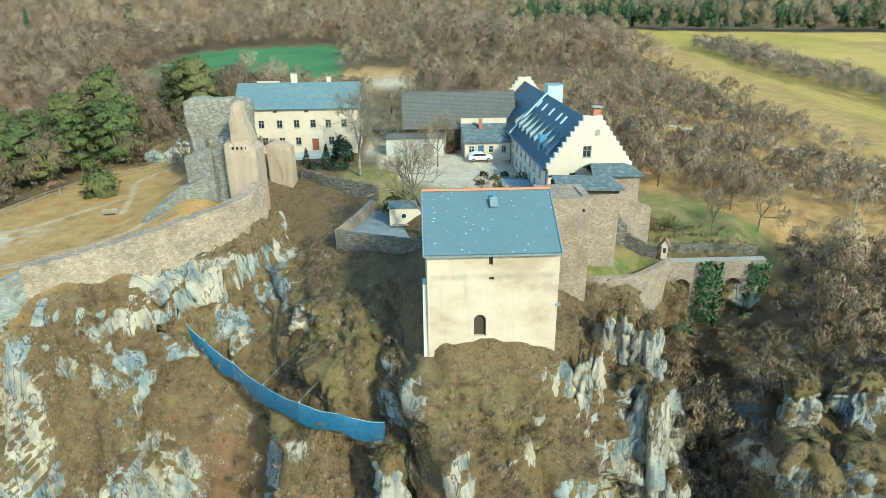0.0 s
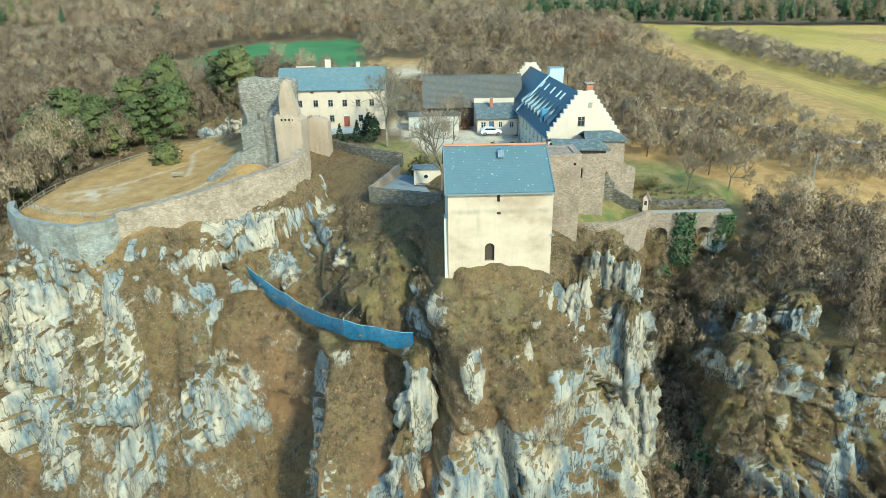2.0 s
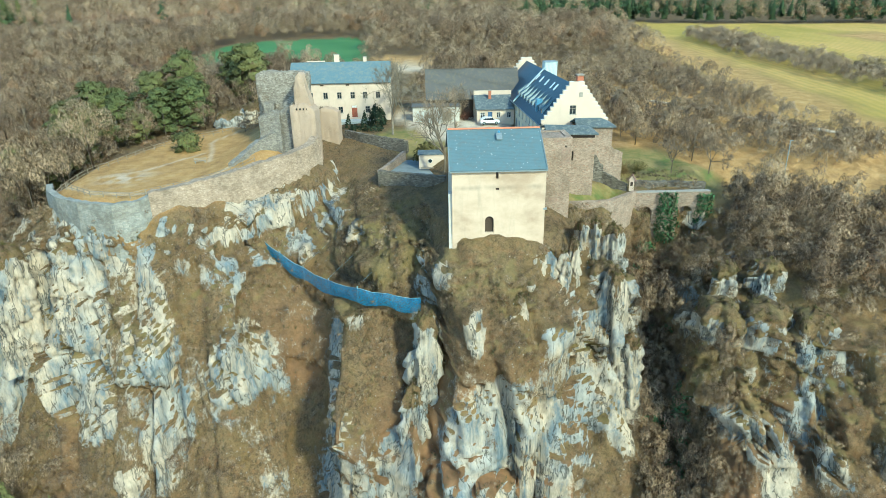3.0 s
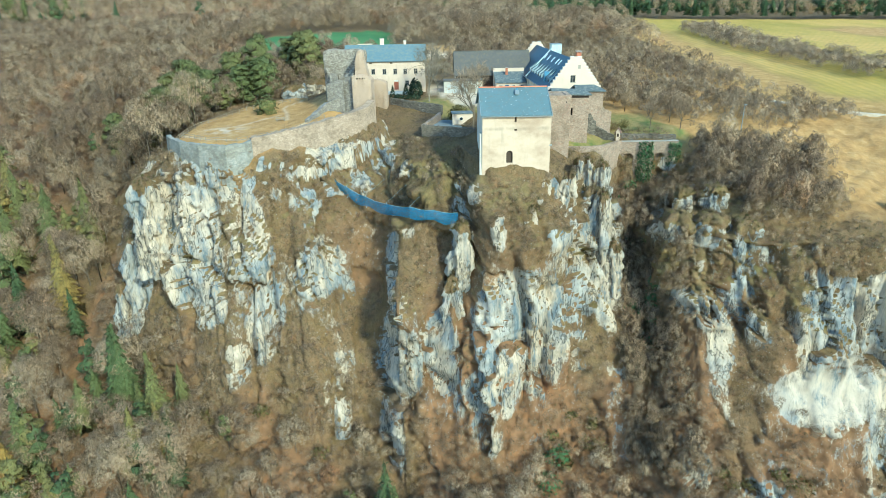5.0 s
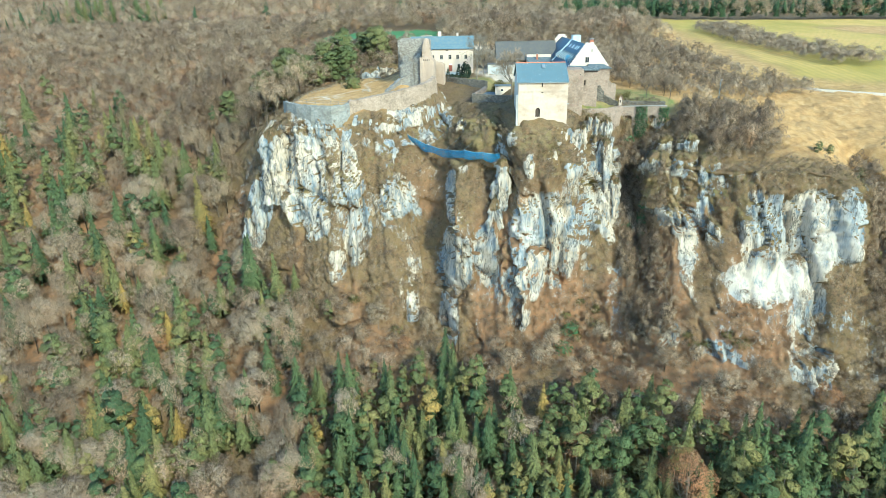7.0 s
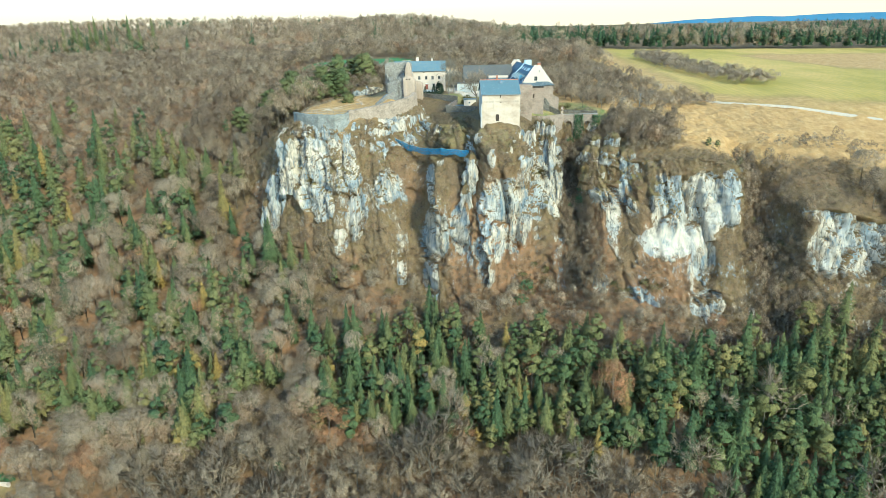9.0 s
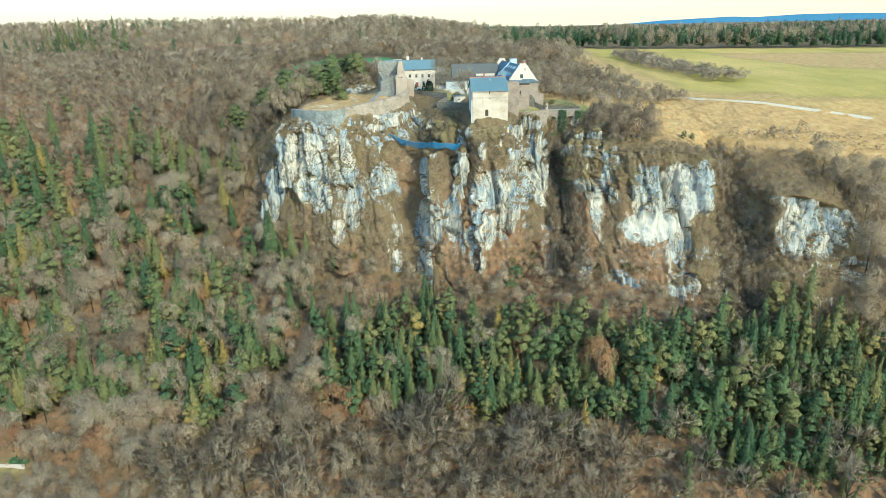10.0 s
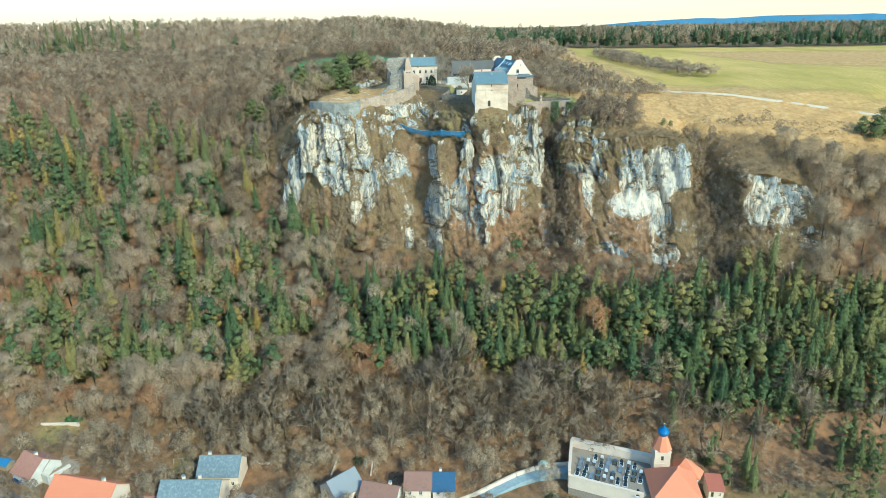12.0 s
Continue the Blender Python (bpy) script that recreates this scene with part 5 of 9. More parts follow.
def wall(bm, axis, at, thick, a0, a1, z0, z1, holes=()):
    """An upright wall along x or y with rectangular holes (a0, a1, z0, z1) through it."""
    us = sorted({a0, a1, *[h[0] for h in holes], *[h[1] for h in holes]})
    for u0, u1 in zip(us, us[1:]):
        cuts = sorted((h[2], h[3]) for h in holes if h[0] <= u0 and h[1] >= u1)
        z = z0
        for lo, hi in cuts + [(z1, z1)]:
            if lo > z:
                box(bm, *((u0, u1, at, at + thick) if axis == "x" else (at, at + thick, u0, u1)), z, lo)
            z = hi
    # join the pieces into one body: weld corners, drop the doubled inner faces
    bmesh.ops.remove_doubles(bm, verts=bm.verts[:], dist=0.0005)
    bm.verts.index_update()
    seen = {}
    for f in bm.faces:
        seen.setdefault(frozenset(v.index for v in f.verts), []).append(f)
    bmesh.ops.delete(bm, geom=[f for fs in seen.values() if len(fs) > 1 for f in fs], context="FACES_ONLY")


def slope(bm, eave0, eave1, ridge1, ridge0, courses=18, thick=0.16, lift=0.045):
    """A roof slope laid in stepped courses, as one closed slab."""
    e0, e1, r1, r0 = (Vector(p) for p in (eave0, eave1, ridge1, ridge0))
    n = (e1 - e0).cross(r0 - e0).normalized()
    if n.z < 0:
        n = -n
    ts = [(0.0, -thick), (0.0, lift)]
    for i in range(1, courses):
        ts += [(i / courses, 0.0), (i / courses, lift)]
    ts += [(1.0, 0.0), (1.0, -thick)]
    point = (r0 - r1).length < 1e-6
    left = [bm.verts.new(e0.lerp(r0, t) + n * h) for t, h in ts]
    right = [bm.verts.new(e1.lerp(r1, t) + n * h) for t, h in ts]
    if point:
        bmesh.ops.weld_verts(bm, targetmap={right[-1]: left[-1], right[-2]: left[-2]})
        right[-1], right[-2] = left[-1], left[-2]
    for i in range(len(ts)):
        j = (i + 1) % len(ts)
        q = []
        for v in (left[i], right[i], right[j], left[j]):
            if v not in q:
                q.append(v)
        if len(q) > 2:
            bm.faces.new(q)
    bm.faces.new(left[::-1]), bm.faces.new(right)
    bmesh.ops.recalc_face_normals(bm, faces=bm.faces[:])


def window(parent, axis, at, u, z, w, h, face=-1, bars=2, frame_mat=None, sill=True, glass=None, name="window"):
    """A window in a hole: frame, pane, bars, sill. face: side of the wall that looks out."""
    d = 0.14 * -face
    def bx(bm, u0, u1, z0, z1, p0, p1):
        lo, hi = sorted((at + p0, at + p1))
        box(bm, *((u0, u1, lo, hi) if axis == "x" else (lo, hi, u0, u1)), z0, z1)
    bm = bmesh.new()
    bx(bm, u - w / 2, u + w / 2, z, z + h, d, d + 0.03 * -face)
    pane = part(name, bm, glass or GLASS, parent)
    bm = bmesh.new()
    f = 0.08
    for u0, u1, z0, z1 in ((u - w / 2, u - w / 2 + f, z, z + h), (u + w / 2 - f, u + w / 2, z, z + h), (u - w / 2 + f, u + w / 2 - f, z, z + f), (u - w / 2 + f, u + w / 2 - f, z + h - f, z + h)):
        bx(bm, u0, u1, z0, z1, d - 0.06 * -face, d - 0.004 * -face)
    if bars:
        bx(bm, u - 0.03, u + 0.03, z + f, z + h - f, d - 0.05 * -face, d - 0.004 * -face)
        bx(bm, u - w / 2 + f, u - 0.03, z + h * 0.6, z + h * 0.6 + 0.05, d - 0.05 * -face, d - 0.004 * -face)
        bx(bm, u + 0.03, u + w / 2 - f, z + h * 0.6, z + h * 0.6 + 0.05, d - 0.05 * -face, d - 0.004 * -face)
    part("frame", bm, frame_mat or FRAME, pane)
    if sill:
        bm = bmesh.new()
        bx(bm, u - w / 2 - 0.08, u + w / 2 + 0.08, z - 0.08, z - 0.004, 0.09 * face, d)
        part("sill", bm, GREY_FRAME, pane)
    return pane


def rough_wall(path, thick, base, name, material, label, jag=0.25, seed=0, step=0.7, category="wall", kind="structure", batter=0.0):
    """A weathered wall along a path of (x, y, top): uneven crown, both faces a little bumpy. base: height or function of x, y."""
    rng = np.random.default_rng(seed)
    pts = []
    for (x0, y0, t0), (x1, y1, t1) in zip(path, path[1:]):
        n = max(1, int(math.hypot(x1 - x0, y1 - y0) / step))
        for i in range(n):
            u = i / n
            pts.append((x0 + (x1 - x0) * u, y0 + (y1 - y0) * u, t0 + (t1 - t0) * u))
    pts.append(path[-1])
    rows = 9
    bm = bmesh.new()
    rings = []
    for i, (x, y, top) in enumerate(pts):
        a, b = pts[max(0, i - 1)], pts[min(len(pts) - 1, i + 1)]
        d = Vector((b[0] - a[0], b[1] - a[1], 0)).normalized()
        n = Vector((d.y, -d.x, 0))
        lo = base(x, y) if callable(base) else base
        top = top + rng.uniform(-jag, jag)
        ring = []
        for side in (1, -1):
            for r in range(rows):
                t = r / (rows - 1) if side == 1 else 1 - r / (rows - 1)
                p = Vector((x, y, lo + (top - lo) * t))
                off = side * (thick / 2 + 0.12 * noise.noise(p * 0.6) + 0.05 * noise.noise(p * 2.1))
                off += batter * (1 - t) * (side == 1)
                p = p + n * off
                ring.append(bm.verts.new(p))
        rings.append(ring)
    for r0, r1 in zip(rings, rings[1:]):
        k = len(r0)
        for j in range(k):
            bm.faces.new((r0[j], r0[(j + 1) % k], r1[(j + 1) % k], r1[j]))
    bm.faces.new(rings[0][::-1]), bm.faces.new(rings[-1])
    bmesh.ops.recalc_face_normals(bm, faces=bm.faces[:])
    return solid(name, bm, material, Matrix(), label, category, kind=kind)


AT0 = Matrix()

# ---- tower house above the cliff ----
def make_keep():
    t = thing("tower_house", pose(7, 63, 97), "cream rendered tower house with blue-grey slate roof on the cliff edge", "tower")
    X0, X1, Y0, Y1, Z0, ZE, ZR = -6.3, 6.5, -7.0, 7.2, -6.0, 10.0, 14.0   # local to the tower's base
    bm = bmesh.new()
    holes = [(-0.35, 0.15, 7.0, 7.35), (-1.75, -0.35 - 0.2, 0.9, 3.3), (-0.36, 0.02, 8.6, 9.75)]
    wall(bm, "x", Y0, 1.1, X0, X1, Z0, ZE - 0.1, sorted(holes))
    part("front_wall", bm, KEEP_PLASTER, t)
    for y, name in ((Y1 - 1.1, "rear_wall"),):
        bm = bmesh.new()
        wall(bm, "x", y, 1.1, X0, X1, Z0, ZE - 0.1)
        part(name, bm, SHADED_OLD_WHITE, t)
    for x, mat in ((X0, SHADED_OLD_WHITE), (X1 - 1.0, STONE)):
        bm = bmesh.new()
        prism(bm, [(Y0 + 1.1, Z0), (Y1 - 1.1, Z0), (Y1 - 1.1, ZE - 0.1), (0.1, ZR - 0.75), (Y0 + 1.1, ZE - 0.1)], "x", x, x + 1.0)
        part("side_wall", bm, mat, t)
    for s in (-1, 1):
        bm = bmesh.new()
        y = Y0 - 0.35 if s < 0 else Y1 + 0.35
        slope(bm, (X0 - 0.25, y, ZE - 0.1), (X1 + 0.02, y, ZE - 0.1), (X1 + 0.02, 0.1, ZR), (X0 - 0.25, 0.1, ZR), 30, 0.18, 0.010)
        part("roof_slope", bm, BLUE_SLATE, t)
    for i in range(26):
        u0, u1 = X0 - 0.25 + i * 13.1 / 26, X0 - 0.25 + (i + 1.08) * 13.1 / 26
        bm = bmesh.new()
        prism(bm, [(-0.12, ZR - 0.02), (0.0, ZR + 0.16), (0.2, ZR + 0.16), (0.32, ZR - 0.02)], "x", u0, u1)
        part("ridge_tile", bm, ORANGE_TILE, t)
    bm = boxed(X0 - 0.25, X1 + 0.02, Y0 - 0.52, Y0 - 0.36, ZE - 0.32, ZE - 0.16)
    part("gutter", bm, ZINC, t)
    for x in (X0 - 0.38, X1 + 0.03):
        bm = bmesh.new()
        prism(bm, [(Y0 - 0.4, ZE - 0.3), (Y0 - 0.4, ZE), (0.1, ZR + 0.08), (Y1 + 0.4, ZE), (Y1 + 0.4, ZE - 0.3), (0.1, ZR - 0.3)], "x", x, x + 0.12)
        part("verge_board", bm, ZINC, t)
    # arched doorway: boards behind the hole, stone arch, grille over the small window
    part("door", boxed(-1.75, -0.55, Y0 + 0.35, Y0 + 0.45, 0.9, 3.3), DARK_WOOD, t, "dark weathered wooden door")
    bm = bmesh.new()
    for k in range(7):
        a0, a1 = math.pi * k / 7, math.pi * (k + 1) / 7
        prism(bm, [(-1.15 + 0.6 * math.cos(a0), 2.7 + 0.6 * math.sin(a0)), (-1.15 + 0.6 * math.cos(a1), 2.7 + 0.6 * math.sin(a1)), (-1.15 + 0.86 * math.cos(a1), 2.7 + 0.86 * math.sin(a1)), (-1.15 + 0.86 * math.cos(a0), 2.7 + 0.86 * math.sin(a0))], "y", Y0 - 0.03, Y0 + 0.3)
    for s in (-0.86, 0.6):
        box(bm, -1.15 + s, -1.15 + s + 0.26, Y0 - 0.03, Y0 + 0.3, 0.9, 2.7)
    part("door_surround", bm, KEEP_PLASTER, t)
    part("hatch", boxed(-0.35, 0.15, Y0 + 0.25, Y0 + 0.3, 7.0, 7.35), DARK_WOOD, t)
    part("slit", boxed(-0.36, 0.02, Y0 + 0.3, Y0 + 0.35, 8.6, 9.75), DARK_WOOD, t)
    bm = boxed(-0.42, 0.08, Y0 - 0.05, Y0 + 0.02, 9.75, 9.95)
    part("lintel", bm, GREY_FRAME, t)
    # corner buttress and drip ledge
    bm = bmesh.new()
    prism(bm, [(Y0 - 0.02, Z0), (Y0 + 2.0, Z0), (Y0 + 2.0, 6.5), (Y0 + 0.4, 6.5)], "x", X0 - 0.45, X0 - 0.004)
    part("corner_buttress", bm, SHADED_OLD_WHITE, t)
    part("drip_ledge", boxed(X1 - 0.25, X1 + 0.3, Y0 - 0.12, Y0 + 0.3, 4.1, 4.3), ZINC, t)
    bm = bmesh.new()
    bmesh.ops.create_cone(bm, cap_ends=True, segments=12, radius1=0.22, radius2=0.16, depth=0.5, matrix=pose(0.6, -1.3, ZR - 0.3))
    part("roof_vent", bm, plain("blue_vent", (0.08, 0.25, 0.42), 0.5), t, "blue roof vent")
    bm = bmesh.new()
    prism(bm, [(-2.4, ZR - 1.05), (-1.5, ZR - 0.5), (-1.5, ZR - 0.3), (-2.4, ZR - 0.95)], "x", 0.2, 1.0)
    part("vent_flashing", bm, ZINC, t)


make_keep()

# ---- rubble tower and gatehouse beside it ----
def block_ruin(name, x0, x1, y0, y1, z0, z1, mat, label, holes=(), category="tower"):
    t = thing(name, pose((x0 + x1) / 2, y0, z0), label, category)
    hx, d, h = (x1 - x0) / 2, y1 - y0, z1 - z0
    bm = bmesh.new()
    wall(bm, "x", 0, 0.9, -hx, hx, 0, h, sorted(holes))
    part("front_wall", bm, mat, t)
    bm = bmesh.new()
    wall(bm, "x", d - 0.9, 0.9, -hx, hx, 0, h)
    part("rear_wall", bm, mat, t)
    for x in (-hx, hx - 0.9):
        bm = bmesh.new()
        wall(bm, "y", x, 0.9, 0.9, d - 0.9, 0, h)
        part("side_wall", bm, mat, t)
    for a0, a1, z_0, z_1 in holes:
        # a dark panel in each hole stands in for the shade behind it
        part("opening", boxed(a0, a1, 0.5, 0.6, z_0, z_1), OPENING_SHADE, t)
    return t


tw = block_ruin("stone_tower", 13.6, 19.2, 66.5, 72.3, 92, 108.7, STONE, "rubble stone tower with brick repairs beside the tower house", [(1.75, 2.05, 15.2, 15.5)])
OLD_BRICK = masonry("old_brick_patch", ((0.0, (0.38, 0.22, 0.16)), (0.5, (0.36, 0.27, 0.21)), (1.0, (0.44, 0.31, 0.23))), (0.42, 0.36, 0.28), 4.0)
part("brick_patch", boxed(1.2, 2.55, -0.03, 0.2, 12.6, 15.2), OLD_BRICK, tw, "patch of faded red brick")
part("brick_patch", boxed(0.0, 1.3, -0.03, 0.2, 15.8, 16.4), OLD_BRICK, tw, "patch of faded red brick")
part("brick_patch", boxed(-0.5, 1.0, -0.03, 0.2, 6.6, 7.4), OLD_BRICK, tw, "patch of faded red brick")
part("floor_deck", boxed(-1.88, 1.88, 0.92, 4.88, 15.9, 16.55), STONE, tw)

gt = block_ruin("gate_tower", 17.6, 24.4, 75, 80, 97.5, 107.1, STONE, "grey rubble gate tower under a mossy tiled roof", [(-0.4, 0.0, 6.0, 7.5)])
gt.location.y = 73.0
for q in (((-4.4, -0.5, 10.5), (3.75, -0.5, 10.3), (2.4, 3.0, 11.0), (-4.4, 3.0, 11.3)), ((3.75, -0.5, 10.3), (3.75, 5.4, 10.3), (2.4, 3.0, 11.0), (2.4, 3.0, 11.0)), ((3.75, 5.4, 10.3), (-4.4, 5.4, 10.5), (-4.4, 3.0, 11.3), (2.4, 3.0, 11.0))):
    bm = bmesh.new()
    slope(bm, *q, 10, 0.18, 0.05)
    part("roof_slope", bm, MOSS_TILE, gt)
part("roof_boards", boxed(-4.1, 3.3, 0.1, 4.9, 9.604, 10.25), DARK_WOOD, gt)
part("rear_block", boxed(-4.2, -3.404, 0.3, 4.9, 6.0, 9.6), STONE, gt)

g2 = block_ruin("corner_tower", 25.0, 29.1, 80, 84.6, 97, 107.3, STONE, "rubble corner tower under a hipped mossy roof", [(-1.5, -0.8, 1.2, 3.4)])
for q in (((-4.3, -0.45, 10.45), (2.5, -0.45, 10.45), (0.3, 2.4, 11.5), (-4.0, 2.4, 11.5)), ((2.5, -0.45, 10.45), (2.5, 4.9, 10.45), (0.3, 2.4, 11.5), (0.3, 2.4, 11.5)), ((2.5, 4.9, 10.45), (-4.3, 4.9, 10.45), (-4.0, 2.4, 11.5), (0.3, 2.4, 11.5))):
    bm = bmesh.new()
    slope(bm, *q, 10, 0.18, 0.05)
    part("roof_slope", bm, MOSS_TILE, g2)
part("roof_boards", boxed(-3.9, 2.1, 0.0, 4.5, 10.2, 10.42), DARK_WOOD, g2)
rough_wall([(29.1, 81.0, 104.2), (30.0, 81.2, 103.2), (31.4, 81.4, 102.6)], 0.9, 97, "wall_stub", STONE, "broken rubble wall stub beside the corner tower", 0.2, 3, 0.5)
rough_wall([(25.4, 79.2, 102.8), (26.4, 79.0, 102.4), (27.6, 79.0, 101.0)], 0.8, 97, "wall_stub", DARK_STONE, "dark crumbling stone footing below the corner tower", 0.3, 4, 0.5)

# ---- curtain walls on the right ----
rough_wall([(19.0, 70.0, 97.5), (26.4, 70.7, 97.4), (28.2, 71.8, 97.4), (30.0, 73.2, 97.5), (32.3, 75.3, 97.4)], 0.8, lambda x, y: max(89.5, float(ground_z(x, y - 1.2)[0]) - 1.5), "terrace_wall", STONE, "rubble terrace wall at the cliff edge", 0.05, 5, 0.7)


def arch_wall():
    bm = bmesh.new()
    holes = []
    for c in (34.3, 41.2):
        for k in range(8):
            a, b = -1 + k / 4, -1 + (k + 1) / 4
            top = 93.4 + 1.25 * math.sqrt(max(0.0, 1 - ((a + b) / 2) ** 2))
            holes.append((c + a * 1.25, c + b * 1.25, 86.9, top))
    wall(bm, "x", 75.0, 0.9, 32.3, 45.2, 86, 97.1, sorted(holes))
    for c in (34.3, 41.2):
        box(bm, c - 1.3, c + 1.3, 76.4, 76.8, 86, 95.2)
    solid("arcade_wall", bm, STONE, AT0, "rubble retaining wall with two round arches, ivy grown", "wall", kind="structure")
    solid("wall_coping", boxed(32.3, 45.2, 74.9, 76.0, 97.104, 97.22), GREY_FRAME, AT0, "grey coping on the retaining wall", "wall", kind="structure")


arch_wall()
rough_wall([(32.8, 78.6, 98.3), (38, 78.5, 98.1), (45.5, 78.2, 97.9)], 0.6, 96.3, "parapet_wall", DARK_STONE, "low dry stone parapet beside the path", 0.12, 8, 0.4)
rough_wall([(27.0, 79.2, 100.2), (29.2, 77.6, 99.2), (31.2, 76.4, 98.4)], 0.5, 96.5, "garden_wall", DARK_STONE, "low tumbled dry stone garden wall", 0.15, 9, 0.4)


def shrine():
    t = thing("wayside_shrine", pose(31.9, 75.9, 97.3, 0, 0, -20), "white wayside shrine with a small brown roof on the wall", "shrine")
    part("pillar", bevelled((-0.38, 0.38, -0.38, 0.38, 0, 1.9), 0.03), WHITE, t)
    bm = bmesh.new()
    prism(bm, [(-0.55, 1.9), (0.55, 1.9), (0.0, 2.75)], "y", -0.4, 0.4)
    part("gable", bm, WHITE, t)
    for s in (-1, 1):
        bm = bmesh.new()
        slope(bm, (s * 0.72, -0.55, 1.72), (s * 0.72, 0.55, 1.72), (0, 0.55, 2.85), (0, -0.55, 2.85), 5, 0.07, 0.02)
        part("roof_slope", bm, BROWN_TILE, t)
    # flat dark panel stands in for the niche's shade
    part("niche", boxed(-0.2, 0.2, -0.4, -0.37, 0.9, 1.6), DARK_WOOD, t)
shrine()

# ---- great house with stepped gables ----
def great_house():
    t = thing("great_house", pose(18.0, 85.0, 101.5, 0, 0, 3.2), "long white house with stepped gables and dark blue slate roof", "house")
    W, L, ZE, ZR = 11.6, 43.0, 5.6, 12.0
    row1 = [4.5 + i * 3.2 for i in range(11)]
    holes = []
    for i, y in enumerate(row1):
        holes += [(y - 0.5, y + 0.5, 3.3, 4.7), (y - 0.5, y + 0.5, 0.9, 2.3) if i not in (2, 6) else (y - 0.6, y + 0.6, 0.0, 2.3)]
    bm = bmesh.new()
    wall(bm, "y", 0, 0.6, 0.6, L - 0.6, -1.5, ZE, sorted(holes))
    # Lighter than the other walls: reflected yard light is put into the colour.
    part("courtyard_wall", bm, plaster("yard_lit_yellow_render", (0.76, 0.70, 0.54), (0.70, 0.63, 0.47), 0.1), t, "pale yellow courtyard wall, lightened for light off the yard")
    for i, y in enumerate(row1):
        window(t, "y", 0, y, 3.3, 1.0, 1.4, -1)
        if i in (2, 6):
            part("door", boxed(0.15, 0.22, y - 0.6, y + 0.6, 0, 2.3), plain("blue_grey_door", (0.10, 0.16, 0.26), 0.6), t, "blue-grey door")
        else:
            window(t, "y", 0, y, 0.9, 1.0, 1.4, -1)
    bm = bmesh.new()
    wall(bm, "y", W - 0.6, 0.6, 0.6, L - 0.6, -1.5, ZE)
    part("outer_wall", bm, WHITE, t)
    for y, front in ((0, True), (L - 0.6, False)):
        bm = bmesh.new()
        gh = [(4.7, 5.9, 7.1, 8.7)] if front else []
        if front:
            gh += [(3.0, 3.9, 3.6, 5.0)]
        wall(bm, "x", y, 0.6, 0, W, -3.5 if front else -1.5, ZE, [h for h in gh if h[3] < ZE])
        steps = 10
        z = ZE
        for k in range(steps):
            inset = 0.0 + k * (W / 2 - 0.55) / steps
            z1 = ZE + (ZR + 0.7 - ZE) * (k + 1) / steps
            x0, x1 = inset - 0.25, W - inset + 0.25
            cut = [h for h in gh if h[2] >= ZE and h[2] < z1 and h[3] > z]
            sb = bmesh.new()
            wall(sb, "x", y, 0.6, x0, x1, z, z1, [(h[0], h[1], max(h[2], z), min(h[3], z1)) for h in cut])
            part("gable_step", sb, WHITE, t)
            z = z1
        gable = part("gable_wall", bm, WHITE, t)
        for k in range(steps):
            inset = k * (W / 2 - 0.55) / steps
            zt = ZE + (ZR + 0.7 - ZE) * (k + 1) / steps
            nxt = (W / 2 - 0.55) / steps
            for x0 in (inset - 0.28, W - inset - nxt - 0.25):
                part("gable_coping", boxed(x0, x0 + nxt + 0.53 - 0.2, y - 0.06, y + 0.66, zt + 0.003, zt + 0.07), FRAME, gable)
        if front:
            window(t, "x", y, 5.3, 7.1, 1.2, 1.6, -1, frame_mat=GREY_FRAME)
            window(t, "x", y, 3.45, 3.6, 0.9, 1.4, -1, frame_mat=GREY_FRAME)
            bm = boxed(6.3, 6.9, -0.08, -0.004, 10.1, 10.9)
            part("stone_plaque", bm, GREY_FRAME, t)
    for s in (0, 1):
        bm = bmesh.new()
        if s == 0:
            slope(bm, (-0.45, 0.6, ZE - 0.25), (-0.45, L - 0.6, ZE - 0.25), (W / 2, L - 0.6, ZR), (W / 2, 0.6, ZR), 30, 0.2, 0.03)
        else:
            slope(bm, (W + 0.45, L - 0.6, ZE - 0.25), (W + 0.45, 0.6, ZE - 0.25), (W / 2, 0.6, ZR), (W / 2, L - 0.6, ZR), 24, 0.2, 0.03)
        part("roof_slope", bm, DARK_SLATE, t)
    part("gutter", boxed(-0.62, -0.46, 0.6, L - 0.6, ZE - 0.4, ZE - 0.25), ZINC, t)
    part("downpipe", boxed(-0.14, -0.02, 0.8, 0.92, -1.0, ZE - 0.4), ZINC, t)
    # a row of small wedge dormers with pale cheeks on the courtyard side
    rise = (ZR - ZE + 0.25) / (W / 2 + 0.45)
    for k in range(9):
        y = 4.2 + k * 2.75
        x0, z0 = 0.75, ZE - 0.25 + (0.75 + 0.45) * rise
        bm = bmesh.new()
        p = [bm.verts.new(c) for c in ((x0, y - 0.45, z0 - 0.1), (x0, y + 0.45, z0 - 0.1), (x0, y + 0.4, z0 + 0.95), (x0, y - 0.4, z0 + 0.95), (x0 + 2.3, y, z0 + 2.3 * rise + 0.02))]
        for f in ((0, 3, 2, 1), (0, 4, 3), (1, 2, 4), (3, 4, 2), (0, 1, 4)):
            bm.faces.new([p[i] for i in f])
        bmesh.ops.recalc_face_normals(bm, faces=bm.faces[:])
        body = part("dormer", bm, DORMER_CHEEK, t, "small wedge dormer clad in pale sheet")
        part("pane", boxed(x0 - 0.03, x0 - 0.004, y - 0.3, y + 0.3, z0 + 0.1, z0 + 0.85), GLASS, body)
        bm = bmesh.new()
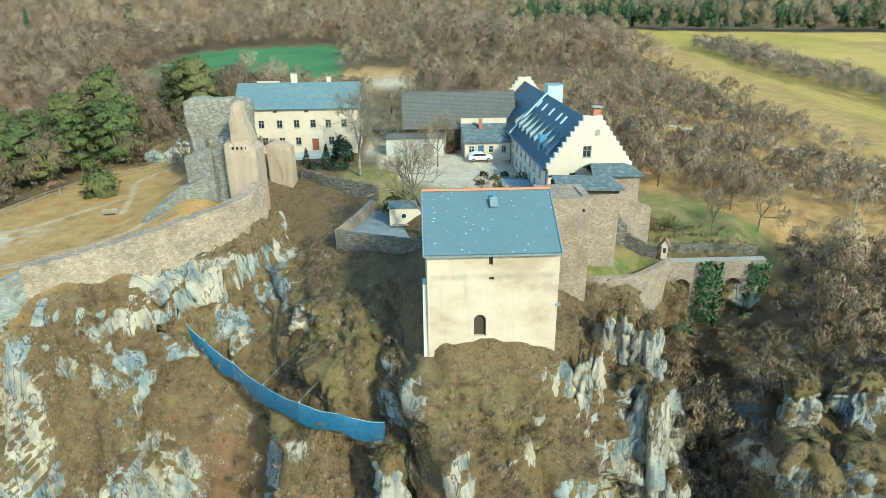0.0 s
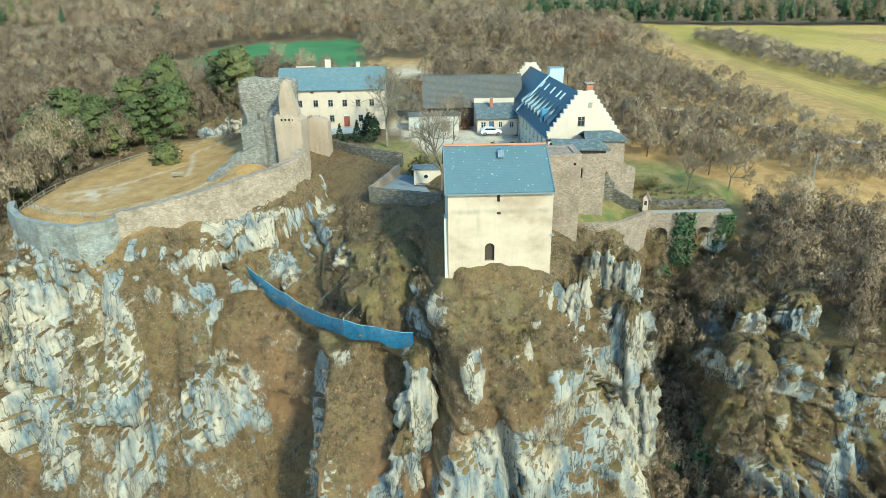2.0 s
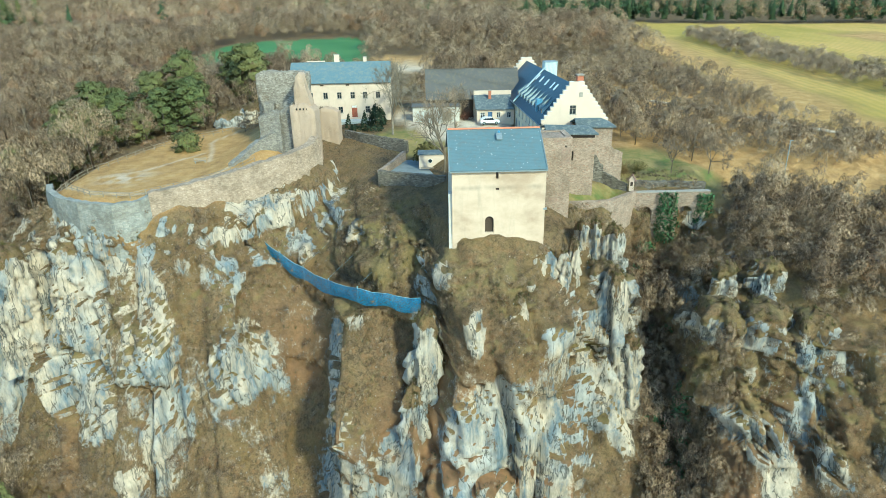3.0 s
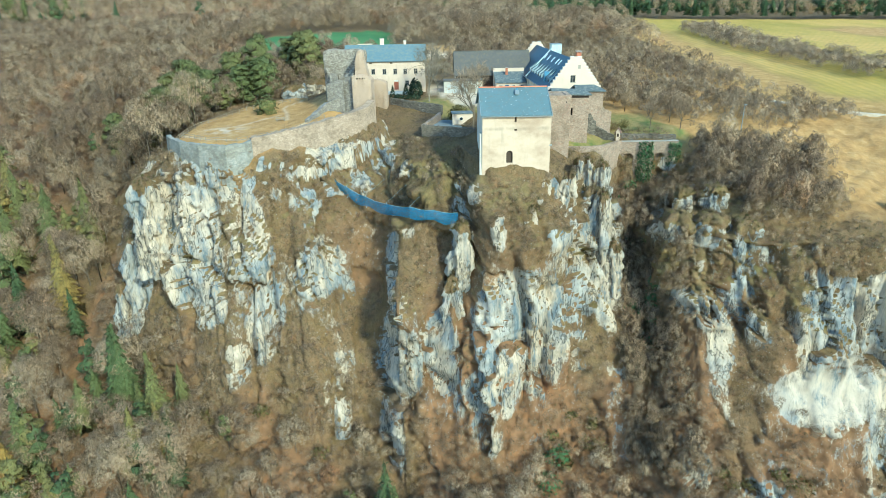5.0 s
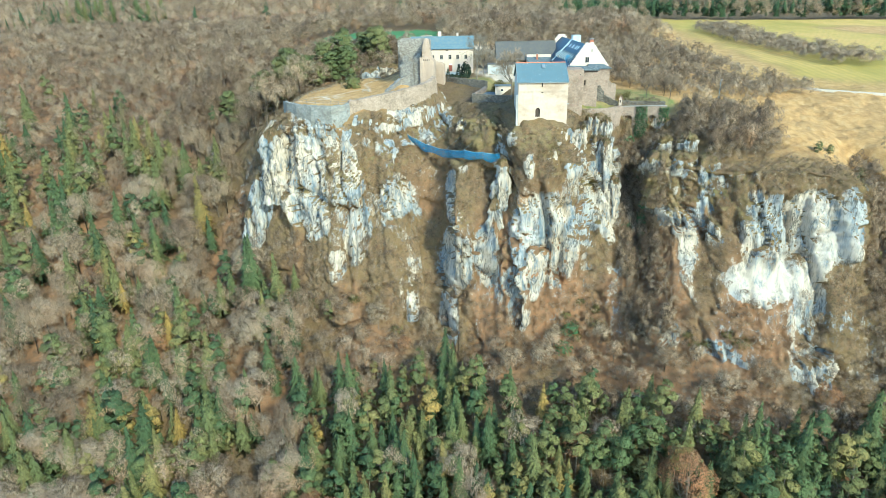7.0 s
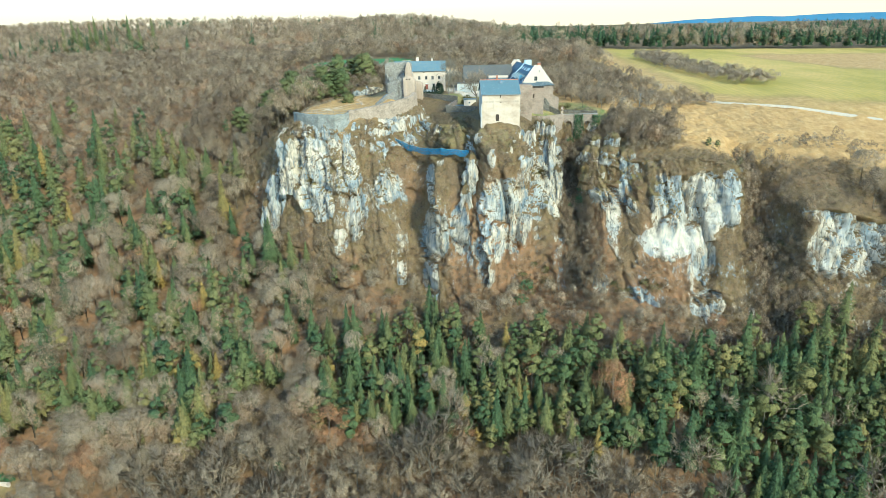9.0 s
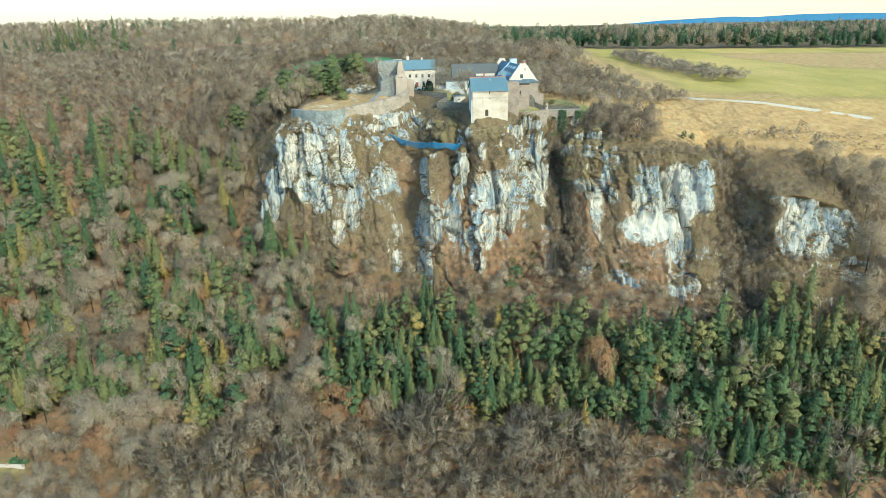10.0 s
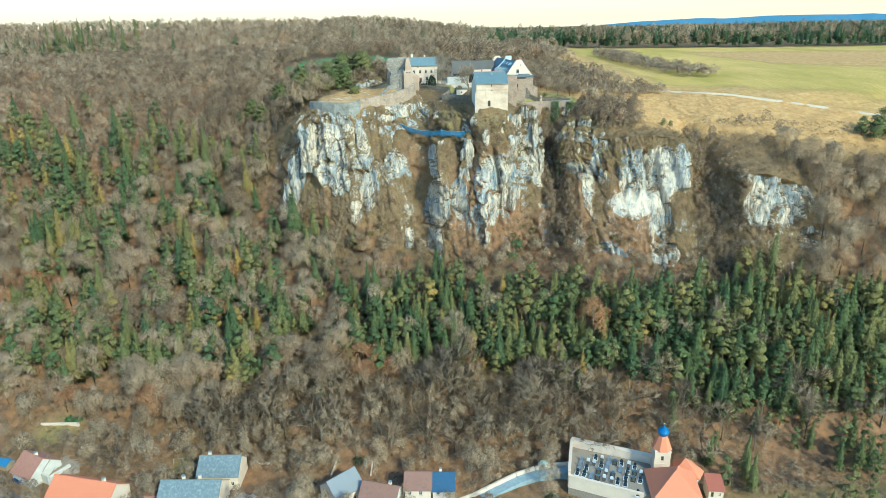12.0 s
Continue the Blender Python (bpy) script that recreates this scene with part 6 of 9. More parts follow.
        slope(bm, (x0 - 0.2, y - 0.5, z0 + 0.93), (x0 - 0.2, y + 0.5, z0 + 0.93), (x0 + 2.5, y + 0.05, z0 + 2.5 * rise + 0.06), (x0 + 2.5, y - 0.05, z0 + 2.5 * rise + 0.06), 3, 0.06, 0.01)
        part("dormer_roof", bm, DORMER_ROOF, body)
    for k, y in enumerate((9.0, 11.6, 16.0, 20.5, 24.0)):
        x0 = 3.9
        z0 = ZE - 0.25 + (x0 + 0.45) * rise
        bm = bmesh.new()
        q = [(x0, z0 + 0.06), (x0 + 0.95, z0 + 0.95 * rise + 0.06), (x0 + 0.9, z0 + 0.95 * rise + 0.16), (x0 - 0.05, z0 + 0.16)]
        prism(bm, q, "y", y - 0.32, y + 0.32)
        part("skylight", bm, plain("skylight_glass", (0.75, 0.84, 0.86), 0.15), t, "pale roof skylight")
    bm = bmesh.new()
    z0 = ZE - 0.25
    prism(bm, [(-0.5, z0 + 0.1), (W / 2, ZR + 0.1), (W / 2, ZR + 0.35), (-0.6, z0 + 0.35)], "y", 24.6, 25.1)
    part("fire_wall", bm, PALE_METAL, t)
    sh = part("lift_shaft", bevelled((6.4, 9.1, 26.7, 29.0, ZR - 4.0, ZR + 1.2), 0.03), PALE_METAL, t, "boxy pale metal-clad shaft")
    for k in range(9):
        part("seam", boxed(6.55 + k * 0.29, 6.59 + k * 0.29, 26.66, 26.696, ZR - 2.6, ZR + 1.1), ZINC, sh)
    part("shaft_cap", boxed(6.3, 9.2, 26.6, 29.1, ZR + 1.204, ZR + 1.32), ZINC, sh)
    ch = part("chimney", bevelled((W / 2 + 0.2, W / 2 + 1.3, 0.7, 1.7, ZR - 1.0, ZR + 1.5), 0.02), BRICK, t, "red brick chimney")
    part("cap", boxed(W / 2 + 0.1, W / 2 + 1.4, 0.6, 1.8, ZR + 1.7, ZR + 1.85), GREY_FRAME, ch)
    for a in (0.25, 1.05):
        part("cap_post", boxed(W / 2 + 0.2 + a - 0.1, W / 2 + 0.2 + a, 0.8, 1.6, ZR + 1.5, ZR + 1.7), GREY_FRAME, ch)
    part("turret", bevelled((0.5, 1.6, 7.4, 8.6, ZE + 0.4, ZE + 3.1), 0.03), plain("blue_sheet", (0.12, 0.30, 0.45), 0.4), t, "small blue sheet-clad roof box")


great_house()

# ---- barn, annex and garage along the yard ----
def barn():
    t = thing("barn", pose(-2.0, 117.0, 102.5), "long barn with weathered dark tile roof", "barn")
    L, W, ZE, ZR = 20.5, 10.0, 4.4, 10.0
    bm = bmesh.new()
    wall(bm, "x", 0, 0.5, 0, L, -0.5, ZE, [(4.5, 7.5, 0, 3.2)])
    part("front_wall", bm, DARK_WOOD, t)
    part("gate", boxed(4.5, 7.5, 0.2, 0.3, 0, 3.2), WOOD, t)
    bm = bmesh.new()
    wall(bm, "x", W - 0.5, 0.5, 0, L, -0.5, ZE)
    part("rear_wall", bm, SHADED_OLD_WHITE, t)
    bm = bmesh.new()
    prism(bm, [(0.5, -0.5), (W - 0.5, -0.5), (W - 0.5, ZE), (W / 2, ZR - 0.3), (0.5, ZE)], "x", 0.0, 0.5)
    part("end_wall", bm, SHADED_OLD_WHITE, t)
    for q in (((-0.5, -0.6, ZE - 0.3), (L, -0.6, ZE - 0.3), (L, W / 2, ZR), (-0.5, W / 2, ZR)), ((L, W + 0.6, ZE - 0.3), (-0.5, W + 0.6, ZE - 0.3), (-0.5, W / 2, ZR), (L, W / 2, ZR))):
        bm = bmesh.new()
        slope(bm, *q, 28, 0.2, 0.04)
        part("roof_slope", bm, BARN_TILE, t)
    part("ridge", boxed(-0.5, L, W / 2 - 0.15, W / 2 + 0.15, ZR + 0.0, ZR + 0.12), BARN_TILE, t)


def annex():
    t = thing("annex", pose(8.4, 110.0, 102.7), "low white annex with grey roof beside the yard", "building")
    L, D, H = 8.0, 6.0, 2.9
    holes = [(0.7, 1.7, 0.9, 2.1), (2.3, 3.3, 0.0, 2.2), (4.2, 5.0, 0.9, 2.1), (6.4, 7.3, 0.9, 2.1)]
    bm = bmesh.new()
    wall(bm, "x", 0, 0.4, 0, L, -0.6, H, holes)
    part("front_wall", bm, WHITE, t)
    for x in (0, L - 0.4):
        bm = bmesh.new()
        prism(bm, [(0.4, -0.6), (D, -0.6), (D, H + 1.6), (0.4, H)], "x", x, x + 0.4)
        part("side_wall", bm, WHITE, t)
    for a, b, c, d in holes:
        if c:
            window(t, "x", 0, (a + b) / 2, c, b - a, d - c, -1)
        else:
            part("door", boxed(a, b, 0.2, 0.28, c, d), plain("blue_door", (0.08, 0.16, 0.30), 0.5), t, "dark blue door")
    bm = bmesh.new()
    slope(bm, (-0.3, -0.5, H - 0.05), (L, -0.5, H - 0.05), (L, D, H + 2.0), (-0.3, D, H + 2.0), 14, 0.15, 0.03)
    part("roof_slope", bm, MOSS_TILE, t)
    part("parapet", boxed(-0.3, L, D, D + 0.4, -0.6, H + 2.9), WHITE, t)
    ch = part("chimney", bevelled((2.8, 3.4, 4.0, 4.6, H + 0.6, H + 3.2), 0.02), BRICK, t)
    part("cap", boxed(2.72, 3.48, 3.92, 4.68, H + 3.2, H + 3.28), GREY_FRAME, ch)


def garage():
    t = thing("garage", pose(-5.4, 112.6, 102.5), "low white garage with pale doors", "garage")
    bm = bmesh.new()
    wall(bm, "x", 0, 0.3, 0, 10.2, -0.4, 3.2, [(0.8, 3.6, 0, 2.4), (6.6, 8.4, 0, 2.2)])
    part("shed_door", boxed(6.6, 8.4, 0.12, 0.18, 0, 2.2), WOOD, t)
    part("front_wall", bm, SHADED_OLD_WHITE, t)
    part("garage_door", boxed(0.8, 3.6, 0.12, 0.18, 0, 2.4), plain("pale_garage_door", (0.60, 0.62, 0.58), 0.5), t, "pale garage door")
    part("side_wall", boxed(0, 0.3, 0.3, 4.2, -0.4, 3.2), SHADED_OLD_WHITE, t)
    part("side_wall", boxed(9.9, 10.2, 0.3, 4.2, -0.4, 3.2), SHADED_OLD_WHITE, t)
    part("roof", boxed(-0.2, 10.4, -0.3, 4.3, 3.204, 3.36), BARN_TILE, t)


barn(), annex(), garage()

# ---- forester's house ----
def white_house():
    t = thing("white_house", pose(-31.5, 115.0, 102.8, 0, 0, 0.6), "two-storey cream house with pale blue slate roof", "house")
    L, D, H, ZR = 21.2, 10.0, 8.2, 12.0
    cols = [1.8, 4.0, 7.2, 10.2, 13.1, 15.8, 18.6]
    holes = [(x - 0.5, x + 0.5, 4.7, 6.1) for x in cols] + [(x - 0.5, x + 0.5, 1.6, 3.0) for x in (4.4, 7.4, 10.3, 16.2)] + [(12.7, 13.9, 0.6, 3.2)]
    bm = bmesh.new()
    wall(bm, "x", 0, 0.6, 0, L, -1, H, sorted(holes))
    part("front_wall", bm, CREAM, t)
    for a, b, c, d in holes:
        if b - a < 1.1:
            window(t, "x", 0, (a + b) / 2, c, b - a, d - c, -1, frame_mat=GREY_FRAME)
    dr = part("door", boxed(12.7, 13.9, 0.25, 0.33, 0.6, 3.0), DOOR_RED, t, "red-brown front door")
    part("fanlight", boxed(12.75, 13.85, 0.2, 0.245, 2.7, 3.15), FRAME, dr)
    bm = bmesh.new()
    wall(bm, "x", D - 0.6, 0.6, 0, L, -1, H)
    part("rear_wall", bm, CREAM, t)
    for x in (0, L - 0.6):
        bm = bmesh.new()
        prism(bm, [(0.6, -1), (D - 0.6, -1), (D - 0.6, H), (D / 2, ZR - 0.35), (0.6, H)], "x", x, x + 0.6)
        part("gable_wall", bm, CREAM, t)
    for q in (((-0.5, -0.5, H - 0.1), (L + 0.3, -0.5, H - 0.1), (L + 0.3, D / 2, ZR), (-0.5, D / 2, ZR)), ((L + 0.3, D + 0.5, H - 0.1), (-0.5, D + 0.5, H - 0.1), (-0.5, D / 2, ZR), (L + 0.3, D / 2, ZR))):
        bm = bmesh.new()
        slope(bm, *q, 24, 0.18, 0.012)
        part("roof_slope", bm, LIGHT_SLATE, t)
    for x in (1.6, 6.6, 12.1):
        part("attic_slot", boxed(x - 0.35, x + 0.35, -0.03, -0.004, H - 0.75, H - 0.42), DARK_WOOD, t)
    for x, w, h in ((9.6, 0.55, 1.5), (15.8, 0.35, 0.9)):
        ch = part("chimney", bevelled((x - w, x + w, D / 2 - 0.1, D / 2 + 0.7, ZR - 0.8, ZR + h), 0.03), WHITE, t, "white rendered chimney")
        part("cap", boxed(x - w - 0.08, x + w + 0.08, D / 2 - 0.18, D / 2 + 0.78, ZR + h, ZR + h + 0.1), GREY_FRAME, ch)
    part("snow_board", boxed(3.0, 7.0, D / 2 - 0.25, D / 2 - 0.05, ZR + 0.06, ZR + 0.28), WHITE, t)
    part("terrace", boxed(8.6, 17.8, -3.2, -0.004, -0.6, 0.25), plain("pale_terrace", (0.55, 0.58, 0.55), 0.8), t)


white_house()

# ---- ruined keep and curtain wall on the left ----
def ruin_slab(name, quads, mat, parent, seed):
    """A ruined wall slab: profile of (u, top) along a line, with thickness and a broken crown."""
    (x0, y0), (x1, y1), base, tops, thick = quads
    rng = np.random.default_rng(seed)
    bm = bmesh.new()
    n = 26
    d = Vector((x1 - x0, y1 - y0, 0)).normalized()
    nn = Vector((d.y, -d.x, 0))
    rings = []
    for i in range(n + 1):
        u = i / n
        x, y = x0 + (x1 - x0) * u, y0 + (y1 - y0) * u
        top = np.interp(u, np.linspace(0, 1, len(tops)), tops) + rng.uniform(-0.13, 0.13) + 0.25 * noise.noise(Vector((x * 0.9, y * 0.9, seed)))
        lo = base(u) if callable(base) else base
        ring = []
        for side in (1, -1):
            for r in range(9):
                t = r / 8 if side == 1 else 1 - r / 8
                p = Vector((x, y, lo + (top - lo) * t))
                off = side * (thick / 2 + 0.26 * noise.noise(p * 0.45 + Vector((seed, 0, 0))) + 0.17 * noise.noise(p * 1.6) + 0.08 * noise.noise(p * 3.4))
                ring.append(bm.verts.new(p + nn * off))
        rings.append(ring)
    for r0, r1 in zip(rings, rings[1:]):
        for j in range(18):
            f = bm.faces.new((r0[j], r0[(j + 1) % 18], r1[(j + 1) % 18], r1[j]))
            f.smooth = j not in (8, 17)
    bm.faces.new(rings[0][::-1]), bm.faces.new(rings[-1])
    bmesh.ops.recalc_face_normals(bm, faces=bm.faces[:])
    return part(name, bm, mat, parent)


def ruined_keep():
    t = thing("ruined_keep", AT0, "ruined medieval keep of weathered stone and cream render", "ruin")
    ruin_slab("rear_wall", ((-34.4, 98.6), (-25.4, 97.6), 102, (115.0, 115.7, 115.5, 115.7, 115.4), 2.0), RUIN_STONE, t, 1)
    ruin_slab("pier", ((-27.0, 92.0), (-22.5, 91.6), 95, (110.2, 110.6, 110.5, 109.4), 3.6), KEEP_STONE, t, 2)
    ruin_slab("pier_foot", ((-27.4, 90.0), (-22.0, 89.4), 94, (102.0, 102.8, 103.6, 103.4), 1.5), KEEP_STONE, t, 3)
    ruin_slab("upper_wall", ((-26.3, 92.5), (-23.3, 92.2), 108, (113.2, 115.3, 115.9, 115.6, 112.6, 110.6), 2.2), KEEP_STONE, t, 4)
    ruin_slab("side_wall", ((-25.1, 97.4), (-24.7, 92.8), 104, (115.3, 115.6, 115.4), 1.8), RUIN_STONE, t, 7)
    ruin_slab("inner_wall", ((-33.6, 97.0), (-26.6, 95.2), 102, (111.4, 109.4, 109.0, 110.6, 111.6), 1.8), RUIN_STONE, t, 5)
    ruin_slab("low_block", ((-33.2, 92.6), (-29.2, 92.2), 101, (108.2, 108.6, 109.0, 109.0), 2.4), SHADED_GREY_STONE, t, 6)
    ruin_slab("stump", ((-32.7, 94.8), (-30.8, 94.6), 103, (110.2, 110.5, 110.2), 1.6), SHADED_GREY_STONE, t, 8)
    ruin_slab("flank", ((-29.4, 93.6), (-26.4, 92.6), 100, (108.2, 109.6, 110.6), 3.4), SHADED_GREY_STONE, t, 9)
    for k in range(5):
        # dark blocks stand in for the shade in the beam holes
        part("beam_hole", boxed(-26.0 + k * 0.62, -25.75 + k * 0.62, 89.9, 90.35, 109.5, 109.85), OPENING_SHADE, t)


ruined_keep()
stub = thing("wall_fragment", AT0, "thick free-standing fragment of rendered castle wall", "ruin")
ruin_slab("masonry", ((-23.6, 102.0), (-19.8, 101.4), 98.5, (107.6, 108.1, 107.9, 107.4), 2.2), KEEP_STONE, stub, 8)

rough_wall([(-68, 81.5, 99.3), (-66, 77.6, 99.4), (-62, 73.0, 99.5), (-57, 69.6, 99.6), (-51, 67.6, 99.7), (-47.5, 68.6, 99.9), (-46.2, 70.6, 100.3)], 1.0, 88.5, "platform_wall", PATCHED, "pale patched retaining wall round the platform", 0.12, 11, 0.8, batter=0.5)
rough_wall([(-46.6, 70.4, 100.6), (-41, 73.2, 101.2), (-35, 77.4, 101.9), (-30, 81.4, 102.6), (-27.4, 83.8, 103.0), (-25.0, 86.0, 103.5), (-23.6, 87.8, 104.2), (-22.8, 89.3, 105.0)], 1.6, lambda x, y: 90 + (x + 46.6) * 0.12, "curtain_wall", PALE_STONE, "long curtain wall of pale squared limestone", 0.15, 12, 0.8, batter=0.7)
rough_wall([(-37.2, 84.0, 101.4), (-35.4, 87.6, 102.8), (-33.6, 90.2, 104.2), (-30.6, 91.4, 105.4)], 1.2, 99.6, "ramp_wall", SHADED_GREY_STONE, "low ramped wall up to the ruined keep", 0.1, 13, 0.6)
rough_wall([(-19.0, 103.6, 103.0), (-14.5, 99.4, 102.9), (-10.0, 96.4, 102.8), (-6.2, 94.6, 102.6)], 0.7, 98.0, "garden_retaining_wall", DARK_STONE, "curved grey rubble garden wall", 0.08, 14, 0.6)
rough_wall([(-10.9, 80.0, 100.7), (-5, 77.8, 100.6), (0.4, 75.8, 100.6)], 0.8, 94.0, "terrace_front_wall", DARK_STONE, "dark rubble wall below the terrace", 0.06, 15, 0.6)
rough_wall([(-10.9, 80.3, 100.6), (-8.8, 85, 101.0), (-6.8, 91.0, 101.4)], 0.6, 96.0, "terrace_side_wall", STONE, "sloping rubble wall beside the terrace", 0.05, 16, 0.6)
tb = bmesh.new()
prism(tb, [(-10.6, 80.4), (0.3, 76.2), (0.6, 90.5), (-6.6, 91.0)], "z", 96.0, 99.6)
solid("terrace_floor", tb, plain("grey_paving", (0.25, 0.28, 0.28), 0.8, scale=0.8), AT0, "grey paved terrace beside the tower house", "terrace", kind="structure")


def shed():
    t = thing("garden_shed", pose(-1.8, 84.2, 99.6), "small white shed with a round window on the terrace", "shed")
    part("body", bevelled((-2.2, 2.4, 0, 3.0, 0, 2.6), 0.04), WHITE, t)
    part("roof", boxed(-2.4, 2.6, -0.2, 3.2, 2.604, 2.75), MOSS_TILE, t)
    bm = bmesh.new()
    bmesh.ops.create_cone(bm, cap_ends=True, segments=16, radius1=0.42, radius2=0.42, depth=0.08, matrix=pose(-0.2, -0.045, 1.5, 90))
    w = part("window", bm, FRAME, t)
    bm = bmesh.new()
    bmesh.ops.create_cone(bm, cap_ends=True, segments=16, radius1=0.33, radius2=0.33, depth=0.04, matrix=pose(-0.2, -0.107, 1.5, 90))
    part("pane", bm, GLASS, w)
    part("low_bench", boxed(-1.9, 2.2, -1.0, -0.5, 0.35, 0.45), WOOD, t)


shed()

# ---- safety net over the gully ----
def net():
    t = thing("rockfall_net", AT0, "blue rockfall net hung between posts across the gully", "net")
    line = [(-31.2, 75.6, 90.4), (-27.6, 72.4, 89.0), (-23.2, 68.8, 87.8), (-18.4, 63.6, 87.8), (-13.4, 58.8, 88.6), (-8.6, 56.6, 88.6), (-4.0, 55.2, 88.4)]
    mat = Mat("blue_net", 0.6, 0.0, 0.3)
    weave = mat.noise(2.2, 5, 0.7, world=True)
    col = mat.ramp(weave, (0.35, (0.03, 0.16, 0.32)), (0.65, (0.07, 0.30, 0.48)))
    hole = mat.n.new("ShaderNodeBsdfTransparent")
    mixer = mat.n.new("ShaderNodeMixShader")
    mat.l.new(mat.ramp(mat.voronoi(7.0, "DISTANCE_TO_EDGE", "Distance", world=True), (0.10, 0.95), (0.2, 0.35)), mixer.inputs[0])
    mat.l.new(hole.outputs[0], mixer.inputs[1])
    mat.l.new(mat.b.outputs[0], mixer.inputs[2])
    mat.l.new(mixer.outputs[0], mat.n["Material Output"].inputs["Surface"])
    m = mat.done(col)
    N = 60
    xs = np.linspace(0, len(line) - 1, N)
    P = np.stack([np.interp(xs, range(len(line)), [p[k] for p in line]) for k in range(3)], -1)
    P[:, 2] -= 0.35 * np.abs(np.sin(xs * math.pi))
    bm = bmesh.new()
    rows = []
    for r in range(6):
        f = r / 5
        rows.append([bm.verts.new((p[0], p[1] - 0.55 * f - 0.2 * math.sin(3.1 * f), p[2] - (2.0 + 0.25 * math.sin(i * 0.5)) * f)) for i, p in enumerate(P)])
    for a, b in zip(rows, rows[1:]):
        for i in range(N - 1):
            bm.faces.new((a[i], a[i + 1], b[i + 1], b[i]))
    bmesh.ops.solidify(bm, geom=bm.faces[:], thickness=0.03)
    part("netting", bm, m, t)
    rope = plain("pale_rope", (0.35, 0.55, 0.62), 0.6)
    def cable(name, a, b, r=0.035):
        bm = bmesh.new()
        a, b = Vector(a), Vector(b)
        bmesh.ops.create_cone(bm, cap_ends=True, segments=6, radius1=r, radius2=r, depth=(b - a).length)
        bmesh.ops.transform(bm, matrix=Matrix.Translation((a + b) / 2) @ (b - a).to_track_quat("Z", "Y").to_matrix().to_4x4(), verts=bm.verts[:])
        part(name, bm, rope, t)
    for i in range(0, N - 1, 4):
        cable("top_rope", P[i], P[min(N - 1, i + 4)], 0.04)
    for k, (x, y, z) in enumerate(line[1:-2]):
        cable("post", (x, y + 0.2, z - 2.6), (x, y, z + 0.25), 0.07)
        cable("guy_rope", (x, y, z + 0.2), (x + 4.2, y + 4.5, z + 2.8), 0.012)


net()

# ---- village in the valley ----
def house(name, x, y, z, rot, L, W, eave, ridge, walls, roof, label, wins=(), chimneys=(), storeys=1, over=0.4, cat="house"):
    """A gabled house: long side along local x, front at local -y. wins: places along the front."""
    t = thing(name, pose(x, y, z, 0, 0, rot), label, cat)
    holes = [(u - 0.5, u + 0.5, 0.9 + 2.6 * s, 2.2 + 2.6 * s) for u in wins for s in range(storeys)]
    bm = bmesh.new()
    wall(bm, "x", -W / 2, 0.35, -L / 2, L / 2, -2.5, eave, sorted(holes))
    part("front_wall", bm, walls, t)
    for a, b, c, d in holes:
        window(t, "x", -W / 2, (a + b) / 2, c, b - a, d - c, -1)
    bm = bmesh.new()
    wall(bm, "x", W / 2 - 0.35, 0.35, -L / 2, L / 2, -2.5, eave)
    part("rear_wall", bm, walls, t)
    for u in (-L / 2, L / 2 - 0.35):
        bm = bmesh.new()
        prism(bm, [(-W / 2 + 0.35, -2.5), (W / 2 - 0.35, -2.5), (W / 2 - 0.35, eave), (0, ridge - 0.25), (-W / 2 + 0.35, eave)], "x", u, u + 0.35)
        part("gable_wall", bm, walls, t)
    drop = over * (ridge - eave) / (W / 2)
    for s in (-1, 1):
        bm = bmesh.new()
        slope(bm, (-s * -L / 2 - s * over * -1, s * (W / 2 + over), eave - drop), (s * -L / 2 - s * over, s * (W / 2 + over), eave - drop), (s * -L / 2 - s * over, 0, ridge), (-s * -L / 2 + s * over, 0, ridge), 16, 0.16, 0.04)
        part("roof_slope", bm, (roof if not isinstance(roof, tuple) else roof[s > 0]), t)
    part("ridge_cap", boxed(-L / 2 - over, L / 2 + over, -0.14, 0.14, ridge - 0.02, ridge + 0.12), roof[0] if isinstance(roof, tuple) else roof, t)
    part("gutter", boxed(-L / 2 - over, L / 2 + over, -W / 2 - over - 0.12, -W / 2 - over, eave - drop - 0.1, eave - drop + 0.03), ZINC, t)
    for u, v in chimneys:
        ch = part("chimney", bevelled((u - 0.4, u + 0.4, v - 0.4, v + 0.4, ridge - 2.2, ridge + 0.9), 0.03), WHITE, t, "pale rendered chimney")
        part("cap", boxed(u - 0.46, u + 0.46, v - 0.46, v + 0.46, ridge + 0.9, ridge + 1.0), ZINC, ch)
    return t


NAVY_TILE = slates("navy_glazed_tiles", (0.03, 0.07, 0.13), (0.05, 0.11, 0.18), None, 0.0, 0.35)
GREY_TILE = slates("grey_concrete_tiles", (0.17, 0.18, 0.19), (0.24, 0.25, 0.25), None, 0.0, 0.7)
SPECK_TILE = slates("mottled_blue_grey_tiles", (0.095, 0.135, 0.15), (0.17, 0.21, 0.225), (0.30, 0.32, 0.30), 0.0, 0.8)
FADED_TILE = slates("faded_red_tiles", (0.30, 0.13, 0.085), (0.40, 0.20, 0.14), (0.22, 0.13, 0.09), 0.0, 0.85)
house("farmhouse", -92.5, -30.5, -5.5, -6, 12.5, 9.5, 4.6, 8.6, CREAM, SPECK_TILE, "cream farmhouse with mottled blue-grey roof", (-4, -1, 2, 4.5), ((-3.5, 0.6),), 1)
house("farmhouse", -98.5, -41.5, -6.0, -6, 17.5, 10.5, 5.0, 9.2, CREAM, SPECK_TILE, "cream farmhouse with mottled blue-grey roof and two chimneys", (-6, -2, 2, 6), ((2.2, 1.2), (-2.5, 0.8)), 2)
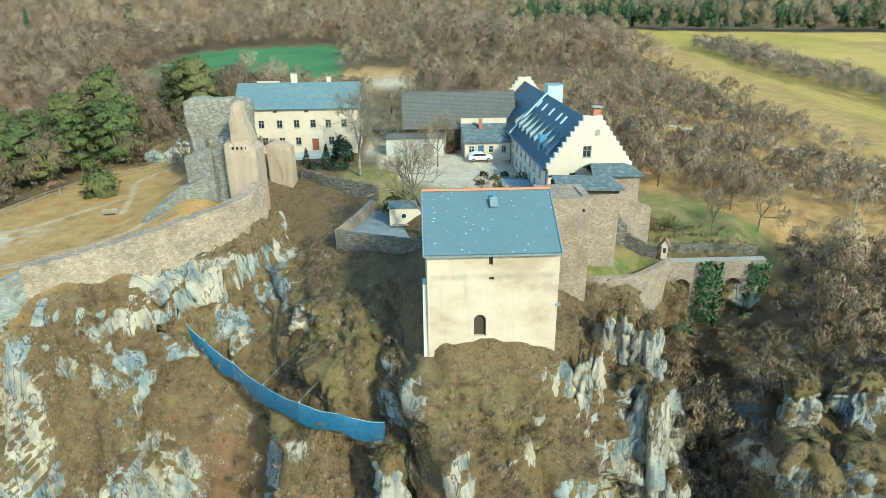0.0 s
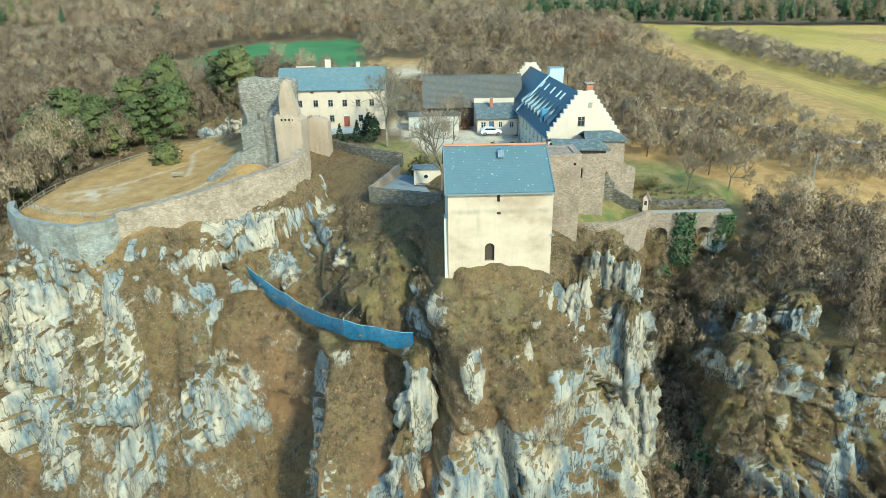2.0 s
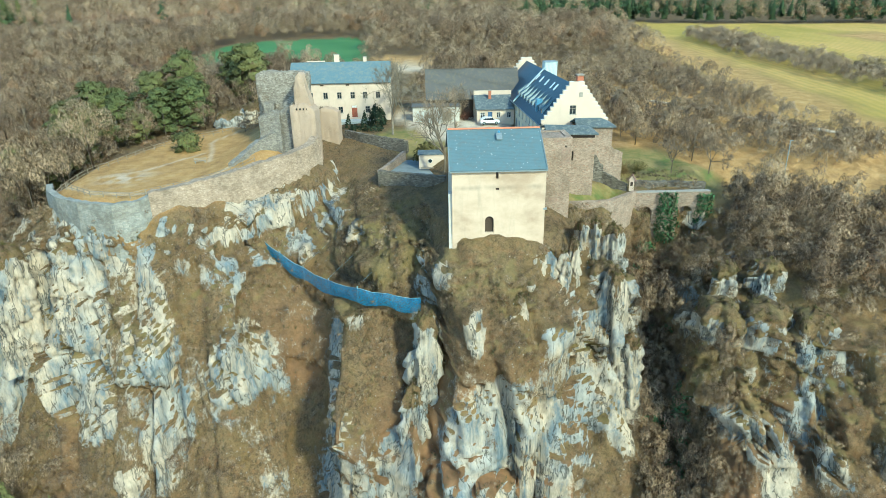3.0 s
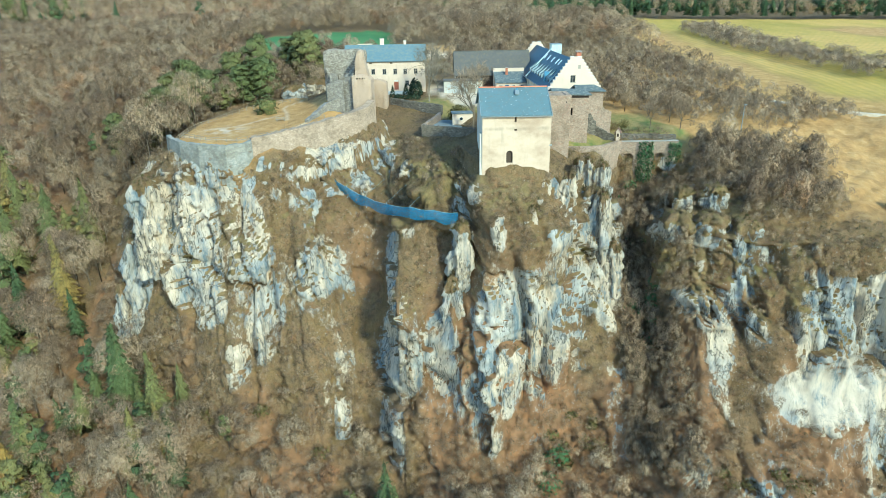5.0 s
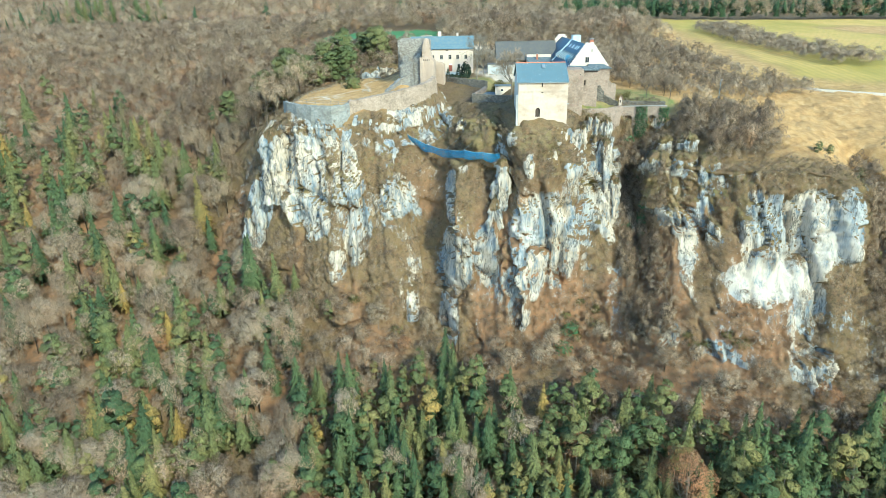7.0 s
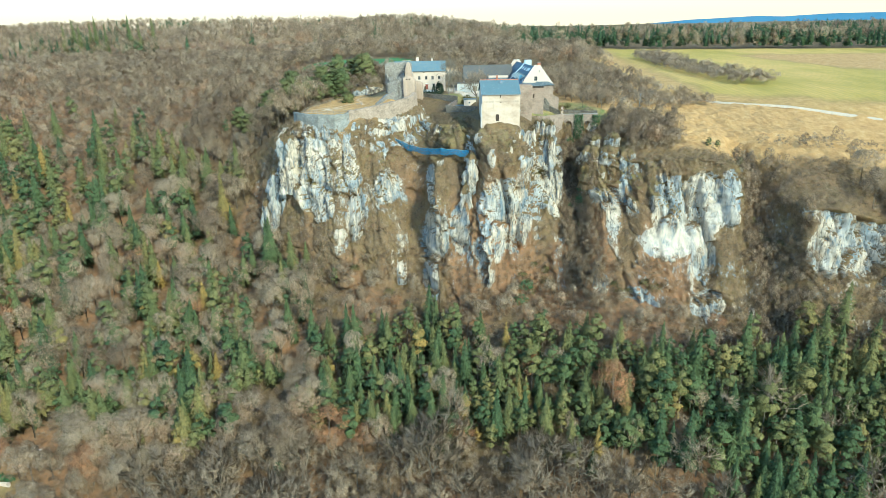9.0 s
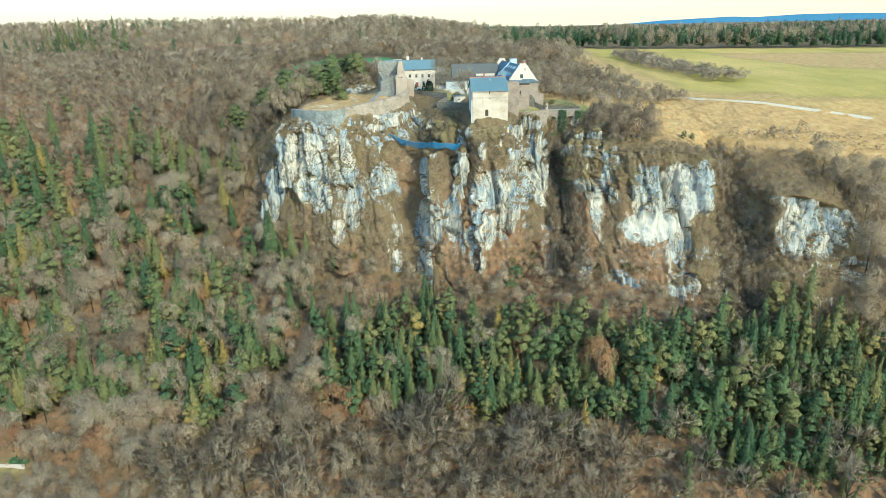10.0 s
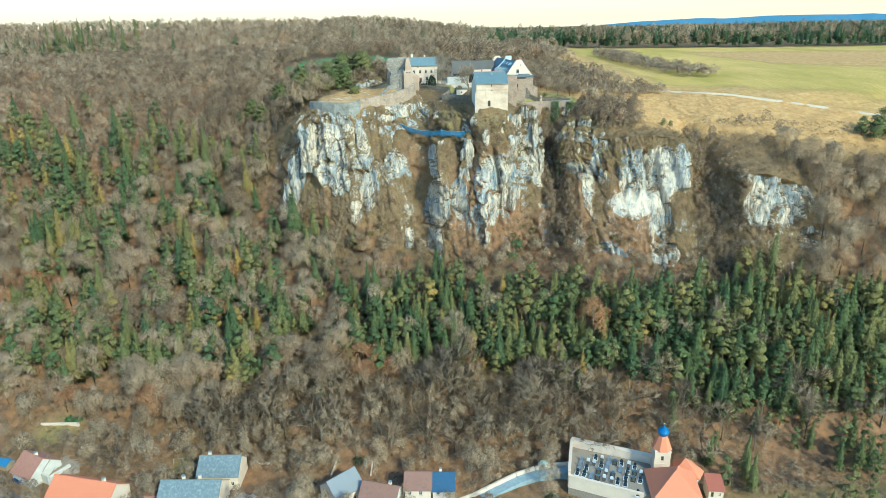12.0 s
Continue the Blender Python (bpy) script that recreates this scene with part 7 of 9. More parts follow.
house("village_house", -131.5, -35.5, -6.5, -18, 21, 10, 4.2, 8.2, WHITE, ORANGE_TILE, "long village house with bright orange roof", (-7, -3, 3, 7), ((6.2, 0.5),), 1)
house("old_house", -153.6, -21.0, -6.0, -32, 9, 10.5, 3.4, 7.6, SHADED_OLD_WHITE, FADED_TILE, "old house with faded red-brown roof, half torn down", (-4, 0), ((1.0, 0.3),), 1)
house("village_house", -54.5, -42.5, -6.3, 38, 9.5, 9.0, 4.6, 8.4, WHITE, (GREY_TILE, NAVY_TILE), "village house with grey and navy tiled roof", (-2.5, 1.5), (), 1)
house("village_house", -42.5, -46.5, -6.5, -20, 11, 8.5, 4.0, 7.4, SHADED_OLD_WHITE, BROWN_TILE, "village house with brown roof beside the lane", (-3, 1), ((2.8, 0.4),), 1)
house("village_house", -31.2, -44.0, -6.5, -6, 7.8, 8.4, 5.6, 8.6, WHITE, BROWN_TILE, "white house with dull brown roof by the ramp", (-2.4, 0.8), (), 2)
house("village_house", -23.6, -44.8, -6.5, -6, 6.4, 8.4, 5.2, 8.4, WHITE, NAVY_TILE, "white house with navy tiled roof by the ramp", (-1.6, 1.6), ((-0.9, 0.6),), 2)
house("outbuilding", -111.5, -40.5, -6.5, -6, 6, 5, 2.6, 4.0, WHITE, FADED_TILE, "low outbuilding with red-brown roof", (), (), 1, cat="shed")
house("garden_hut", -166.5, -15.5, -6.4, -20, 4.2, 3.4, 2.0, 3.0, WOOD, plain("blue_tin", (0.06, 0.22, 0.42), 0.4), "small hut with blue tin roof", (), (), 1, 0.25, "shed")


def torn_rafters():
    t = thing("timber_pile", pose(-146.5, -19.5, -5.6, 0, 0, -32), "heap of torn rafters and rubble beside the old house", "rubble")
    rng = random.Random(4)
    for k in range(34):
        a, b = rng.uniform(-6, 6), rng.uniform(-4, 4)
        bm = boxed(-rng.uniform(1.0, 2.6), rng.uniform(1.0, 2.6), -0.09, 0.09, -0.09, 0.09)
        bmesh.ops.transform(bm, matrix=pose(a, b, rng.uniform(0.1, 1.3), rng.uniform(-15, 15), rng.uniform(-30, 30), rng.uniform(0, 180)), verts=bm.verts[:])
        part("beam", bm, WOOD, t)
    bm = bmesh.new()
    bmesh.ops.create_icosphere(bm, subdivisions=3, radius=1)
    for v in bm.verts:
        v.co = Vector((v.co.x * 6.5, v.co.y * 4.2, max(-0.4, v.co.z * 0.9))) * (1 + 0.25 * noise.noise(v.co * 3))
    part("rubble", bm, PALE_STONE, t)
    for k in range(6):
        u = -3.0 + k * 0.95
        for s in (-1, 1):
            if rng.random() < 0.75:
                bm = boxed(-0.07, 0.07, 0, 5.2 + rng.uniform(-1.2, 0.6), -0.08, 0.08)
                bmesh.ops.transform(bm, matrix=pose(u, -1.6 + s * 4.6, 3.0, s * -40 + (180 if s > 0 else 0) * 0, 0, 0 if s < 0 else 180), verts=bm.verts[:])
                part("rafter", bm, WOOD, t)
    part("broken_wall", bevelled((-3.6, 2.6, -6.6, -6.1, -1.0, 2.4), 0.05), SHADED_OLD_WHITE, t)
    part("gable_stub", bevelled((2.2, 2.7, -6.0, 1.0, -1.0, 2.0), 0.05), SHADED_OLD_WHITE, t)


torn_rafters()

# ---- church with onion dome, and its walled graveyard ----
BLUE_DOME = plain("blue_copper", (0.03, 0.16, 0.36), 0.3, 0.3)
GOLD = plain("gilded_metal", (0.75, 0.55, 0.18), 0.25, 0.9)


def lathe(bm, outline, sides=16, cx=0.0, cy=0.0, turn=0.0):
    rings = []
    for r, z in outline:
        rings.append([bm.verts.new((cx + r * math.cos(2 * math.pi * k / sides + turn), cy + r * math.sin(2 * math.pi * k / sides + turn), z)) for k in range(sides)])
    for a, b in zip(rings, rings[1:]):
        for k in range(sides):
            bm.faces.new((a[k], a[(k + 1) % sides], b[(k + 1) % sides], b[k]))
    bm.faces.new(rings[0][::-1]), bm.faces.new(rings[-1])
    return bm


def church():
    t = thing("church", pose(42.3, -48.5, -4.0, 0, 0, -12), "village church with orange roofs and a blue onion dome", "church")
    bm = bmesh.new()
    wall(bm, "x", -2.3, 0.5, -2.3, 2.3, -1, 12.2, [(-0.4, 0.4, 8.8, 10.4)])
    part("tower_front", bm, CREAM, t)
    for d in ((-2.3, -1.8, -1.8, 1.8), (1.8, 2.3, -1.8, 1.8), (-2.3, 2.3, 1.8, 2.3)):
        part("tower_wall", boxed(*d, -1, 12.2), CREAM, t)
    part("belfry_louvre", boxed(-0.4, 0.4, -2.05, -1.95, 8.8, 10.4), DARK_WOOD, t)
    for z in (7.6, 11.9):
        bm = bmesh.new()
        for d in ((-2.42, 2.42, -2.42, -2.303), (-2.42, 2.42, 2.303, 2.42), (-2.42, -2.303, -2.3, 2.3), (2.303, 2.42, -2.3, 2.3)):
            box(bm, *d, z, z + 0.25)
        part("cornice", bm, WHITE, t)
    part("tower_roof", lathe(bmesh.new(), [(3.0, 12.1), (2.95, 12.3), (2.3, 13.8), (1.6, 15.6), (1.2, 16.4)], 8, turn=math.pi / 8), ORANGE_TILE, t, "eight-sided orange tiled roof")
    dome = part("onion_dome", lathe(bmesh.new(), [(1.1, 16.3), (1.25, 16.5), (1.65, 17.1), (1.75, 17.7), (1.45, 18.4), (0.8, 18.9), (0.35, 19.2), (0.2, 19.8), (0.12, 20.2)], 16), BLUE_DOME, t, "blue onion dome")
    bm = bmesh.new()
    bmesh.ops.create_uvsphere(bm, u_segments=10, v_segments=8, radius=0.28, matrix=pose(0, 0, 20.3))
    part("ball", bm, GOLD, dome)
    bm = boxed(-0.05, 0.05, -0.05, 0.05, 20.5, 21.9)
    box(bm, -0.4, 0.4, -0.04, 0.04, 21.2, 21.3)
    part("cross", bm, GOLD, dome)
    # nave and choir
    nx0, nx1, ny0, ny1, e, r = -4.5, 9.0, -15.0, -2.0, 5.0, 11.2
    bm = bmesh.new()
    holes = [(u, u + 1.1, 1.8, 4.2) for u in (-2.5, 1.0, 4.5, 7.0)]
    wall(bm, "x", ny0, 0.6, nx0, nx1, -1, e, holes)
    part("nave_front", bm, CREAM, t)
    for u, u1, c, d in holes:
        window(t, "x", ny0, (u + u1) / 2, c, 1.1, d - c, -1, frame_mat=GREY_FRAME)
    for d in ((nx0, nx0 + 0.6, ny0 + 0.6, ny1), (nx1 - 0.6, nx1, ny0 + 0.6, ny1), (nx0 + 0.6, nx1 - 0.6, ny1 - 0.6, ny1)):
        part("nave_wall", boxed(*d, -1, e), CREAM, t)
    o, xm, ym0, ym1 = 0.5, 2.5, -9.0, -7.5
    A, B, C, D = (nx0 - o, ny0 - o, e), (nx1 + o, ny0 - o, e), (nx1 + o, ny1 + o, e), (nx0 - o, ny1 + o, e)
    P, Q = (xm, ym0, r), (xm + 0.8, ym1, r)
    for q in ((A, B, P, P), (B, C, Q, P), (C, D, Q, Q), (D, A, P, Q)):
        bm = bmesh.new()
        slope(bm, *q, 20, 0.18, 0.04)
        part("nave_roof", bm, ORANGE_TILE, t)
    bm = bmesh.new()
    prism(bm, [(4.0, -2.0), (10.2, -4.0), (12.2, -0.5), (10.0, 3.6), (5.2, 3.6)], "z", -1.0, 4.6)
    part("choir_wall", bm, CREAM, t)
    bm = bmesh.new()
    ring = [(3.4, -2.6), (10.8, -4.6), (13.0, -0.5), (10.4, 4.3), (4.8, 4.3)]
    base = [bm.verts.new((x, y, 4.6)) for x, y in ring]
    low = [bm.verts.new((x, y, 4.45)) for x, y in ring]
    tip = bm.verts.new((7.2, 0.0, 8.6))
    for k in range(5):
        bm.faces.new((base[k], base[(k + 1) % 5], tip))
        bm.faces.new((low[k], low[(k + 1) % 5], base[(k + 1) % 5], base[k]))
    bm.faces.new(low[::-1])
    part("choir_roof", bm, ORANGE_TILE, t)
    # sacristy
    bm = bmesh.new()
    wall(bm, "x", -7.0, 0.4, 13.0, 17.2, -1, 3.2, [(13.6, 14.4, 0.6, 2.4), (15.6, 16.4, 1.2, 2.2)])
    part("sacristy_front", bm, WHITE, t)
    part("sacristy_body", boxed(13.0, 17.2, -6.6, -1.5, -1, 3.2), WHITE, t)
    part("sacristy_door", boxed(13.6, 14.4, -6.85, -6.75, 0.6, 2.4), DARK_WOOD, t)
    bm = bmesh.new()
    slope(bm, (12.6, -7.5, 3.1), (17.6, -7.5, 3.1), (17.6, -1.2, 4.6), (12.6, -1.2, 4.6), 10, 0.14, 0.03)
    part("sacristy_roof", bm, plain("rusty_tin", (0.40, 0.13, 0.08), 0.6), t, "rusty red tin roof")


church()

CEM = [(19.0, -34.0), (41.5, -45.5), (38.0, -58.5), (33.0, -59.5), (14.0, -49.0)]
bm = bmesh.new()
prism(bm, CEM, "z", -9.0, 0.0)
solid("graveyard_terrace", bm, plain("brown_gravel", (0.30, 0.25, 0.19), 0.95, scale=2.0), AT0, "gravelled graveyard terrace beside the church", "graveyard", kind="structure")


def cem_wall(name, a, b, h, thick=0.6, tiles=False):
    d = Vector((b[0] - a[0], b[1] - a[1], 0))
    L = d.length
    t = thing(name, pose(a[0], a[1], 0, 0, 0, math.degrees(math.atan2(d.y, d.x))), "white rendered graveyard wall with coping", "wall", kind="structure")
    part("wall_body", boxed(0, L, -thick / 2, thick / 2, -3.5, h), WHITE, t)
    part("coping", boxed(-0.1, L + 0.1, -thick / 2 - 0.15, thick / 2 + 0.15, h + 0.004, h + 0.16), WHITE if not tiles else BROWN_TILE, t)
    n = int(L / 4)
    for k in range(n):
        part("pier", bevelled((4 * k + 1.6, 4 * k + 2.3, -thick / 2 - 0.12, -thick / 2 - 0.004, 0.02, h - 0.2), 0.03), WHITE, t)


cem_wall("graveyard_wall_rear", CEM[0], CEM[1], 2.6, 1.4)
cem_wall("graveyard_wall_side", CEM[4], CEM[0], 2.2)
cem_wall("graveyard_wall_front", CEM[4], CEM[3], 0.8)

GRAVE_STONES = [plain("black_granite", (0.03, 0.045, 0.06), 0.2), plain("white_marble", (0.66, 0.68, 0.68), 0.4), plain("grey_granite", (0.22, 0.25, 0.28), 0.5), plain("blue_grey_granite", (0.10, 0.16, 0.22), 0.3)]
SOIL = plain("grave_soil", (0.10, 0.08, 0.06), 1.0, scale=8)


def graves():
    rng = random.Random(11)
    ux, uy = Vector((0.89, -0.455, 0)), Vector((-0.455, -0.89, 0))
    kinds = []
    for k in range(6):
        g = thing("grave", pose(0, 0, -60), "grave with kerbed plot and upright headstone", "grave", "graves in the graveyard")
        mat = GRAVE_STONES[k % 4]
        h = 1.0 + 0.2 * (k % 3)
        bm = bmesh.new()
        for d in ((-0.7, 0.7, 0.85, 1.0), (-0.7, 0.7, -1.0, -0.85), (-0.7, -0.55, -0.85, 0.85), (0.55, 0.7, -0.85, 0.85)):
            box(bm, *d, 0, 0.22)
        part("kerb", bm, GRAVE_STONES[(k + 1) % 4], g)
        part("bed", boxed(-0.55, 0.55, -0.85, 0.85, 0, 0.12), SOIL if k % 2 else mat, g)
        bm = bmesh.new()
        top = [(-0.5, 0.2), (0.5, 0.2), (0.5, h * 0.8), (0.3, h), (-0.3, h), (-0.5, h * 0.8)] if k % 2 else [(-0.45, 0.2), (0.45, 0.2), (0.4, h), (0, h + 0.25), (-0.4, h)]
        prism(bm, top, "y", 0.8, 1.02)
        part("headstone", bm, mat, g)
        if k % 3 == 0:
            bm = bmesh.new()
            bmesh.ops.create_icosphere(bm, subdivisions=1, radius=0.25, matrix=pose(0.1, -0.3, 0.25))
            part("plant", bm, plain("grave_plant", (0.10, 0.13, 0.05), 0.9), g)
        kinds.append(g)
    origin = Vector((20.5, -37.5, 0))
    n = 0
    for row in range(5):
        for col in range(10):
            if rng.random() < 0.14 or (row == 0 and col < 2):
                continue
            p = origin + ux * (1.5 + col * 2.0 + rng.uniform(-0.15, 0.15)) + uy * (1.8 + row * 3.0)
            m = pose(p.x, p.y, 0.01, 0, 0, -27 + rng.uniform(-3, 3))
            if not inside(np.array([p.x]), np.array([p.y]), CEM)[0]:
                continue
            if n < len(kinds):
                kinds[n].matrix_world = m
            else:
                copy_thing(kinds[rng.randrange(6)], m)
            n += 1


graves()

# ---- stepped ramp with its white wall, and a small domed niche ----
def ramp():
    t = thing("stepped_ramp", AT0, "stepped blue-grey ramp with a white wall up to the graveyard", "ramp", kind="structure")
    line = [(-21.0, -50.2, -7.2), (-14.0, -48.4, -6.4), (-7.0, -45.6, -5.4), (0.0, -43.0, -4.4), (6.0, -41.6, -3.8), (12.0, -41.4, -3.2), (17.6, -42.2, -2.6)]
    P = []
    for a, b in zip(line, line[1:]):
        for i in range(8):
            P.append([a[k] + (b[k] - a[k]) * i / 8 for k in range(3)])
    P.append(list(line[-1]))
    paving = plain("blue_grey_paving", (0.30, 0.38, 0.40), 0.8, scale=1.0)
    for i, (a, b) in enumerate(zip(P, P[1:])):
        d = Vector((b[0] - a[0], b[1] - a[1], 0)).normalized()
        n = Vector((-d.y, d.x, 0))
        a, b = Vector(a), Vector(b)
        bm = bmesh.new()
        q = [a - n * 1.5, b - n * 1.5, b + n * 1.5, a + n * 1.5]
        z = a.z
        v0 = [bm.verts.new((p.x, p.y, z - 3.0)) for p in q]
        v1 = [bm.verts.new((p.x, p.y, z)) for p in q]
        bm.faces.new(v0[::-1]), bm.faces.new(v1)
        for k in range(4):
            bm.faces.new((v0[k], v0[(k + 1) % 4], v1[(k + 1) % 4], v1[k]))
        part("step", bm, paving, t)
        bm = bmesh.new()
        q = [a + n * 1.51, b + n * 1.51, b + n * 2.1, a + n * 2.1]
        v0 = [bm.verts.new((p.x, p.y, z - 3.0)) for p in q]
        v1 = [bm.verts.new((p.x, p.y, z + 1.3)) for p in q]
        bm.faces.new(v0[::-1]), bm.faces.new(v1)
        for k in range(4):
            bm.faces.new((v0[k], v0[(k + 1) % 4], v1[(k + 1) % 4], v1[k]))
        part("wall_piece", bm, WHITE, t)
    nb = thing("domed_niche", pose(8.6, -39.4, -3.6), "small white niche with pale green dome beside the ramp", "shrine")
    part("body", bevelled((-1.6, 1.6, -0.8, 1.0, -2, 1.6), 0.05), WHITE, nb)
    # grey panel on the front stands in for a shaded recess
    part("recess", boxed(-0.5, 0.5, -0.83, -0.804, -0.2, 1.0), GREY_FRAME, nb)
    bm = bmesh.new()
    bmesh.ops.create_uvsphere(bm, u_segments=14, v_segments=8, radius=1.45)
    for v in bm.verts:
        v.co = Vector((v.co.x, v.co.y * 0.7 + 0.1, max(0.0, v.co.z) * 0.75 + 1.6))
    part("dome", bm, plain("pale_green_copper", (0.36, 0.52, 0.46), 0.5), nb)


ramp()
rough_wall([(x, y, float(ground_z(x, y)[0]) + 1.4) for x, y in ((-164.5, 4.5), (-157.5, 3.5), (-150.5, 2.5))], 0.5, -9, "lawn_wall", WHITE, "low whitewashed wall above a lawn", 0.03, 31, 1.0)

# ---- cars ----
def car(name, m, paint, label, group=""):
    t = thing(name, m, label, "car", group)
    bm = bmesh.new()
    side = [(-2.05, 0.35), (2.0, 0.35), (2.08, 0.6), (1.95, 0.85), (1.05, 0.98), (0.45, 1.45), (-1.15, 1.5), (-1.85, 1.05), (-2.1, 0.85)]
    prism(bm, side, "y", -0.85, 0.85)
    bmesh.ops.bevel(bm, geom=bm.edges[:], offset=0.06, segments=2, affect="EDGES")
    part("body", bm, paint, t)
    bm = bmesh.new()
    prism(bm, [(0.98, 1.0), (0.45, 1.38), (-1.1, 1.42), (-1.65, 1.05)], "y", -0.865, 0.865)
    part("side_windows", bm, GLASS, t)
    bm = bmesh.new()
    prism(bm, [(1.07, 1.0), (0.5, 1.46), (0.46, 1.44), (1.0, 1.0)], "y", -0.7, 0.7)
    part("windscreen", bm, GLASS, t)
    for x in (-1.3, 1.3):
        for y in (-0.82, 0.82):
            bm = bmesh.new()
            bmesh.ops.create_cone(bm, cap_ends=True, segments=18, radius1=0.33, radius2=0.33, depth=0.2, matrix=pose(x, y, 0.33, 90))
            w = part("wheel", bm, TYRE, t)
            bm = bmesh.new()
            bmesh.ops.create_cone(bm, cap_ends=True, segments=12, radius1=0.2, radius2=0.2, depth=0.22, matrix=pose(x, y, 0.33, 90))
            part("rim", bm, ZINC, w)
    for y in (-0.6, 0.6):
        part("headlight", boxed(1.98, 2.09, y - 0.18, y + 0.18, 0.62, 0.76), FRAME, t)
        part("tail_light", boxed(-2.12, -2.06, y - 0.16, y + 0.16, 0.75, 0.95), plain("red_lamp", (0.4, 0.02, 0.02), 0.3), t)
    return t


TYRE = plain("tyre_rubber", (0.02, 0.02, 0.02), 0.9)
car("car", pose(10.9, 107.9, 102.72, 0, 0, 4), plain("white_car_paint", (0.80, 0.82, 0.82), 0.25, vary=0.05), "white hatchback parked before the annex")
BLUE_PAINT = plain("blue_car_paint", (0.02, 0.07, 0.22), 0.25, vary=0.1)
car("car", pose(-79.6, -42.5, -6.2, 0, 0, 80), BLUE_PAINT, "dark blue car parked in a farmyard", "cars in the farmyard")
car("car", pose(-75.6, -44.0, -6.2, 0, 0, 55), BLUE_PAINT, "dark blue car parked in a farmyard", "cars in the farmyard")
car("car", pose(-158.5, -24.0, -6.4, 0, 0, -25), BLUE_PAINT, "dark blue car beside the village lane")
car("car", pose(-140.0, -42.0, -6.5, 0, 0, 30), BLUE_PAINT, "dark blue car parked near the orange-roofed house")
bm = bmesh.new()
prism(bm, [(-2.6, -1.6), (2.6, -1.6), (2.6, 1.6), (-2.6, 1.6)], "z", 0, 1.1)
solid("pool", bm, plain("blue_tarpaulin", (0.02, 0.26, 0.55), 0.4), pose(-117.0, -40.8, -5.0, 0, 0, -18), "swimming pool under a bright blue cover", "pool")
bm = bmesh.new()
prism(bm, [(-1.9, 0.3), (1.7, 0.3), (2.0, 0.8), (1.6, 1.5), (-1.5, 1.6), (-2.0, 1.0)], "y", -0.9, 0.9)
bmesh.ops.bevel(bm, geom=bm.edges[:], offset=0.12, segments=2, affect="EDGES")
solid("caravan", bm, WHITE, pose(-146.0, 11.0, float(ground_z(-146, 11)[0]) - 0.25, 0, 0, 20), "small white caravan parked among the trees", "caravan")

# lane and farmyard surfaces, a little above the grass
def flat_patch(name, poly, z, mat, label, cat):
    bm = bmesh.new()
    prism(bm, poly, "z", z - 2.0, z)
    return solid(name, bm, mat, AT0, label, cat, kind="structure")


flat_patch("lane", [(-200, -26), (-170, -25), (-160, -27), (-148, -36), (-140, -48), (-60, -54), (-20, -54), (20, -66), (60, -72), (60, -78), (18, -72), (-22, -60), (-62, -60), (-146, -54), (-156, -40), (-166, -32), (-200, -32)], -6.3, plain("grey_asphalt", (0.16, 0.17, 0.18), 0.9, scale=0.6), "grey asphalt village lane", "road")
flat_patch("farmyard", [(-85, -29), (-74, -33), (-72, -47), (-88, -50), (-90, -44)], -6.25, plain("pale_gravel", (0.46, 0.41, 0.32), 0.95, scale=1.5), "pale gravel farmyard", "yard")


def swing_frame():
    t = thing("swing_frame", pose(-109.5, -20.5, float(ground_z(-109.5, -20.5)[0])), "bare wooden garden swing frame on a lawn", "swing")
    for x in (-1.5, 1.5):
        for tilt in (-16, 16):
            bm = boxed(-0.06, 0.06, -0.06, 0.06, -0.1, 2.5)
            bmesh.ops.transform(bm, matrix=pose(x, 0.7 * (1 if tilt > 0 else -1), 0, tilt), verts=bm.verts[:])
            part("leg", bm, WOOD, t)
    part("crossbeam", boxed(-1.8, 1.8, -0.07, 0.07, 2.3, 2.44), WOOD, t)


swing_frame()


def farm_track():
    """A pale gravel track draped over the fields."""
    bm = bmesh.new()
    last = None
    for (x0, y0), (x1, y1) in zip(ROAD, ROAD[1:]):
        n = max(2, int(math.hypot(x1 - x0, y1 - y0) / 4))
        d = Vector((y1 - y0, x0 - x1, 0)).normalized() * 0.8
        for i in range(n + 1):
            x, y = x0 + (x1 - x0) * i / n, y0 + (y1 - y0) * i / n
            row = [bm.verts.new((x + d.x * k, y + d.y * k, float(ground_z(x + d.x * k, y + d.y * k)[0]) + h)) for k, h in ((-1.25, -0.3), (-1, 0.28), (1, 0.28), (1.25, -0.3))]
            if last:
                for a, b in ((0, 1), (1, 2), (2, 3)):
                    bm.faces.new((last[a], last[b], row[b], row[a]))
            last = row
    bmesh.ops.recalc_face_normals(bm, faces=bm.faces[:])
    solid("farm_track", bm, plain("pale_track_gravel", (0.56, 0.46, 0.33), 0.95, scale=1.2), AT0, "pale gravel track between the fields and the meadow", "track", kind="structure")


farm_track()
for a, b in (((-56.5, -24.5, -4.0), (-58.5, -34.0, -4.6)), ((-45.0, -25.0, -4.2), (-46.0, -35.0, -4.8)), ((-83.0, -24.6, -4.6), (-79.0, -25.6, -4.6))):
    rough_wall([a, b], 0.4, -9, "garden_wall", WHITE, "short whitewashed garden wall behind the houses", 0.03, 33, 1.0)
house("garden_hut", 1.5, -54.5, -6.4, -8, 6.5, 4.5, 2.2, 3.2, WHITE, SPECK_TILE, "low hut with blue-grey roof below the ramp", (), (), 1, 0.25, "shed")

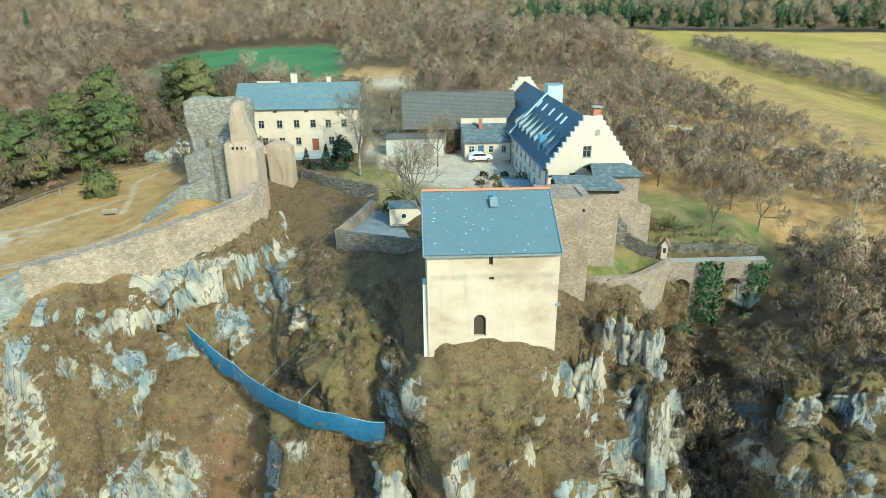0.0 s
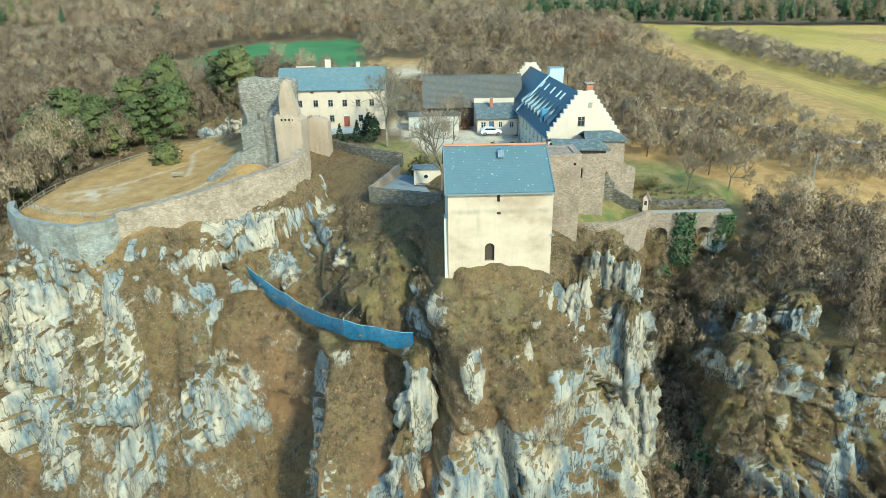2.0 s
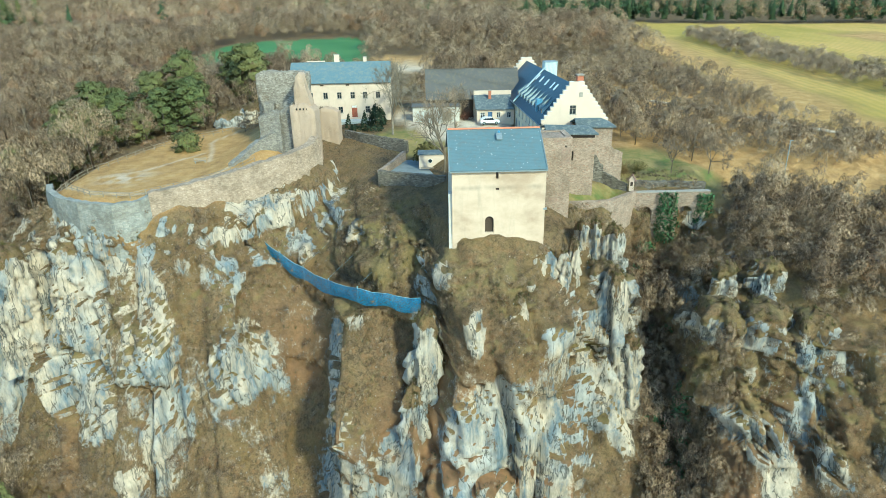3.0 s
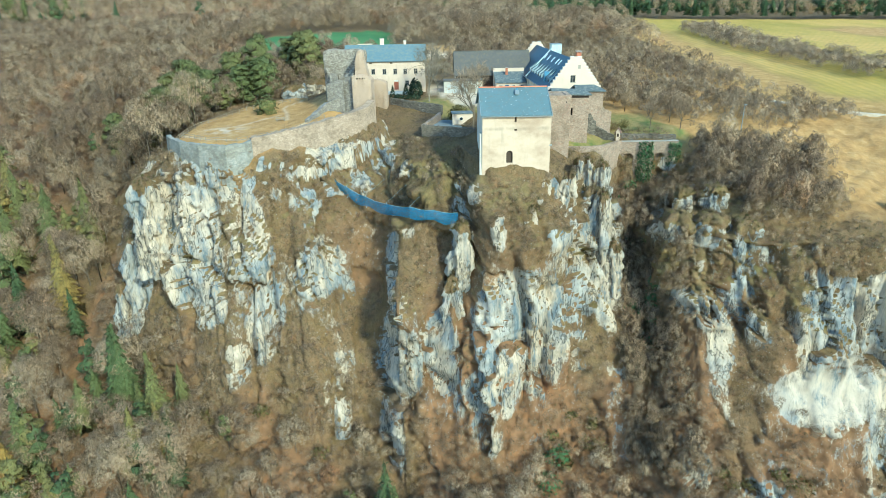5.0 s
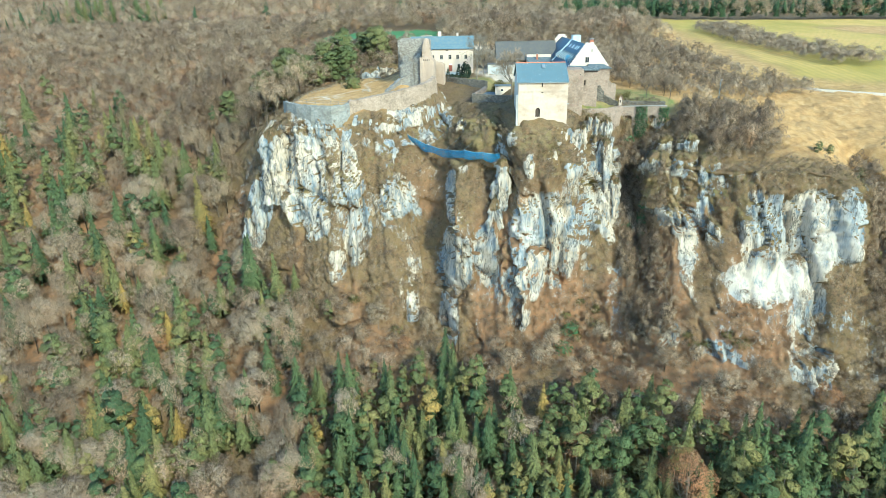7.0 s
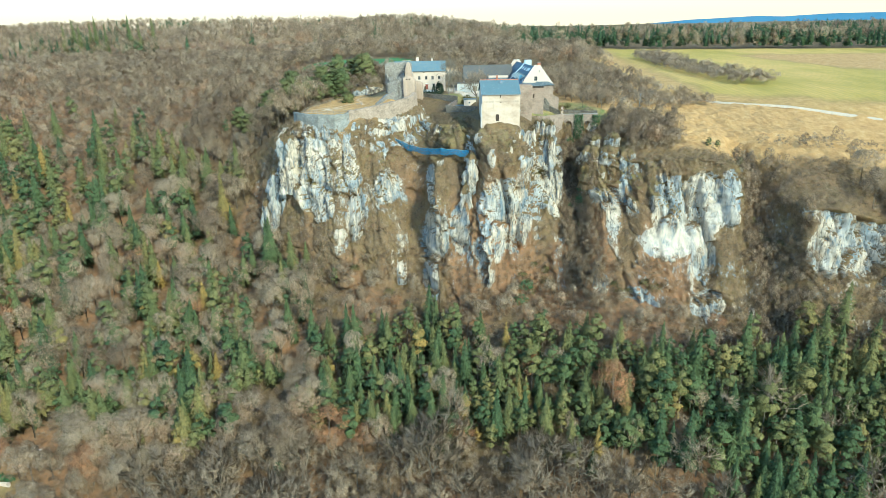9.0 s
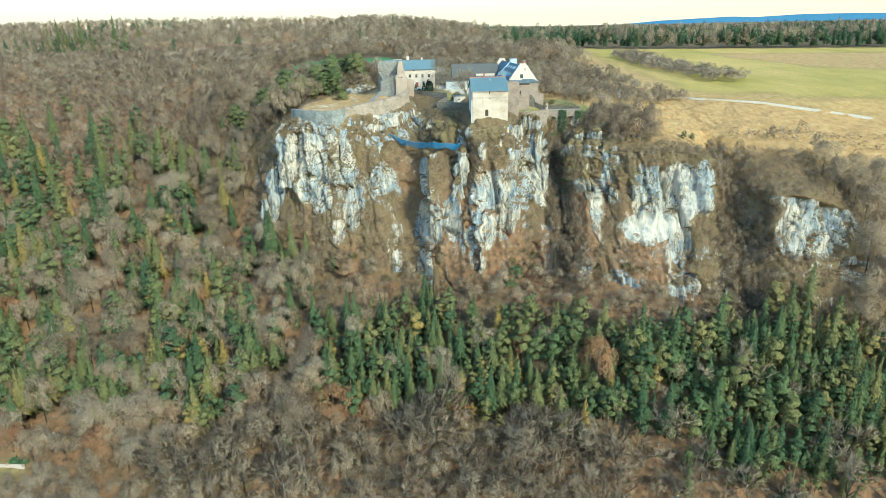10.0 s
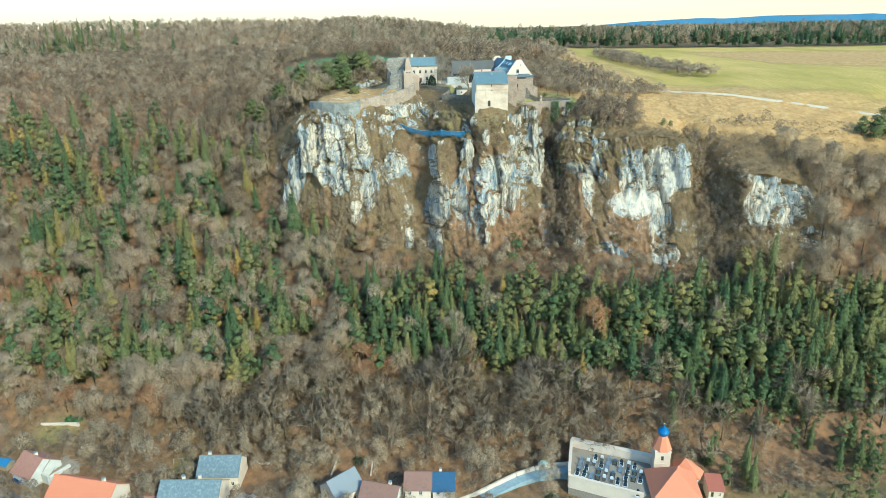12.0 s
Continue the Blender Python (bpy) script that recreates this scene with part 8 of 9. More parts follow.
# ---- trees and shrubs in and round the castle ----
def leafy(shape, count, size, seed):
    """A mass of small leaf triangles filling a shape: function of a random generator that gives a point and an outward direction."""
    rng = np.random.default_rng(seed)
    V = []
    for _ in range(count):
        p, d = shape(rng)
        s = rng.normal(0, 1, (2, 3)) * size
        V += [p + d * size * 0.8, p + s[0], p + s[1]]
    V = np.array(V)
    return V, np.arange(len(V)).reshape(-1, 3)


def cone_shape(r, h):
    def f(rng):
        z, a = rng.random() ** 1.5, rng.uniform(0, 6.283)
        k = r * (1 - z) * rng.uniform(0.75, 1.0)
        return np.array((math.cos(a) * k, math.sin(a) * k, z * h)), np.array((math.cos(a), math.sin(a), 0.3))
    return f


def ball_shape(rx, ry, rz):
    def f(rng):
        d = rng.normal(size=3)
        d /= np.linalg.norm(d)
        d[2] = abs(d[2])
        return d * np.array((rx, ry, rz)) * rng.uniform(0.6, 1.0), d
    return f


def slab_shape(w, d, h):
    def f(rng):
        p = np.array((rng.uniform(-w / 2, w / 2), rng.uniform(-d, 0.0), rng.uniform(0, h)))
        p[0] *= 1 - 0.35 * abs(p[2] / h - 0.4)
        return p, np.array((0.0, -1.0, 0.2))
    return f


MAT_YEW = foliage_material("dark_evergreen_leaves", ((0.0, (0.020, 0.045, 0.030)), (1.0, (0.055, 0.085, 0.045))))
MAT_IVY = foliage_material("ivy_leaves", ((0.0, (0.045, 0.13, 0.060)), (1.0, (0.12, 0.25, 0.09))))
MAT_OLIVE = foliage_material("olive_winter_leaves", ((0.0, (0.11, 0.10, 0.035)), (1.0, (0.24, 0.20, 0.07))))
MAT_RUST = foliage_material("rust_twigs", ((0.0, (0.20, 0.075, 0.05)), (1.0, (0.34, 0.16, 0.10))))
MAT_PALE_BARK = foliage_material("pale_bark", ((0.0, (0.20, 0.165, 0.12)), (1.0, (0.44, 0.37, 0.28))))


def shrub(name, where, mesh, material, label, category="shrub", group=""):
    V, F = mesh
    F, N = crown_normals(V, F)
    me = mesh_from(name, V, F, material, True, {"tint": np.random.default_rng(len(V)).uniform(0.1, 0.9, len(V))}, N)
    ob = new(name, me)
    ob.matrix_world = where
    return tagged(ob, label, category, group)


def castle_trees():
    spec = (("bare_tree", 0.4, 79.0, 99.6, 18.0, 0.42, MAT_BARK, "tall leafless tree beside the tower house terrace"), ("bare_tree", -9.3, 101.6, 102.5, 17.0, 0.42, MAT_PALE_BARK, "large leafless tree on the castle lawn"),
            ("bare_tree", -7.0, 109.5, 102.5, 11.0, 0.4, MAT_PALE_BARK, "leafless tree beside the white house"), ("bare_tree", 3.5, 105.5, 102.4, 10.5, 0.45, MAT_BARK, "slender leafless tree in the gravel yard"),
            ("bare_tree", -25.5, 108.5, 102.4, 7.0, 0.35, MAT_PALE_BARK, "small leafless tree before the white house"), ("bare_tree", -41.5, 111.0, 100.8, 4.5, 0.5, MAT_BARK, "low leafless thorn tree on the platform"),
            ("bare_tree", 41.0, 82.5, 98.6, 7.5, 0.4, MAT_BARK, "leafless tree on the castle meadow"), ("bare_tree", 48.5, 84.0, 97.8, 8.5, 0.4, MAT_BARK, "leafless tree on the castle meadow"),
            ("dead_tree", -91.0, 101.0, 78.5, 13.0, 0.5, MAT_PALE_BARK, "pale dead tree on the wooded slope"), ("dead_tree", -97.0, 108.0, 80.0, 10.0, 0.5, MAT_PALE_BARK, "pale dead tree on the wooded slope"))
    for k, (name, x, y, z, h, s, mat, label) in enumerate(spec):
        t = thing(name, pose(x, y, z, 0, 0, 40 * k), label, "tree")
        (V, F), (W, G) = branching(100 + k, h, s, 5)
        for part_name, v, f, m in (("trunk", V, F, mat), ("crown", W, G, MAT_PALE_BARK if mat is MAT_PALE_BARK else MAT_FINE)):
            me = mesh_from(part_name, v, f, m, False, {"tint": np.random.default_rng(k).uniform(0.3, 0.7, len(v))})
            new(part_name, me).parent = t
    def broad_pine(seed, h, r):
        """Old broad pine: stem and rounded clumps of needles on short limbs."""
        rng = np.random.default_rng(seed)
        stem = tube([np.array((0, 0, 0)), np.array((0.2, 0.1, h * 0.5)), np.array((0.1, 0.3, h * 0.92))], (0.24, 0.18, 0.06), 6)
        V = []
        for k in range(30):
            u = (k + rng.random()) / 30
            a = k * 2.4
            reach = r * math.sin(math.pi * (0.2 + 0.72 * u)) * rng.uniform(0.35, 0.85)
            c = np.array((math.cos(a) * reach, math.sin(a) * reach, h * (0.14 + 0.80 * u)))
            size = r * rng.uniform(0.30, 0.46)
            V += lobe(c, np.array((size, size, size * 0.6)) * 0.9, np.array((c[0], c[1], 0.6 * r)), rng)
            for _ in range(60):
                d = rng.normal(size=3)
                d /= np.linalg.norm(d)
                d[2] = abs(d[2]) * 1.2 - 0.35
                p = c + d * np.array((size, size, size * 0.62)) * rng.uniform(0.6, 1.0)
                V += spike(p, p + (d * 0.4 + rng.normal(0, 0.25, 3)) * 0.9, 0.15, rng)
        V = np.array(V)
        return stem, (V, np.arange(len(V)).reshape(-1, 3))
    crowns = [broad_pine(300 + k, 13 + 1.5 * (k % 3), 4.8 + 0.4 * (k % 2)) for k in range(4)]
    spot = [(-75, 117, 1.2), (-63, 119, 0.95), (-56, 121, 1.1), (-47, 141, 1.2), (-87, 124, 0.95), (-95, 116, 0.9), (-68, 112, 0.9), (-74, 104, 1.05), (-63, 109, 0.55), (-55, 117.5, 0.9), (-59.5, 113.5, 0.75), (-83, 106, 0.8), (-79, 136, 0.8), (-60, 138, 0.7), (-102, 128, 0.9), (-53, 148, 0.9)]
    P = np.array([(x, y, float(ground_z(x, y)[0]) - 0.4) for x, y, _ in spot])
    stand_trees("pine_tree", crowns, MAT_PINE, P, np.array([s for *_, s in spot]), None, "broad green pine beside the castle platform", "pine tree", "pines behind the platform", 9)


castle_trees()

shrub("round_yew", pose(-13.0, 110.6, 102.3), leafy(ball_shape(2.0, 1.8, 4.6), 900, 0.28, 1), MAT_YEW, "large dark green yew beside the white house")
cone = shrub("clipped_cone", pose(-18.9, 108.3, 102.5), leafy(cone_shape(0.85, 2.8), 350, 0.16, 2), MAT_YEW, "dark green clipped cone on the garden terrace", "topiary", "clipped cones before the house")
for x, y, s in ((-15.4, 107.6, 1.25), (-21.4, 108.6, 0.8), (-12.0, 106.4, 0.7)):
    c = copy_thing(cone, pose(x, y, 102.5))
    c.scale = (s, s, s)
shrub("hedge", pose(-13.6, 105.0, 102.4), leafy(ball_shape(2.2, 0.9, 1.3), 300, 0.2, 3), MAT_YEW, "low dark garden hedge behind the wall", "hedge")
shrub("hedge", pose(-17.2, 106.2, 102.4), leafy(ball_shape(1.6, 0.8, 1.1), 220, 0.2, 4), MAT_YEW, "low dark garden hedge behind the wall", "hedge")
shrub("olive_bush", pose(-2.6, 88.6, 100.2), leafy(ball_shape(2.7, 1.6, 3.4), 700, 0.24, 5), MAT_OLIVE, "olive-brown bush behind the white shed")
shrub("rust_bush", pose(6.4, 114.0, 102.4), (lambda b: b)(bush(201, 2.9, 420, 0.025)), MAT_RUST, "rust-red leafless shrub before the barn")
shrub("rust_bush", pose(-0.5, 115.5, 102.4), bush(202, 2.6, 360, 0.025), MAT_RUST, "rust-red leafless shrub before the barn")
shrub("brown_bush", pose(35.6, 84.6, 98.4), bush(203, 2.6, 520, 0.022), MAT_OLIVE, "olive-brown leafless bush on the meadow")
shrub("ivy", pose(38.0, 74.95, 88.0), leafy(slab_shape(4.0, 0.9, 9.2), 1500, 0.2, 6), MAT_IVY, "thick green ivy hanging over the arcade wall", "ivy")
shrub("ivy", pose(44.2, 74.95, 88.5), leafy(slab_shape(3.4, 0.9, 8.4), 1100, 0.2, 7), MAT_IVY, "thick green ivy hanging over the arcade wall", "ivy")
shrub("platform_bush", pose(-55.0, 109.5, 99.8), leafy(ball_shape(2.6, 2.0, 2.4), 420, 0.24, 9), MAT_OLIVE, "yellow-green bush on the castle platform")
for k, (x, y, z, s) in enumerate(((30, 60, 82, 1.0), (33.5, 68, 87, 1.4), (35.5, 58, 76, 1.2), (12, 33, 42, 1.6), (14, 36, 48, 1.4), (31, 44, 62, 1.2))):
    shrub("evergreen_shrub", pose(x, y, float(ground_z(x, y)[0]) - 0.3), leafy(ball_shape(1.9 * s, 1.7 * s, 2.2 * s), 420, 0.25, 20 + k), MAT_IVY, "dark green evergreen shrub in the rocky gully")


# ---- rock garden, fence, bench, pole ----
def boulder(x, y, z, s, seed):
    bm = bmesh.new()
    bmesh.ops.create_icosphere(bm, subdivisions=2, radius=s)
    for v in bm.verts:
        v.co = v.co * (1 + 0.35 * noise.noise(v.co * 1.3 / s + Vector((seed, 0, 0))))
        v.co.z *= 0.7
    return solid("boulder", bm, plain("pinkish_boulder", (0.40, 0.29, 0.23), 0.9) if seed % 2 else PALE_STONE, pose(x, y, z), "rounded boulder in the yard's rock garden", "boulder", "boulders in the rock garden")


for k, (x, y, s) in enumerate(((9.8, 96.8, 0.9), (11.2, 94.6, 0.8), (10.4, 92.4, 1.0), (12.6, 98.4, 0.6), (15.2, 97.6, 0.6), (13.4, 92.0, 0.8))):
    boulder(x, y, 102.4, s, k)
for k, (x, y, s) in enumerate(((10.6, 98.8, 0.9), (12.2, 97.0, 0.8), (14.0, 98.8, 0.8), (16.4, 97.2, 1.1), (9.6, 94.4, 0.8), (12.0, 92.8, 0.8))):
    shrub("garden_shrub", pose(x, y, 102.3), leafy(ball_shape(s, s, s * 1.1), 140, 0.16, 40 + k), MAT_YEW if k % 2 == 0 else MAT_OLIVE, "small evergreen shrub in the rock garden", "shrub", "shrubs in the rock garden")
flat_patch("paved_court", [(12.6, 88.5), (17.6, 88.5), (17.2, 96.4), (13.0, 96.4)], 102.6, plain("blue_grey_slabs", (0.32, 0.36, 0.37), 0.8, scale=0.8), "blue-grey paved corner of the yard", "paving")
def yard_z(x, y):
    return float(ground_z(x, y)[0])


def fence(name, line, label, h=1.0, gap=2.2, rails=(0.45, 0.95)):
    t = thing(name, AT0, label, "fence")
    pts = []
    for (x0, y0), (x1, y1) in zip(line, line[1:]):
        n = max(1, round(math.hypot(x1 - x0, y1 - y0) / gap))
        pts += [(x0 + (x1 - x0) * i / n, y0 + (y1 - y0) * i / n) for i in range(n)]
    pts.append(line[-1])
    P = [Vector((x, y, yard_z(x, y))) for x, y in pts]
    for p in P:
        part("post", boxed(p.x - 0.045, p.x + 0.045, p.y - 0.045, p.y + 0.045, p.z - 0.4, p.z + h), WOOD, t)
    for a, b in zip(P, P[1:]):
        for r in rails:
            bm = boxed(-0.02, 0.02, -0.035, 0.035, 0, (b - a).length)
            d = (b - a).to_track_quat("Z", "Y").to_matrix().to_4x4()
            bmesh.ops.transform(bm, matrix=Matrix.Translation(a + Vector((0, 0, r))) @ d, verts=bm.verts[:])
            part("rail", bm, WOOD, t)


fence("platform_fence", [(-66.5, 80.5), (-61.5, 90), (-58.5, 99), (-53.5, 107), (-45, 113.5), (-40, 118)], "grey wooden rail fence round the platform")
fence("wall_railing", [(-64.5, 78.6), (-56.5, 72.2), (-49.5, 70.6), (-45.6, 73.2), (-40.6, 76.6), (-36.4, 81.0), (-33.4, 85.6)], "wooden railing along the curtain wall")


def bench():
    t = thing("bench", pose(-44.4, 89.4, yard_z(-44.4, 89.4), 0, 0, 12), "weathered wooden bench on the castle platform", "bench")
    for y in (-0.2, 0.0, 0.2):
        part("seat_slat", bevelled((-1.1, 1.1, y - 0.08, y + 0.08, 0.42, 0.48), 0.01), WOOD, t)
    for z in (0.65, 0.85):
        part("back_slat", bevelled((-1.1, 1.1, 0.3, 0.35, z - 0.07, z + 0.07), 0.01), WOOD, t)
    for x in (-0.85, 0.85):
        part("leg", boxed(x - 0.06, x + 0.06, -0.25, 0.28, -0.2, 0.42), GREY_FRAME, t)


bench()
# A plain pole; the head at its top is an added piece.
bm = bmesh.new()
bmesh.ops.create_cone(bm, cap_ends=True, segments=8, radius1=0.12, radius2=0.07, depth=7, matrix=pose(0, 0, 3.3))
pl = solid("lamp_post", bm, ZINC, pose(64, 86.5, yard_z(64, 86.5)), "slim grey pole on the dry meadow, with an added head", "lamp post")
part("lamp_head", bevelled((-0.15, 0.5, -0.1, 0.1, 6.7, 6.85), 0.02), ZINC, pl)

# ---- blue hills on the horizon ----
def hills():
    V, F = [], []
    n = 80
    for i in range(n + 1):
        x = -300 + 4000 * i / n
        z = 104 + (22 + 14 * float(vnoise(x / 420, 0, 0, 71))) * float(smooth(np.array(x), 880, 1500)) + 16 * float(smooth(np.array(x), 1800, 2700)) + 7 * float(vnoise(x / 120, 0, 0, 72))
        V += [(x, 3300, 60), (x, 3300, z), (x, 3700, 60)]
    for i in range(n):
        a = i * 3
        F += [(a, a + 3, a + 4, a + 1), (a + 1, a + 4, a + 5, a + 2)]
    # Distance haze is put into the base colour as blue.
    m = Mat("haze_blue_wood", 1.0, spec=0.0)
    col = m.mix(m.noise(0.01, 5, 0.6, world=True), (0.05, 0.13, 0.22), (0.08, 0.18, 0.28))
    tagged(new("backdrop", mesh_from("backdrop", np.array(V, float), np.array(F), m.done(col), True)), "far wooded hills, blue haze put into their colour", "hills", kind="structure")


hills()


# ---- limestone pillars and knolls that stand out of the cliff ----
CRAG_TOPS = []


def crag(x, y, z0, z1, rx, ry, seed, lean=(0.0, 0.0), blunt=0.5, drop=99.0, label="upright limestone pillar on the cliff edge", moss=0.0):
    """A weathered rock: an upright body of uneven outline, split by grooves, with a turfed top."""
    rng = np.random.default_rng(seed)
    rows, cols = 44, 52
    t = np.linspace(0, 1, rows)[:, None]
    a = np.linspace(0, 2 * math.pi, cols, endpoint=False)[None, :]
    taper = (1 - t ** (6 + 12 * blunt)) ** 0.5 * (1.12 - 0.3 * t * (1 - 0.6 * blunt))
    k = rng.integers(3, 6)
    square = (np.abs(np.cos(a + seed)) ** 5 + np.abs(np.sin(a + seed)) ** 5) ** -0.2
    outline = 0.9 * square + 0.14 * np.cos(k * a + rng.uniform(0, 6) + 1.5 * t) + 0.12 * (vnoise(a * 3, 0, t * 4, seed) - 0.5)
    X = x + lean[0] * t * (z1 - z0) + rx * taper * outline * np.cos(a)
    Y = y + lean[1] * t * (z1 - z0) + ry * taper * outline * np.sin(a)
    Z = z0 + (z1 - z0) * t + 0 * a
    out = 0.5 * fbm(X / 2.6, Y / 2.6, Z / 4, 4, seed) + 0.5 * (smooth(vnoise(X / 1.5, Y / 1.5, Z / 2.2, seed + 3), 0.3, 0.7) - 0.5)
    out = out + 0.3 * fbm(X / 0.9, Y / 0.9, Z / 1.6, 3, seed + 1)
    u = a * (rx + ry) / 2 / 1.5 + 0 * t
    slab, seam = blocky(u + 0.2 * out, Z / 3.4 + 0.3 * out, seed)
    chip, crack = blocky(u * 2.3 + 0.3 * out, Z / 1.5, seed + 5)
    out = 0.45 * out + 0.75 * slab + 0.3 * chip - 0.45 * seam - 0.2 * crack
    out = 1.1 * out * min(1.0, 0.55 * min(rx, ry)) * (1 - 0.85 * smooth(t, 0.80, 0.98))
    X, Y = X + out * np.cos(a), Y + out * np.sin(a)
    Z = Z + 0.35 * fbm(X / 1.6, Y / 1.6, Z / 3, 3, seed + 9) * smooth(t, 0.05, 0.3)
    V = np.concatenate([np.stack([X, Y, Z], -1).reshape(-1, 3), [[X[-1].mean(), Y[-1].mean(), Z[-1].mean() + 0.1]]])
    idx = np.arange(rows * cols).reshape(rows, cols)
    nxt = np.roll(idx, -1, 1)
    Q = np.stack([idx[:-1], nxt[:-1], nxt[1:], idx[1:]], -1).reshape(-1, 4)
    F = np.concatenate([Q[:, [0, 1, 2]], Q[:, [0, 2, 3]], np.stack([idx[-1], nxt[-1], np.full(cols, rows * cols)], -1)])
    bare = 0.85 - 0.8 * smooth(t + 0.10 * fbm(X / 1.5, Y / 1.5, Z / 1.5, 3, seed + 5), 0.86 - 0.3 * moss, 0.97 - 0.2 * moss) + 0.3 * fbm(X / 2.5, Y / 2.5, Z / 3, 3, seed + 7) - 0.5 * smooth(z1 - Z, drop * 0.6, drop) - 0.7 * moss * smooth(fbm(X / 1.6, Y / 1.6, Z / 2.5, 4, seed + 11), 0.0, 0.25)
    zero = np.zeros(len(V))
    attrs = {k: zero for k in ("crop", "gravel", "meadow", "litter", "lawn", "green")}
    attrs["lawn"] = np.append((moss * smooth(fbm(X / 1.3, Y / 1.3, Z / 1.3, 4, seed + 12), -0.15, 0.35)).ravel(), moss * 0.5)
    attrs["rock"] = np.append(np.clip(bare, 0, 1).ravel(), 0.2)
    attrs["pale"] = np.append((0.35 * smooth(fbm(X / 3, Y / 3, Z / 6, 3, seed + 8), 0.0, 0.5)).ravel(), 0)
    green = np.argwhere((bare < 0.35) & (t + 0 * a > 0.5))
    CRAG_TOPS.append(np.stack([X, Y, Z], -1)[tuple(green[rng.choice(len(green), min(len(green), int(30 * rx)))].T)] if len(green) else np.zeros((0, 3)))
    ob = new("rock_pillar", mesh_from("rock_pillar", V, F, MAT_GROUND, True, attrs))
    return tagged(ob, label, "rock", "limestone crags")


for x, y, z0, z1, rx, ry, lean, blunt in (
        (13.0, 55.6, 84, 95.2, 1.9, 1.7, (0.02, 0.05), 0.7), (16.4, 55.4, 86, 94.6, 0.9, 1.2, (0.03, 0.05), 0.5), (18.4, 57.6, 87, 95.6, 0.9, 1.1, (0, 0.05), 0.6),
        (20.4, 61.5, 87, 97.0, 1.0, 1.4, (0, 0.03), 0.4), (22.4, 61.4, 87, 97.2, 1.1, 1.4, (0, 0.03), 0.5), (24.9, 60.8, 84, 96.8, 1.5, 1.6, (0, 0.03), 0.7), (22.6, 57.0, 80, 92.6, 2.3, 1.9, (0.0, 0.06), 0.9)):
    crag(x, y, z0, z1, rx, ry, int(abs(x) * 10), lean, blunt)
for x, y, z0, z1, rx, ry, lean, blunt in (
        (25.4, 53.2, 62, 92.6, 2.4, 2.2, (-0.05, 0.05), 0.2), (27.0, 52.4, 60, 83, 2.2, 2.0, (-0.03, 0.05), 0.4), (9.6, 48.6, 76, 91.0, 1.4, 1.5, (0.0, 0.08), 0.5), (-4.4, 49.6, 62, 88.0, 2.2, 2.4, (0.04, 0.10), 0.5), (-6.0, 48.0, 50, 78, 2.0, 2.2, (0.03, 0.06), 0.4)):
    crag(x, y, z0, z1, rx, ry, int(abs(x) * 10), lean, blunt)
for x, y, z0, z1, rx, ry, blunt in (
        (36.4, 47.6, 76, 90.4, 2.9, 3.2, 0.9), (42.4, 47.0, 76, 90.2, 3.2, 3.2, 0.9), (48.0, 45.6, 76, 89.6, 2.8, 3.0, 0.9), (39.4, 54.0, 84, 93.0, 1.8, 1.8, 0.8), (45.4, 53.6, 84, 93.4, 2.0, 1.8, 0.8)):
    crag(x, y, z0, z1, rx, ry, int(x * 10) + 7, (0.0, 0.05), blunt, 7.0, "blocky limestone knoll with a mossy top", 0.32)
for x, y, z0, z1, rx, ry, lean, blunt in ((-76.5, 68.0, 50, 80, 2.6, 3.0, (0.05, 0.06), 0.2), (-79.8, 68.0, 48, 69, 1.6, 2.4, (0.03, 0.04), 0.3), (-69.0, 65.5, 72, 93.5, 2.8, 2.6, (0.0, 0.08), 0.7)):
    crag(x, y, z0, z1, rx, ry, int(-x * 10), lean, blunt, 99.0, "slender limestone pillar at the end of the cliff")


# ---- garden shrubs in the village ----
MAT_OCHRE = foliage_material("ochre_twigs", ((0.0, (0.26, 0.17, 0.07)), (1.0, (0.50, 0.36, 0.16))))
for x, y, r, mat, label in ((-60.5, -12.0, 4.2, MAT_OCHRE, "round golden-brown shrub above the gardens"), (-75.0, -16.0, 3.4, MAT_OCHRE, "golden-brown shrub above the gardens"), (-64.5, 2.0, 3.6, MAT_RUST, "rust-coloured beech shrub on the slope"), (28.0, -18.0, 3.0, MAT_RUST, "rust-coloured shrub on the slope")):
    shrub("garden_shrub", pose(x, y, float(ground_z(x, y)[0]) - 0.2), bush(int(r * 50), r, 420, 0.06), mat, label)
for x, y, r in ((-49.5, -28.0, 2.6), (9.0, -50.5, 2.6), (13.5, -52.5, 2.2), (-154.5, 5.0, 1.6), (-151.5, 4.6, 1.4)):
    shrub("evergreen_shrub", pose(x, y, float(ground_z(x, y)[0]) - 0.2), leafy(ball_shape(r * 1.2, r, r), 500, 0.25, int(r * 10)), MAT_IVY, "dark evergreen garden shrub beside a wall")
shrub("meadow_shrub", pose(33.5, 85.5, float(ground_z(33.5, 85.5)[0])), bush(77, 3.4, 500, 0.025), MAT_OCHRE, "hazy ochre leafless shrub on the castle meadow")

# evergreen growth on the cliffs
rng = np.random.default_rng(91)
